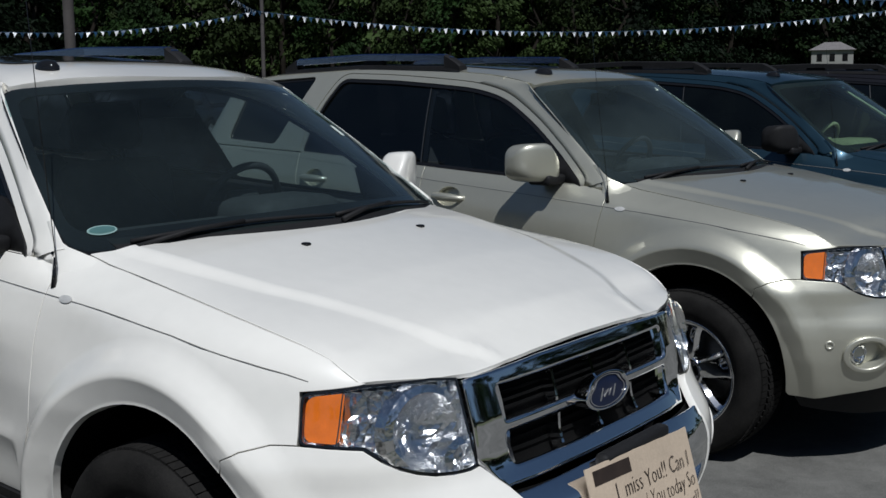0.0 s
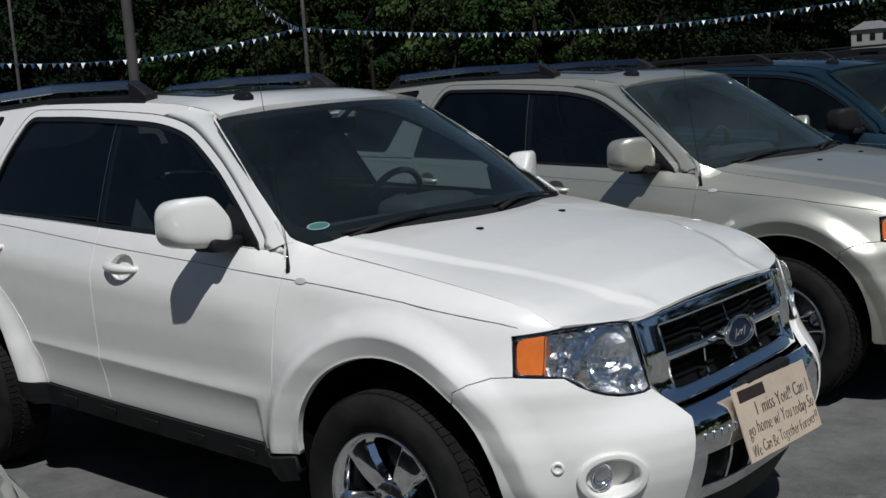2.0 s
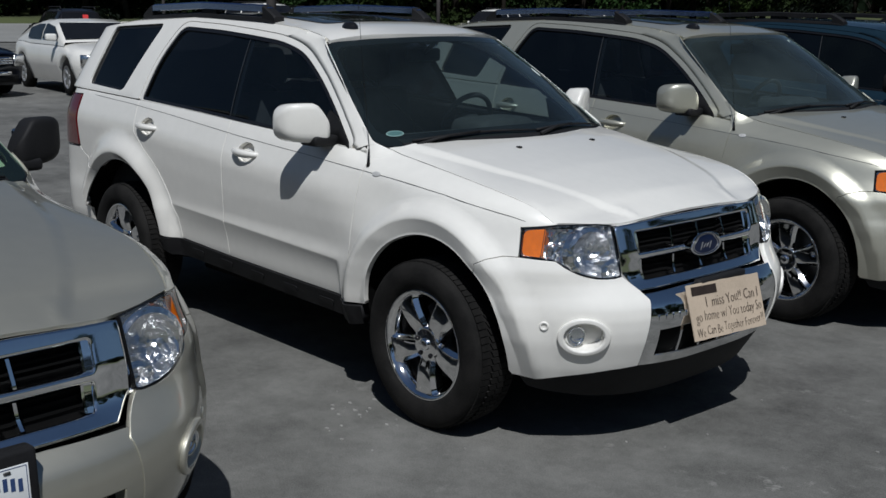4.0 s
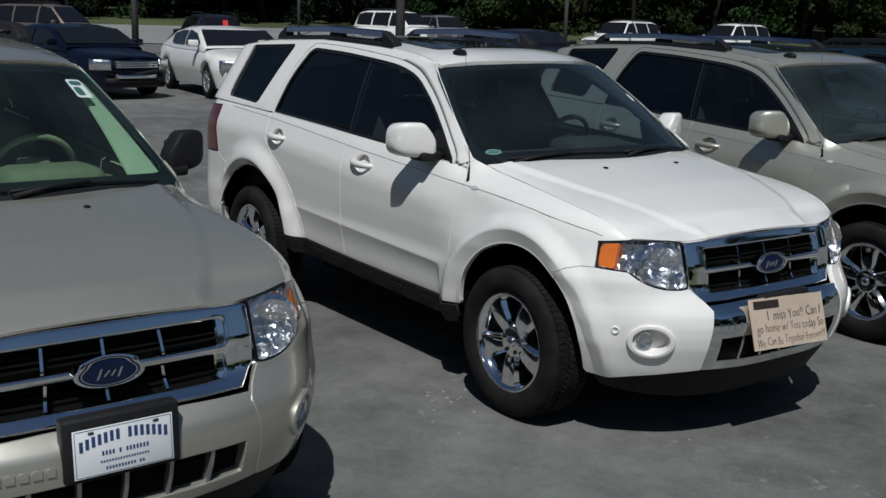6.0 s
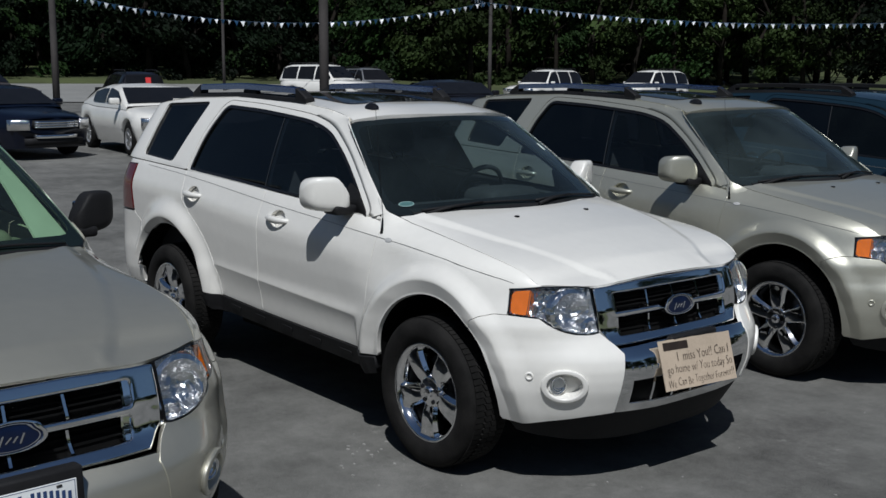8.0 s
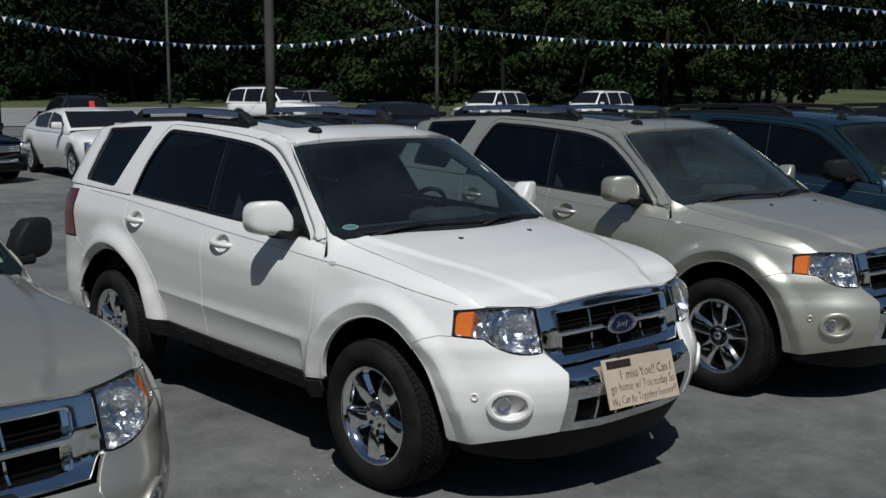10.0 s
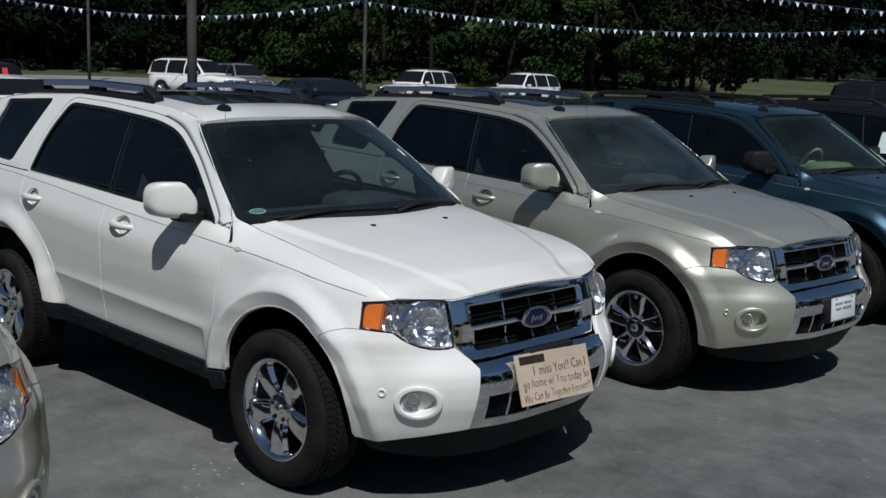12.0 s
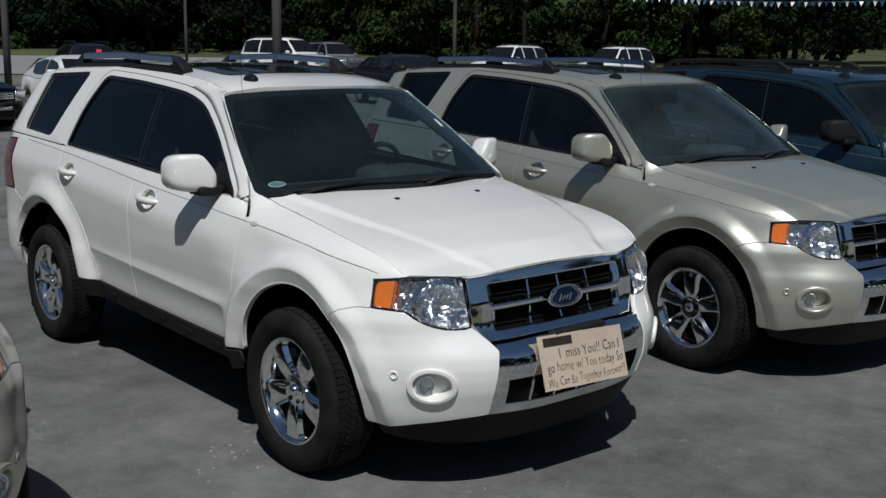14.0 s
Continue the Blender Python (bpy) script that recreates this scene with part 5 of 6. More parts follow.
    lo = F([(0.450, 0.58), (0.455, 0.42), (0.45, 0.354), (0.2, 0.345), (0.0001, 0.343)])
    opening = both(F([(0.2, 0.498), (0.376, 0.494), (0.371, 0.392), (0.2, 0.386)]))
    b = put("bumper_center", sheet("bumper_center", shell, both(hi[1:] + lo[:-1]), holes=[opening], gap=0.0, grid=0.022, off=-0.003, depth=0.04, edge=0.004), M["chrome"] if front == "chrome" else paint, car, "chrome bumper centre" if front == "chrome" else "painted bumper centre")
    put("intake_back", sheet("intake_back", shell, both(F([(0.2, 0.52), (0.43, 0.52), (0.43, 0.37), (0.2, 0.37)])), grid=0.05, off=-0.05, depth=0), M["inner"], b, "black lower air intake")
    if front == "chrome" or bumper_mat == "paint":
        for k in range(6):
            y = -0.375 + 0.034 * k
            a, c = at_y(y - 0.012, 0.545)[0], at_y(y + 0.012, 0.545)[0]
            put("raised_mark", sheet("raised_mark_%d" % k, shell, [(a, 0.535), (c, 0.535), (c, 0.557), (a, 0.557)], grid=0.03, off=0.002, depth=0.004), M["chrome"] if front == "chrome" else paint, b, "plain raised mark on the bumper")
    for y in (-0.26, -0.13, 0.0, 0.13, 0.26):
        w = 0.006 if front == "chrome" else 0.0035
        a, c = at_y(y - w, 0.44)[0], at_y(y + w, 0.44)[0]
        put("intake_bar", sheet("intake_bar_%d" % (y * 100), shell, [(a, 0.383), (c, 0.383), (c, 0.50), (a, 0.50)], grid=0.02, off=-0.008, depth=0.03), M["chrome"] if front == "chrome" else M["silver"], b)
    put("valance", sheet("valance", shell, both(F([(0.2, 0.35), (0.44, 0.358), (0.6, 0.345)]) + S([(0.45, 0.325), (0.415, 0.31), (0.43, 0.25)]) + F([(0.55, 0.215), (0.4, 0.205), (0.2, 0.20)])), grid=0.05, off=-0.014, depth=0.03), M["plastic"], car, "black lower valance")


def build_cabin(car, cloth):
    c = M[cloth]

    def dash(bm):
        box(bm, (-0.98, -0.68, 0.62), (-0.56, 0.68, 1.065), 0.06, 3)
        box(bm, (-0.62, -0.66, 0.95), (-0.30, 0.66, 1.055), 0.03, 2)
        box(bm, (-0.98, 0.16, 0.95), (-0.70, 0.56, 1.125), 0.06, 3)
    put("dashboard", cached("dashboard", dash), M["cloth_dark" if cloth == "cloth_dark" else "dash_beige"], car)

    def wheel(bm):
        n, k = 28, 8
        rows = []
        for i in range(n):
            a = 2 * math.pi * i / n
            rows.append([bm.verts.new(((0.168 + 0.014 * math.cos(2 * math.pi * j / k)) * math.cos(a), 0.014 * math.sin(2 * math.pi * j / k), (0.168 + 0.014 * math.cos(2 * math.pi * j / k)) * math.sin(a))) for j in range(k)])
        for i in range(n):
            for j in range(k):
                bm.faces.new((rows[i][j], rows[(i + 1) % n][j], rows[(i + 1) % n][(j + 1) % k], rows[i][(j + 1) % k]))
        box(bm, (-0.165, -0.012, -0.025), (0.165, 0.012, 0.025), 0.008, 1)
        box(bm, (-0.02, -0.012, -0.18), (0.02, 0.012, 0.0), 0.008, 1)
        box(bm, (-0.07, -0.03, -0.06), (0.07, 0.02, 0.06), 0.02, 2)
        moved(bm, aimed(Vector((-1.05, 0.36, 1.075)), Vector((0.9, 0, -0.42))))
    put("steering_wheel", cached("steering_wheel", wheel), M["cloth_dark"] if cloth == "cloth_dark" else c, car)

    def seat(y):
        def b(bm):
            box(bm, (-1.75, y - 0.26, 0.55), (-1.20, y + 0.26, 0.74), 0.06, 3)
            k = len(bm.verts)
            box(bm, (-0.07, -0.25, 0.0), (0.07, 0.25, 0.62), 0.06, 3)
            box(bm, (-0.05, -0.15, 0.66), (0.05, 0.15, 0.86), 0.045, 3)
            tube(bm, [(0, -0.06, 0.58), (0, -0.06, 0.72)], 0.008)
            tube(bm, [(0, 0.06, 0.58), (0, 0.06, 0.72)], 0.008)
            moved(bm, Matrix.Translation((-1.70, y, 0.62)) @ Matrix.Rotation(radians(-14), 4, 'Y'), k)
        return b
    for y in (0.36, -0.36):
        put("seat", cached("seat_%d" % (y * 100), seat(y)), c, car)

    def bench(bm):
        box(bm, (-2.62, -0.64, 0.6), (-2.10, 0.64, 0.80), 0.06, 3)
        k = len(bm.verts)
        box(bm, (-0.07, -0.64, 0.0), (0.07, 0.64, 0.52), 0.05, 3)
        for y in (-0.4, 0.4):
            box(bm, (-0.05, y - 0.13, 0.55), (0.05, y + 0.13, 0.70), 0.04, 2)
        moved(bm, Matrix.Translation((-2.58, 0, 0.70)) @ Matrix.Rotation(radians(-14), 4, 'Y'), k)
    put("rear_bench", cached("rear_bench", bench), c, car)

    def inner_mirror(bm):
        box(bm, (-0.99, -0.11, 1.405), (-0.965, 0.11, 1.47), 0.012, 2)
        tube(bm, [(-0.965, 0, 1.45), (-0.885, 0, 1.50)], 0.010)
    put("rear_view_mirror", cached("rear_view_mirror", inner_mirror), M["plastic"], car)

    def floor(bm):
        box(bm, (-3.4, -0.74, 0.42), (-0.5, 0.74, 0.48), 0.01, 1)
        for s in (-1, 1):
            rows = []
            for x in np.linspace(-0.5, -3.25, 14):
                y, z = side_glass(x, BELT(x)).y - 0.022, BELT(x) + 0.002
                rows.append([bm.verts.new((x, s * a, b)) for a, b in ((y - 0.03, 0.46), (y - 0.05, 0.8), (y - 0.045, z - 0.02), (y, z))])
            for u, v in zip(rows, rows[1:]):
                for i in range(3):
                    bm.faces.new((u[i], u[i + 1], v[i + 1], v[i]))
    put("cabin_floor", cached("cabin_floor", floor), c, car, smooth=False)


def sticker(car, poly, mat, name, label, lift=0.002):
    bm = bmesh.new()
    panel(bm, screen, poly, grid=0.05, off=lift, depth=0)
    return part(name, bm, M[mat], car, label)


def slip(v0, v1, t0, t1):
    return rounded([(v0, t0), (v1, t0), (v1, t1), (v0, t1)], 0.02, 3)

# ---- the ground ----


SLOPE = profile([(-50, 0), (6.5, 0), (16, 0.22), (30, 0.26), (46, 0.30), (58, 0.45), (66, 0.75), (90, 1.9), (140, 3.4), (300, 5.0)], 2.0)


def ground_z(x, y):
    """Flat round the row of cars; it climbs gently towards the far side of the lot and the trees."""
    return SLOPE(min(290.0, max(-40.0, -0.93 * x + 0.37 * y)))


def sheet_of_ground(name, along, across, mat, lift, label, category):
    """A strip of ground in the slope's own directions."""
    bm = bmesh.new()
    u, w = Vector((-0.93, 0.37, 0)), Vector((0.37, 0.93, 0))
    g = [[bm.verts.new((*(u * a + w * b).to_2d(), ground_z(*(u * a + w * b).to_2d()) + lift)) for b in across] for a in along]
    for p, q in zip(g, g[1:]):
        for i in range(len(across) - 1):
            bm.faces.new((p[i], p[i + 1], q[i + 1], q[i]))
    return tagged(part(name, bm, mat, None), label, category, kind="structure")


def build_ground():
    along = [-2500, -800, -200, -60, -30, -20, -14, -10, -6, -2, 2, 4, 5, 6, 7, 8, 9, 10, 11, 12, 13, 14, 15.4, 18, 22, 26, 30, 36, 42, 48, 54, 60, 66, 72, 80, 90, 100, 120, 140, 180, 300, 900, 2500]
    across = [-2500, -600, -200, -80, -40, -20, -10, 0, 10, 20, 40, 80, 200, 600, 2500]
    sheet_of_ground("ground", along, across, M["asphalt"], 0.0, "grey worn asphalt car lot with pale stains", "ground")
    sheet_of_ground("grass_verge", [72, 74, 78, 84, 90, 96, 110, 140], [-90, -50, -20, 0, 12, 20, 40, 70, 120], M["grass"], 0.05, "mown green grass verge along the trees", "grass")
    sheet_of_ground("grass_field", [55, 58, 60, 63, 66, 69, 72], [12, 20, 40, 70, 120], M["grass"], 0.05, "mown green grass beside the road", "grass")
    sheet_of_ground("road", [50.5, 54, 57.5, 60, 63, 66, 69, 72], [-120, -60, -20, 0, 6, 12], M["road"], 0.046, "pale grey road beyond the car lot", "road")
    sheet_of_ground("lawn", [-7.5, -12, -20, -30, -60, -120], [-120, -60, -20, 0, 20, 60, 120], M["grass"], 0.05, "green lawn across from the parked cars", "grass")


build_ground()


def build_chips():
    """Pale chips and grit strewn on the asphalt before the row."""
    rc = random.Random(17)
    bm = bmesh.new()
    spots = [(rc.uniform(-1.6, 3.2), rc.uniform(-2.2, 4.6), rc.uniform(0.003, 0.008)) for _ in range(70)]
    spots += [(-0.25 + rc.gauss(0, 0.17), -0.98 + rc.gauss(0, 0.10), rc.uniform(0.004, 0.015)) for _ in range(22)]
    spots += [(1.9 + rc.gauss(0, 0.30), 1.5 + rc.gauss(0, 0.35), rc.uniform(0.003, 0.009)) for _ in range(20)]
    for x, y, s in spots:
        a0 = rc.uniform(0, 6.28)
        ring = [(x + s * rc.uniform(0.5, 1.2) * math.cos(a0 + k * 1.05), y + 0.6 * s * rc.uniform(0.5, 1.2) * math.sin(a0 + k * 1.05)) for k in range(6)]
        up = [bm.verts.new((u, w, 0.004)) for u, w in ring]
        dn = [bm.verts.new((u, w, -0.002)) for u, w in ring]
        bm.faces.new(up)
        for k in range(6):
            bm.faces.new((dn[k], dn[(k + 1) % 6], up[(k + 1) % 6], up[k]))
    tagged(part("paint_chips", bm, M["chip"], None, smooth=False), "pale chips and grit scattered on the asphalt", "grit", kind="stuff")


build_chips()

# ---- the row of cars ----
white = build_suv(pose(0, 0, 0), "white sport utility car with chrome wheels and a cardboard sign", "white", "white", "rail", "chrome", "cloth_dark", group="row of parked sport utility cars")
tan = build_suv(pose(0.147, 2.514, 0, 0, 0, -3.5), "champagne sport utility car with chrome wheels, parked beside the white one", "tan", "tan", "rail", "chrome", "cloth_dark", windscreen="dusty_glass", spin=-18, group="row of parked sport utility cars")
blue = build_suv(pose(0.22, 5.16, 0, 0, 0, -5.5), "steel-blue sport utility car with black mirrors", "blue", "plastic", "plastic", "chrome", "cloth_beige", trim="plain", front="paint", windscreen="green_glass", group="row of parked sport utility cars")
dark = build_suv(pose(0.72, 7.6, 0), "black sport utility car with a paper in its side window", "black_paint", "plastic", "plastic", "chrome", "cloth_beige", trim="plain", front="paint", group="row of parked sport utility cars")
left = build_suv(pose(0.0, -2.882, 0, 0, 0, 2.5), "champagne sport utility car with black mirrors and a dealer plate", "pewter", "plastic", "plastic", "paint", "cloth_beige", trim="plain", front="paint", windscreen="green_glass", group="row of parked sport utility cars")

# ---- the sign, plates and stickers ----


def words(text, size, width, at, parent, mat, right, up, name="writing"):
    """Lettering as a thin mesh, its left end at a place, along right and up."""
    cu = bpy.data.curves.new(name, 'FONT')
    cu.body, cu.size, cu.extrude, cu.resolution_u, cu.offset = text, size, 0.0004, 2, -0.0013
    tmp = bpy.data.objects.new(name, cu)
    scene.collection.objects.link(tmp)
    me = bpy.data.meshes.new_from_object(tmp.evaluated_get(bpy.context.evaluated_depsgraph_get()))
    bpy.data.objects.remove(tmp)
    r, u = Vector(right).normalized(), Vector(up).normalized()
    n = r.cross(u)
    xs = [v.co.x for v in me.vertices]
    me.transform(Matrix.Diagonal((width / (max(xs) - min(xs)), 1, 1, 1)))
    mm = Matrix((r, u, n)).transposed().to_4x4()
    mm.translation = at
    whole = bmesh.new()
    whole.from_mesh(me)
    whole.verts.ensure_lookup_table()
    seen, runs = set(), []
    for v in whole.verts:
        if v.index in seen:
            continue
        stack, isle = [v], []
        seen.add(v.index)
        while stack:
            w = stack.pop()
            isle.append(w)
            for e in w.link_edges:
                o = e.other_vert(w)
                if o.index not in seen:
                    seen.add(o.index)
                    stack.append(o)
        runs.append((min(w.co.x for w in isle), max(w.co.x for w in isle), isle))
    runs.sort(key=lambda q: q[0])
    groups, end = [], -1e9
    for x0, x1, isle in runs:
        if x0 > end + size * 0.13:
            groups.append([])
        groups[-1] += isle
        end = max(end, x1)
    pen = random.Random(len(text))
    for g in groups:
        bm = bmesh.new()
        idx = {w.index: bm.verts.new(w.co) for w in g}
        for f in whole.faces:
            if f.verts[0].index in idx:
                bm.faces.new([idx[w.index] for w in f.verts])
        c = sum((w.co for w in g), Vector()) / len(g)
        turn = Matrix.Translation(c + Vector((0, pen.uniform(-0.004, 0.004), 0))) @ Matrix.Rotation(pen.uniform(-0.07, 0.07), 4, 'Z') @ Matrix.Translation(-c)
        for w in bm.verts:
            w.co = mm @ (turn @ w.co)
        part(name, bm, mat, parent, smooth=False)
    whole.free()


def build_sign():
    """A bent piece of cardboard leaning on the bumper, with four lines of marker pen."""
    sign = empty("cardboard_sign", Matrix.Translation((0.80, 0.02, 0.40)), "brown cardboard sign with marker lettering on a chrome bumper", "sign")
    bl, br, tl = Vector((0.866, -0.246, 0.440)), Vector((0.8716, 0.233, 0.4186)), Vector((0.808, -0.246, 0.645))
    right, up = br - bl, tl - bl

    def at(u, v, lift=0.0):
        n = right.cross(up).normalized()
        return bl + right * u + up * v + n * (lift + 0.003 * math.sin(math.pi * u)) - Vector((0.80, 0.02, 0.40))
    bm = bmesh.new()
    n = 16
    rows = []
    rnd = random.Random(4)
    for i in range(n + 1):
        u = i / n
        w0, w1 = rnd.uniform(-0.004, 0.004), rnd.uniform(-0.004, 0.004)
        rows.append([bm.verts.new(at(u, v, l)) for v, l in ((0 + w0, 0.0), (0.5, 0.0), (1 + w1, 0.0), (1 + w1, -0.004), (0.5, -0.004), (0 + w0, -0.004))])
    for p, q in zip(rows, rows[1:]):
        for k in range(6):
            bm.faces.new((p[k], p[(k + 1) % 6], q[(k + 1) % 6], q[k]))
    bm.faces.new(rows[0])
    bm.faces.new(rows[-1][::-1])
    card = part("card", bm, M["card"], sign, smooth=False)
    ru, uu = right.normalized(), up.normalized()
    lines = [("I  miss You!! Can I", 0.060, 0.345, 0.20, 0.55), ("go home w/ You today So", 0.056, 0.435, 0.05, 0.30), ("We Can Be Together Forever??", 0.050, 0.445, 0.035, 0.06)]
    for text, size, width, u, v in lines:
        tilt = (ru + uu * 0.02).normalized()
        words(text, size, width, at(u, v, 0.0035), card, M["ink"], tilt, uu - tilt * uu.dot(tilt))
    for u0, u1, v0, v1 in ((0.05, 0.38, 0.79, 0.95),):
        b = bmesh.new()
        b.faces.new([b.verts.new(at(u, v, 0.0012)) for u, v in ((u0, v0), (u1, v0), (u1, v1), (u0, v1))])
        part("pen_bar", b, M["ink"], card)
    return sign


build_sign()


def build_plate(car, z, y, lines, frame_w):
    """A dealer's plate in a black frame on the bumper, its writing drawn as plain bars."""
    x = FRONT_X(z) + 0.012
    tilt = 0.06

    def slab(bm, y0, y1, z0, z1, d0, d1, bev):
        box(bm, (d0, y0, z0), (d1, y1, z1), bev, 2)
        moved(bm, Matrix.Translation((x, y, z)) @ Matrix.Rotation(-tilt, 4, 'Y'))
    bm = bmesh.new()
    slab(bm, -0.163, 0.163, -0.080, 0.070 + frame_w, -0.05, 0.006, 0.010)
    fr = part("plate_frame", bm, M["plastic"], car, "black plate holder with a white dealer plate")
    bm = bmesh.new()
    slab(bm, -0.139, 0.139, -0.067, 0.067, 0.006, 0.009, 0.001)
    pl = part("plate", bm, M["plate"], fr, "white plate with dark blue bars of writing")
    for y0, y1, z0, z1 in [tuple(0.92 * v for v in q) for q in lines]:
        bm = bmesh.new()
        slab(bm, y0, y1, z0, z1, 0.009, 0.0098, 0.0)
        part("plate_bar", bm, M["plate_blue"], pl, smooth=False)
    for y0, y1, z0, z1 in ((-0.134, 0.134, 0.0625, 0.0640), (-0.134, 0.134, -0.0640, -0.0625), (-0.1345, -0.133, -0.0625, 0.0625), (0.133, 0.1345, -0.0625, 0.0625)):
        bm = bmesh.new()
        slab(bm, y0, y1, z0, z1, 0.009, 0.0096, 0.0)
        part("plate_line", bm, M["plate_blue"], pl, smooth=False)
    for sy in (-0.09, 0.09):
        bm = bmesh.new()
        slab(bm, sy - 0.008, sy + 0.008, 0.052, 0.059, 0.009, 0.012, 0.002)
        part("plate_screw", bm, M["rim_dark"], pl)
    return fr


def letters(y0, y1, z, h, words=(7, 7), arc=0.0):
    """Plain bars in place of the letters of some words, on a line or an arc."""
    n = sum(words) + len(words) - 1
    w = (y1 - y0) / n
    out, k = [], 0
    for count in words:
        for i in range(count):
            y = y0 + w * (k + 0.5)
            up = arc * (1 - (2 * (y - (y0 + y1) / 2) / (y1 - y0)) ** 2)
            out.append((y - w * 0.29, y + w * 0.29, z + up, z + up + h))
            k += 1
        k += 1
    return out


build_plate(left, 0.583, -0.012, letters(-0.137, 0.137, 0.004, 0.032, (7, 7), 0.022) + letters(-0.07, 0.075, -0.014, 0.013, (4, 1, 7)) + letters(-0.075, 0.075, -0.036, 0.007, (18,)) + letters(-0.06, 0.06, -0.058, 0.009, (10, 2)), 0.028)
bm = bmesh.new()
box(bm, (0.775, -0.155, 0.50), (0.812, 0.155, 0.652), 0.012, 2)
part("plate_holder", bm, M["plastic"], white, "black plate holder behind the sign")
build_plate(tan, 0.515, 0.0, letters(-0.11, 0.10, 0.022, 0.016) + letters(-0.10, 0.10, -0.012, 0.018, (4, 7)), 0.0)
oval = sticker(white, ellipse(-0.872, 0.090, 0.048, 0.022), "pale_teal", "window_sticker", "small pale oval sticker with a teal middle")
sticker(oval, ellipse(-0.872, 0.090, 0.042, 0.016), "teal", "sticker_middle", "teal middle", 0.0035)
sticker(white, slip(0.82, 0.87, 0.52, 0.61), "paper", "window_sticker", "small white paper sticker")
notice = sticker(left, slip(0.74, 0.86, 0.68, 0.86), "paper", "window_sticker", "pale paper label in the windscreen")
sticker(notice, slip(0.755, 0.845, 0.80, 0.842), "teal", "print_bar", "teal print", 0.0035)
sticker(notice, slip(0.755, 0.815, 0.70, 0.78), "teal", "print_bar", "teal print", 0.0035)


def side_paper():
    bm = bmesh.new()
    panel(bm, side_glass, rounded([(-1.18, 1.16), (-1.42, 1.16), (-1.42, 1.36), (-1.18, 1.36)], 0.01, 2), grid=0.06, off=0.003, depth=0)
    mirrored(bm)
    sp = part("price_paper", bm, M["paper"], dark, "printed price paper in the side window")
    for k in range(6):
        b = bmesh.new()
        z = 1.335 - 0.027 * k
        panel(b, side_glass, [(-1.21, z), (-1.37 - 0.03 * (k % 2), z), (-1.37 - 0.03 * (k % 2), z - 0.010), (-1.21, z - 0.010)], grid=0.06, off=-0.005, depth=0, inward=-1)
        mirrored(b)
        part("print_bar", b, M["teal"], sp)


side_paper()

# ---- cars farther off ----


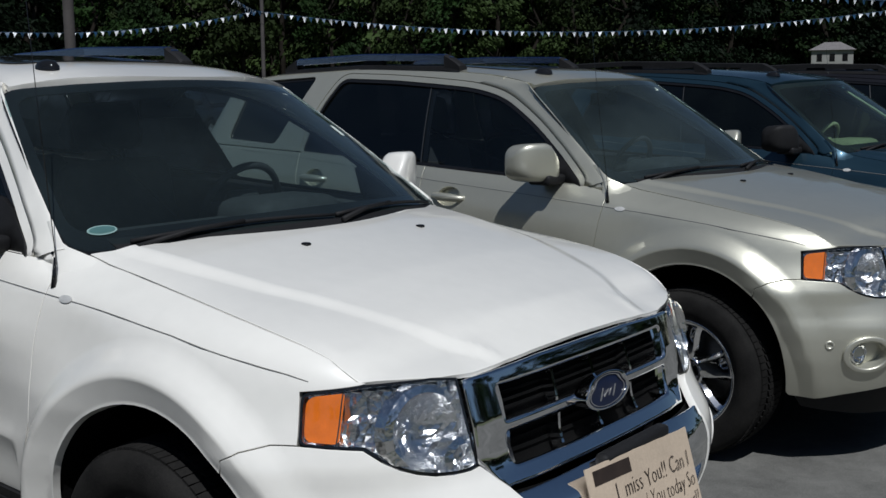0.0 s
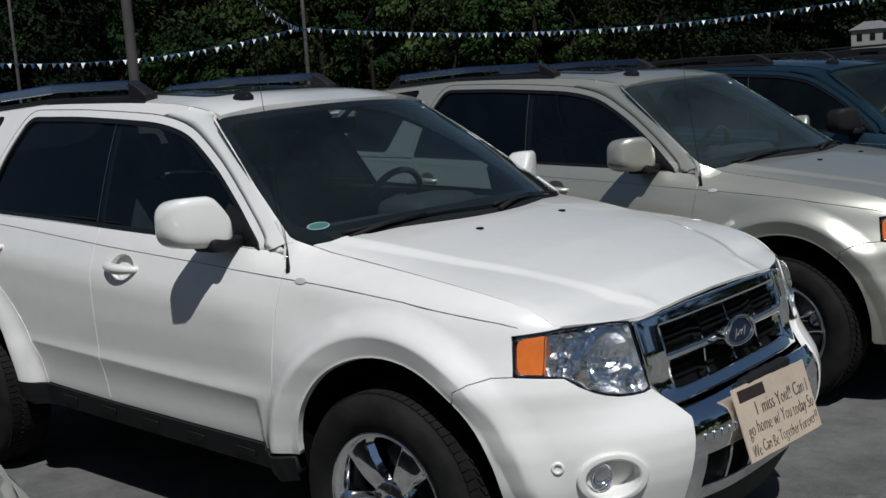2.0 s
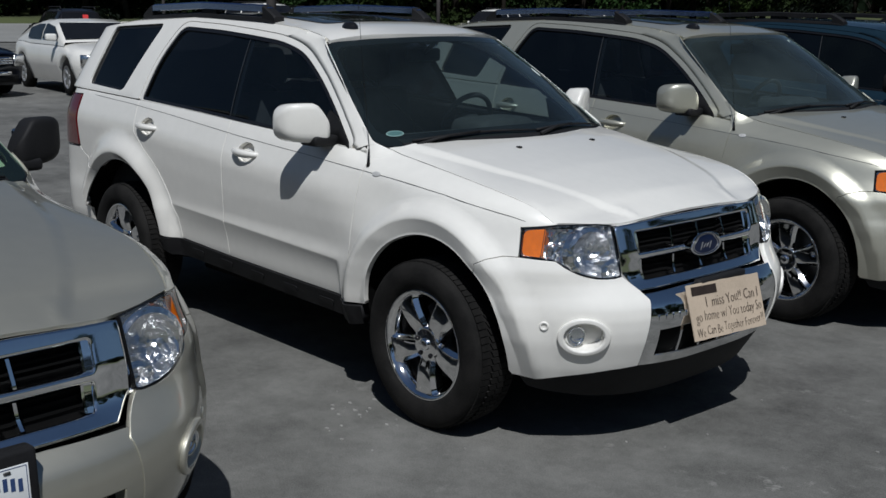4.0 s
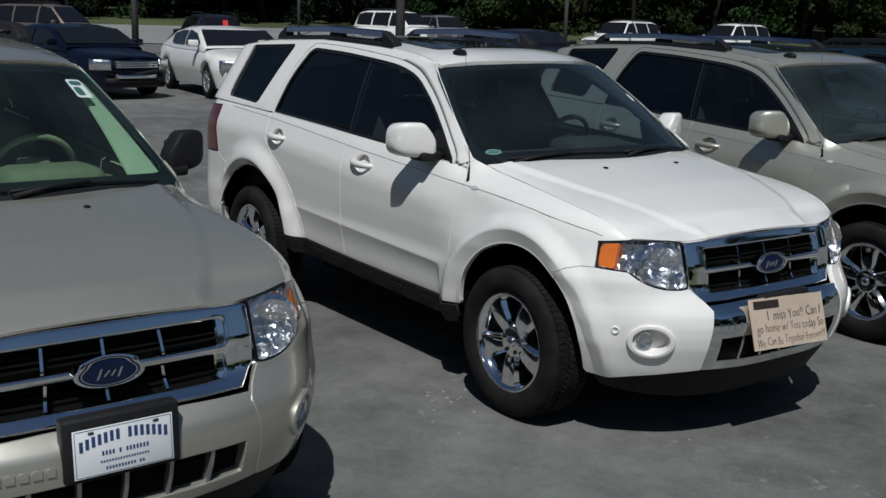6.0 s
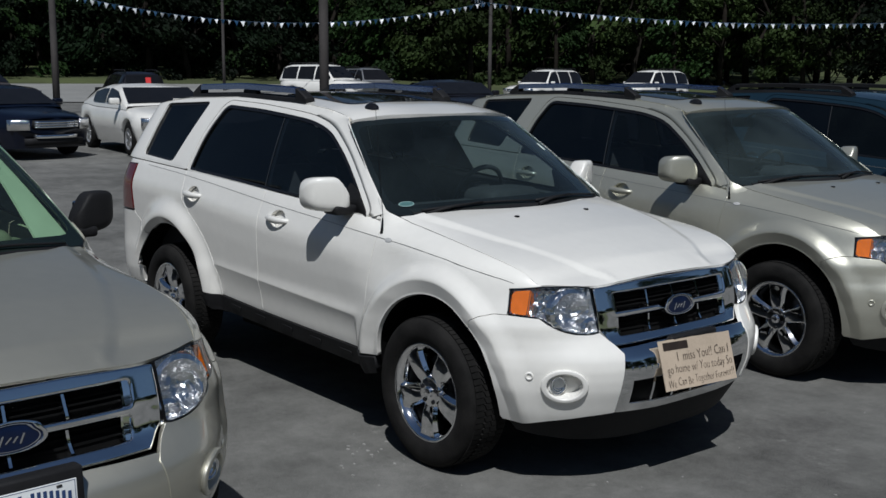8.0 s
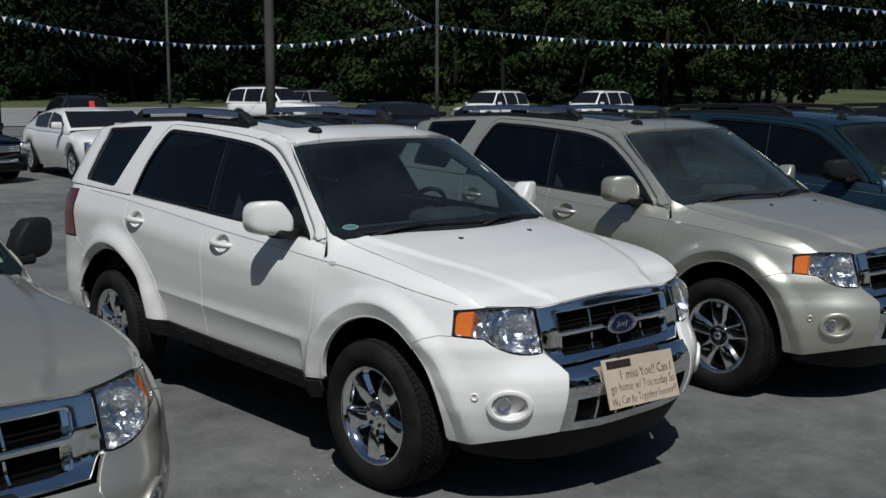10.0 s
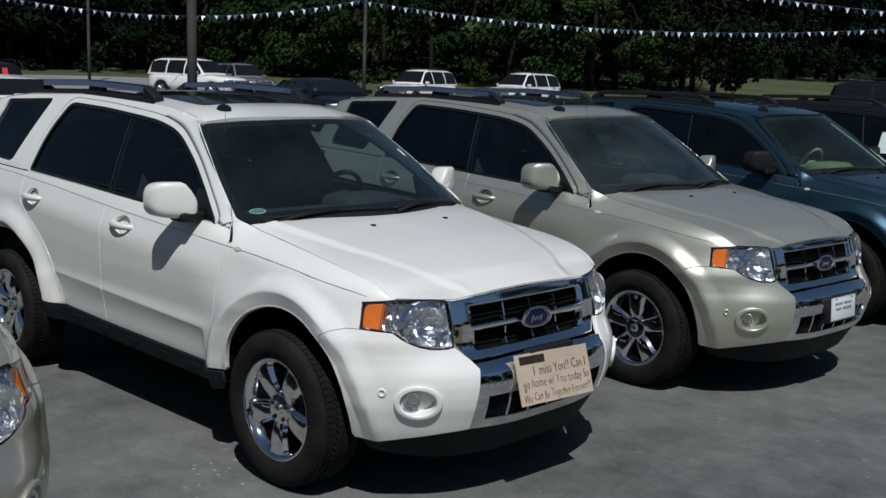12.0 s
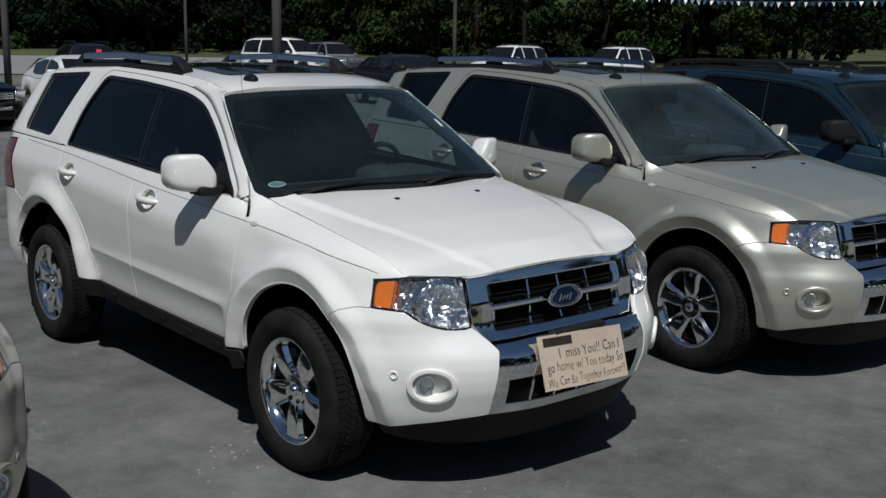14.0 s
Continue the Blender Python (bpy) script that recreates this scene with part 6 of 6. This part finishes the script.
def build_far_car(m, label, paint, kind, category="car"):
    """A sedan or an upright estate car seen from afar: lofted body, glasshouse, lamps, grille and wheels. Origin on the ground at mid-length."""
    car = empty(kind, m, label, category)
    if kind == "sedan":
        L, W, sill = 4.80, 0.91, 0.21
        top = profile([(-2.4, 0.92), (-2.25, 1.0), (-1.55, 1.02), (-0.9, 0.98), (0.6, 0.97), (1.2, 0.95), (1.8, 0.88), (2.2, 0.83), (2.36, 0.79), (2.42, 0.76)], 0.10)
        roof = [(-1.75, 1.0), (-1.05, 1.30), (-0.55, 1.37), (0.0, 1.38), (0.45, 1.32), (1.22, 0.96)]
        ax, wr = (1.42, -1.36), 0.33
    else:
        L, W, sill = 4.75, 0.92, 0.36
        top = profile([(-2.38, 1.05), (-2.3, 1.10), (0.7, 1.06), (1.2, 1.06), (1.9, 1.0), (2.28, 0.92), (2.36, 0.8)], 0.1)
        roof = [(-2.30, 1.08), (-2.12, 1.66), (-1.7, 1.75), (0.0, 1.76), (0.32, 1.70), (0.98, 1.07)]
        ax, wr = (1.42, -1.40), 0.37

    def half(x):
        e = abs(x) / (L / 2)
        return W * (1 - 0.16 * max(0, (e - 0.72) / 0.28) ** 2.2)

    def body(bm):
        rows = []
        xs = np.linspace(-L / 2, L / 2, 49)
        for x in xs:
            zt, w = top(x), half(x)
            low = sill
            for a in ax:
                d = abs(x - a)
                if d < wr + 0.06:
                    low = max(low, wr + math.sqrt(max(0, (wr + 0.06) ** 2 - d * d)) * 0.98)
            sec = [(w * 0.90, low), (w * 0.99, min(zt - 0.05, max(low + 0.01, 0.5))), (w, max(low + 0.02, 0.62)), (w * 0.965, max(low + 0.03, zt - 0.14)), (w * 0.90, max(low + 0.04, zt - 0.05)), (w * 0.72, zt - 0.01), (w * 0.35, zt + 0.012), (0, zt + 0.016)]
            front, back = smooth01((x - L / 2 + 0.9) / 0.9), smooth01((0.7 - x - L / 2) / 0.7)

            def at(y, z):
                return bm.verts.new((x + (0.22 * back - 0.30 * front) * (abs(y) / W) ** 2.6, y, z))
            rows.append([at(y, z) for y, z in sec] + [at(-y, z) for y, z in sec[-2::-1]])
        for u, v in zip(rows, rows[1:]):
            for i in range(len(u) - 1):
                bm.faces.new((u[i], u[i + 1], v[i + 1], v[i]))
        bm.faces.new(rows[0])
        bm.faces.new(rows[-1][::-1])
    put("body", cached(kind + "_body", body), M[paint], car)

    def house(bm):
        rows = []
        n = 60
        rx = np.array([p[0] for p in roof])
        rz = np.array([p[1] for p in roof])
        for x in np.linspace(rx[0], rx[-1], n):
            z = float(np.interp(x, rx, rz))
            b = top(x) - 0.07
            z = max(z, b + 0.01)
            k = (z - b) / 0.46
            w0 = half(x) * 0.93
            w1 = w0 - 0.26 * k * 0.62
            rows.append([bm.verts.new((x, s * y, zz)) for s, y, zz in ((1, w0, b), (1, (w0 + w1) / 2 + 0.02 * k, (b + z) / 2), (1, w1, z - 0.05 * k), (1, w1 * 0.80, z), (1, 0.0, z + 0.015), (-1, w1 * 0.80, z), (-1, w1, z - 0.05 * k), (-1, (w0 + w1) / 2 + 0.02 * k, (b + z) / 2), (-1, w0, b))])
        for u, v in zip(rows, rows[1:]):
            for i in range(8):
                bm.faces.new((u[i], u[i + 1], v[i + 1], v[i]))
    put("cabin", cached(kind + "_cabin", house), M[paint], car)
    rx = np.array([p[0] for p in roof])
    rz = np.array([p[1] for p in roof])

    def cab(x, z, s, out):
        b = top(x) - 0.07
        zr = max(b + 0.02, float(np.interp(x, rx, rz)))
        k = (zr - b) / 0.46
        w0 = half(x) * 0.93
        w1 = w0 - 0.26 * k * 0.62
        f = min(1.0, max(0.0, (z - b) / max(0.02, zr - 0.05 * k - b)))
        mid = (w0 + w1) / 2 + 0.02 * k
        y = w0 + (mid - w0) * f * 2 if f < 0.5 else mid + (w1 - mid) * (f - 0.5) * 2
        return Vector((x, s * (y + out), z))

    def side_win(x0, x1, s):
        def b(bm):
            n = 30
            lo, hi = [], []
            for k in range(n + 1):
                x = x0 + (x1 - x0) * k / n
                bz = top(x) + 0.03
                zr = max(float(np.interp(x, rx, rz)) - 0.085, bz + 0.01)
                lo.append(bm.verts.new(cab(x, bz, s, 0.022)))
                hi.append(bm.verts.new(cab(x, (bz + zr) / 2, s, 0.024)))
                lo.append(bm.verts.new(cab(x, zr, s, 0.022)))
            for k in range(n):
                bm.faces.new((lo[2 * k], lo[2 * k + 2], hi[k + 1], hi[k]))
                bm.faces.new((hi[k], hi[k + 1], lo[2 * k + 3], lo[2 * k + 1]))
        return b
    cuts = ((roof[-1][0] - 0.42, -0.12), (-0.20, -1.05)) if kind == "sedan" else ((roof[-1][0] - 0.22, -0.12), (-0.20, -1.12), (-1.20, -2.08))
    for s in (1, -1):
        for i, (a, b) in enumerate(cuts):
            put("side_window", cached("%s_window_%d_%d" % (kind, i, s), side_win(a, b, s)), M["gloss_black"], car, "dark side window")

    def screen_pane(front):
        def b(bm):
            (x0, z0), (x1, z1) = (roof[-1], roof[-2]) if front else (roof[0], roof[1])
            rows = []
            for t in (0.12, 0.5, 0.93):
                x, z = x0 + (x1 - x0) * t, z0 + (z1 - z0) * t
                w = half(x) * 0.93 - 0.16 * ((z - top(x)) / 0.46) - 0.045
                rows.append([bm.verts.new((x + (0.012 if front else -0.012), y, z + 0.022)) for y in np.linspace(-w, w, 7)])
            for u, v in zip(rows, rows[1:]):
                for i in range(6):
                    bm.faces.new((u[i], u[i + 1], v[i + 1], v[i]))
        return b
    put("windscreen", cached(kind + "_screen", screen_pane(True)), M["gloss_black"], car, "dark windscreen")
    put("rear_window", cached(kind + "_rear", screen_pane(False)), M["gloss_black"], car, "dark rear window")
    for a in ax:
        for s in (1, -1):
            e = new("wheel")
            e.parent = car
            e.matrix_basis = Matrix.Translation((a, s * (W - 0.12), wr)) @ Matrix.Diagonal((wr / 0.358, 1, wr / 0.358, 1))
            put("tyre", cached("tyre_plain", lambda bm: lathe(bm, [(0.226, -0.10), (0.28, -0.108), (0.345, -0.09), (0.358, -0.06), (0.358, 0.06), (0.345, 0.09), (0.28, 0.108), (0.226, 0.10)], 32), s < 0), M["rubber"], e)
            put("rim", CACHE[("rim", s < 0)], M["silver"], e)
            put("spokes", CACHE[("spokes", s < 0)], M["silver"], e)

    def nose(bm, y0, y1, z0, z1, lift, n=8):
        rows = []
        for k in range(n + 1):
            y = y0 + (y1 - y0) * k / n
            bend = 0.30 * (abs(y) / W) ** 2.6
            rows.append([bm.verts.new((L / 2 + lift - bend - (0.02 if i == 0 else 0), y, z)) for i, z in ((1, z0), (2, z1), (0, z1 + 0.02))])
            rows[-1].append(bm.verts.new((L / 2 - 0.12 - bend, y, z1 + 0.02)))
            rows[-1].insert(0, bm.verts.new((L / 2 - 0.12 - bend, y, z0)))
        for u, v in zip(rows, rows[1:]):
            for i in range(4):
                bm.faces.new((u[i], u[i + 1], v[i + 1], v[i]))
        bm.faces.new(rows[0])
        bm.faces.new(rows[-1][::-1])
    zl = 0.60 if kind == "sedan" else 0.72
    for s in (1, -1):
        a, b = sorted((s * 0.53, s * 0.83))
        put("headlamp", cached("%s_lamp_%d" % (kind, s), lambda bm: nose(bm, a, b, zl - 0.045, zl + 0.135, 0.012)), M["reflector"], car)
    plain = kind == "sedan" and paint == "white"
    w, h = (0.30, 0.05) if plain else (0.46, 0.12)
    put("grille", cached("%s_grille_%d" % (kind, plain), lambda bm: nose(bm, -w, w, zl - 0.01, zl + h, 0.02)), M["plastic"], car)
    for z in () if plain else (0.0, 0.045, 0.09):
        put("grille_bar", cached("%s_bar_%d" % (kind, z * 1000), lambda bm: nose(bm, -0.45, 0.45, zl + z, zl + z + 0.018, 0.04)), M["chrome"], car)
    put("bumper_strip", cached(kind + "_strip", lambda bm: nose(bm, -0.42, 0.42, 0.40, 0.45, 0.03)), M["chrome"] if paint == "navy" else M["plastic"], car)
    put("lower_intake", cached(kind + "_intake", lambda bm: nose(bm, -0.60, 0.60, 0.27, 0.38, 0.005)), M["plastic"], car)
    for s in (1, -1):
        put("side_mirror", cached("far_mirror_%s_%d" % (kind, s), lambda bm: box(bm, (roof[-1][0] - 0.42, s * (W + 0.06) - 0.10, top(0.8) + 0.02), (roof[-1][0] - 0.30, s * (W + 0.06) + 0.10, top(0.8) + 0.15), 0.03, 2)), M[paint], car)
    if kind != "sedan":
        for s in (1, -1):
            put("roof_rail", cached("far_rail_%d" % s, lambda bm: tube(bm, [(-1.9, s * 0.55, 1.74), (-1.8, s * 0.55, 1.82), (-0.2, s * 0.55, 1.83), (-0.1, s * 0.55, 1.75)], 0.02, 6)), M["plastic"], car)
    return car


def on_ground(x, y, rz):
    return pose(x, y, ground_z(x, y), 0, 0, rz)


build_far_car(on_ground(-18.0, 2.66, 12) @ Matrix.Scale(0.94, 4), "dark navy sedan with a chrome grille parked across the lot", "navy", "sedan")
build_far_car(on_ground(-17.0, 5.4, -5.5) @ Matrix.Scale(0.96, 4), "white sedan parked across the lot", "white", "sedan")
dk = build_far_car(on_ground(-29.5, 10.3, 170) @ Matrix.Scale(0.88, 4), "dark sport utility car with a red tag in its window", "black_paint", "estate")
build_far_car(on_ground(-36.8, 7.6, 40), "bronze estate car parked at the lot's edge", "bronze", "estate")
build_far_car(on_ground(-42.2, 26.1, 18) @ Matrix.Scale(1.1, 4), "white estate car beside the road", "white", "estate")
build_far_car(on_ground(-43.2, 29.3, -7), "grey estate car parked at the lot's edge", "silver", "estate")
build_far_car(on_ground(-34.2, 33.3, -80), "white estate car behind the row", "white", "estate")
build_far_car(on_ground(-31.7, 38.1, -88), "white estate car behind the row", "white", "estate")
build_far_car(on_ground(-19.7, 15.5, -15), "dark sedan behind the row", "black_paint", "sedan")
build_far_car(on_ground(-6.85, 24.6, 10), "black estate car behind the row", "black_paint", "estate")


def window_tag(car, y0, y1, z0, z1, mat, name, label):
    """A small sheet inside the rear window of the upright estate car."""
    bm = bmesh.new()
    vs = []
    for lift in (0.0, -0.006):
        for y, z in ((y0, z0), (y1, z0), (y1, z1), (y0, z1)):
            vs.append(bm.verts.new((-2.30 + 0.18 * (z - 1.08) / 0.58 - 0.030 + lift, y, z)))
    for f in ((0, 1, 2, 3), (7, 6, 5, 4), (0, 4, 5, 1), (1, 5, 6, 2), (2, 6, 7, 3), (3, 7, 4, 0)):
        bm.faces.new([vs[i] for i in f])
    part(name, bm, M[mat], car, label, smooth=False)


window_tag(dk, -0.24, -0.06, 1.32, 1.57, "red_tag", "red_tag", "red paper tag in the rear window")
window_tag(dk, 0.42, 0.60, 1.24, 1.34, "paper", "window_label", "small white paper label")

# ---- poles and pennants ----


def build_pole(x, y, h, r, label, name="light_pole"):
    bm = bmesh.new()
    z = ground_z(x, y)
    tube(bm, [(0, 0, -0.2), (0, 0, h * 0.3), (0.02, 0, h * 0.7), (0.02, 0.01, h)], r, 14, r * 0.82)
    p = empty(name, Matrix.Translation((x, y, z)), label, "pole")
    part("shaft", bm, M["pole"], p)
    bm = bmesh.new()
    lathe(bm, [(r * 0.9, 0), (r * 1.12, 0.0), (r * 1.12, 0.05), (r * 0.9, 0.05)], 14)
    moved(bm, Matrix.Translation((0.02, 0.0, h * 0.62)) @ Matrix.Rotation(radians(90), 4, 'X'))
    part("band", bm, M["rim_dark"], p, "metal band")
    return Vector((x, y, z))


build_pole(-19.95, 11.5, 9.0, 0.13, "grey wooden utility pole behind the row of cars")
build_pole(-37.55, 32.75, 8.0, 0.10, "thin grey pole that carries the pennant strings")
build_pole(-35.96, 10.25, 8.5, 0.13, "grey wooden utility pole across the lot")
build_pole(-58.4, 28.8, 9.0, 0.10, "thin grey pole before the trees")
build_pole(-8.0, 55.0, 8.0, 0.10, "thin grey pole that carries the pennant strings")


def build_string(a, b, sag, pitch, size, label):
    """Small triangular pennants, white and blue by turns, on a sagging cord."""
    a, b = Vector(a), Vector(b)
    st = empty("pennant_string", Matrix.Translation(a), label, "pennants", "strings of pennants")

    def at(t):
        return (b - a) * t - Vector((0, 0, sag * 4 * t * (1 - t)))
    bm = bmesh.new()
    tube(bm, [at(k / 40) for k in range(41)], 0.008, 5)
    part("cord", bm, M["flag_blue"], st)
    n = int((b - a).length / pitch)
    d = (b - a).normalized()
    rr = random.Random(int(size * 100) + n)

    def flag(bm):
        f = []
        for k in range(5):
            z = -k / 4
            w = 0.5 * (1 - k / 4) + 0.004
            f.append([bm.verts.new((s * w, 0.10 * math.sin(k * 1.3) * (k / 4) + 0.03 * s, z * 1.25)) for s in (-1, 1)])
        for u, v in zip(f, f[1:]):
            bm.faces.new((u[0], u[1], v[1], v[0]))
    me = cached("pennant", flag)
    for i in range(n):
        p = at((i + 0.5) / n)
        yaw = math.degrees(math.atan2(d.y, d.x)) + rr.uniform(-28, 28)
        mm = Matrix.Translation(p) @ pose(0, 0, 0, rr.uniform(-30, 30), rr.uniform(-12, 12), yaw) @ Matrix.Scale(size * rr.uniform(0.85, 1.1), 4)
        put("pennant", me, M["flag_white"] if i % 2 else M["flag_blue"], st, m=mm)
    return st


KNOT = (-37.4, 32.3, 5.35)
build_string(KNOT, (-46.5, 10.5, 6.3), 1.62, 0.30, 0.20, "sagging string of white and blue pennants between poles")
build_string(KNOT, (-8.0, 55.0, 6.2), 1.55, 0.30, 0.20, "sagging string of white and blue pennants between poles")
build_string(KNOT, (-19.95, 11.5, 8.8), 1.0, 0.30, 0.20, "sagging string of white and blue pennants between poles")
build_string((-23.26, 17.97, 6.95), (-1.46, 30.2, 3.52), 0.91, 0.22, 0.125, "sagging string of white and blue pennants between poles")

# ---- trees and the far house ----


def leaf_cloud(bm, centre, rad, n, size, rr):
    """Many small leaf sprays scattered in an uneven clump."""
    for _ in range(n):
        while True:
            p = Vector((rr.uniform(-1, 1), rr.uniform(-1, 1), rr.uniform(-1, 1)))
            if 0.25 < p.length < 1:
                break
        p = Vector((p.x * rad[0], p.y * rad[1], p.z * rad[2])) + centre
        d = Vector((rr.uniform(-1, 1), rr.uniform(-1, 1), rr.uniform(-0.4, 1))).normalized()
        a = d.orthogonal().normalized()
        b = d.cross(a)
        s = size * rr.uniform(0.5, 1.3)
        pts = [p + a * s * rr.uniform(0.7, 1.1), p + b * s * rr.uniform(0.4, 0.8) + d * s * 0.2, p - a * s * rr.uniform(0.7, 1.1) - d * s * 0.15, p - b * s * rr.uniform(0.4, 0.8) + d * s * 0.2]
        bm.faces.new([bm.verts.new(q) for q in pts])


def tree_kind(seed, h, spread, low):
    rr = random.Random(seed)
    tr = bmesh.new()
    pts = [(rr.uniform(-0.25, 0.25) * k, rr.uniform(-0.25, 0.25) * k, h * 0.86 * k / 5 - (0.3 if k == 0 else 0)) for k in range(6)]
    tube(tr, pts, 0.26, 8, 0.06)
    cr = bmesh.new()
    for i in range(30):
        t = low + (1 - low) * (i + rr.random()) / 30
        a = rr.uniform(0, 2 * math.pi)
        reach = spread * (1.15 - 0.75 * max(0, (t - 0.35) / 0.65)) * rr.uniform(0.45, 1.0)
        z = h * t
        c = Vector((reach * math.cos(a), reach * math.sin(a), z))
        base = Vector(pts[min(5, int(t * 5))])
        if i % 2 == 0:
            tube(tr, [base, base * 0.4 + c * 0.6 - Vector((0, 0, 0.4)), c], 0.07, 5, 0.02)
        rad = spread * rr.uniform(0.26, 0.46)
        leaf_cloud(cr, c, (rad, rad, rad * 0.62), 110, 0.26, rr)
    return mesh_of(tr, "trunk"), mesh_of(cr, "crown")


KINDS = [tree_kind(s, h, sp, lo) for s, h, sp, lo in ((1, 15, 3.6, 0.10), (2, 17, 3.9, 0.15), (3, 13, 3.3, 0.08), (4, 18, 3.5, 0.17), (5, 8, 3.2, 0.01))]
rr = random.Random(11)


def build_tree(x, y, k, scale, mat):
    tr = empty("tree", pose(x, y, ground_z(x, y) - 0.1, 0, 0, rr.uniform(0, 360)) @ Matrix.Scale(scale, 4), "broad green tree at the edge of the woods", "tree", "trees beyond the lot")
    put("trunk", KINDS[k][0], M["bark"], tr)
    put("crown", KINDS[k][1], M[mat], tr, smooth=False)


for row, (dist, step) in enumerate(((86, 3.6), (92, 3.8), (99, 4.2), (108, 4.6))):
    ang = 98.0
    while ang < 174:
        far = ang < 120.5
        d = dist * (1.85 if far else 1) + rr.uniform(-2.5, 2.5)
        a = radians(ang)
        # bearing decides how many crowns get the sunlit or the shaded green
        build_tree(3.6 + d * math.cos(a), -3.4 + d * math.sin(a), rr.choice((4, 4, 4, 2) if ang > 138 else (2, 0, 1, 3)) if row == 0 else rr.choice((0, 1, 2, 3)), rr.uniform(0.8, 1.15) * (1.6 if far else 1), rr.choice(("leaf", "leaf_shaded", "leaf_shaded", "leaf_sunlit") if ang < 126 else ("leaf_sunlit", "leaf_sunlit", "leaf", "leaf_sunlit") if ang < 146 else ("leaf", "leaf_shaded", "leaf_shaded")))
        ang += math.degrees(step / dist) * rr.uniform(0.8, 1.2)
for k in range(80):
    a = radians(-150 + 240 * (k + rr.random()) / 80)
    d = rr.uniform(72, 98)
    build_tree(2 + d * math.cos(a), -3 + d * math.sin(a), rr.choice((0, 1, 2, 3)), rr.uniform(0.8, 1.1), rr.choice(("leaf", "leaf_shaded")))


def build_woods_shade():
    """A near-black sheet that stands in for the shaded depth of the woods behind the first rows of trees."""
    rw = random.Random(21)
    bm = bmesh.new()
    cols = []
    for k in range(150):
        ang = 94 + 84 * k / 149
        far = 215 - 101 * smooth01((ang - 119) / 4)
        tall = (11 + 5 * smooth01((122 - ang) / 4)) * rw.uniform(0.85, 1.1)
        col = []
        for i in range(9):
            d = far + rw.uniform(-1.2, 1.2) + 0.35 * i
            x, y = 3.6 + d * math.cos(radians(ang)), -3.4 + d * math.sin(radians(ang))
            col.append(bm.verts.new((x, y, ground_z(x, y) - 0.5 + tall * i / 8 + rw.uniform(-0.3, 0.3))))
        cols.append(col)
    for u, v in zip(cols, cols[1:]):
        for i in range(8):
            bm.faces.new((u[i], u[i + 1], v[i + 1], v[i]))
    # the shade deep among the trees is this sheet's own dark colour
    tagged(part("backdrop", bm, M["leaf_shaded"], None, smooth=False), "near-black sheet for the shaded depth of the green woods beyond the lot", "woods", kind="structure")


build_woods_shade()
for k in range(46):
    a = radians(-78 + 150 * (k + rr.random()) / 46)
    d = rr.uniform(50, 62)
    build_tree(2 + d * math.cos(a), -3 + d * math.sin(a), rr.choice((0, 2, 4)), rr.uniform(0.9, 1.2), rr.choice(("leaf", "leaf_shaded")))


def build_house(x, y, rz, z):
    h = empty("house", pose(x, y, z, 0, 0, rz) @ Matrix.Scale(0.66, 4), "small white house with a hipped roof among far trees", "house")
    bm = bmesh.new()
    box(bm, (-3.6, -2.6, -3.0), (3.6, 2.6, 1.6), 0.03, 1)
    part("wall", bm, M["house"], h, smooth=False)
    bm = bmesh.new()
    lo = [bm.verts.new(p) for p in ((-4.1, -3.1, 1.6), (4.1, -3.1, 1.6), (4.1, 3.1, 1.6), (-4.1, 3.1, 1.6))]
    up = [bm.verts.new(p) for p in ((-1.4, 0, 3.1), (1.4, 0, 3.1))]
    for f in ((lo[0], lo[1], up[1], up[0]), (lo[1], lo[2], up[1]), (lo[2], lo[3], up[0], up[1]), (lo[3], lo[0], up[0]), (lo[3], lo[2], lo[1], lo[0])):
        bm.faces.new(f)
    part("roof", bm, M["shingle"], h, smooth=False)
    for sx in (-2.2, 0.0, 2.2):
        for sy in (-2.62, 2.62):
            bm = bmesh.new()
            box(bm, (sx - 0.45, sy - 0.04, -0.4), (sx + 0.45, sy + 0.04, 0.9), 0.01, 1)
            part("window", bm, M["gloss_black"], h, "dark window", smooth=False)


build_house(-44.7, 129.8, 20, 4.9)
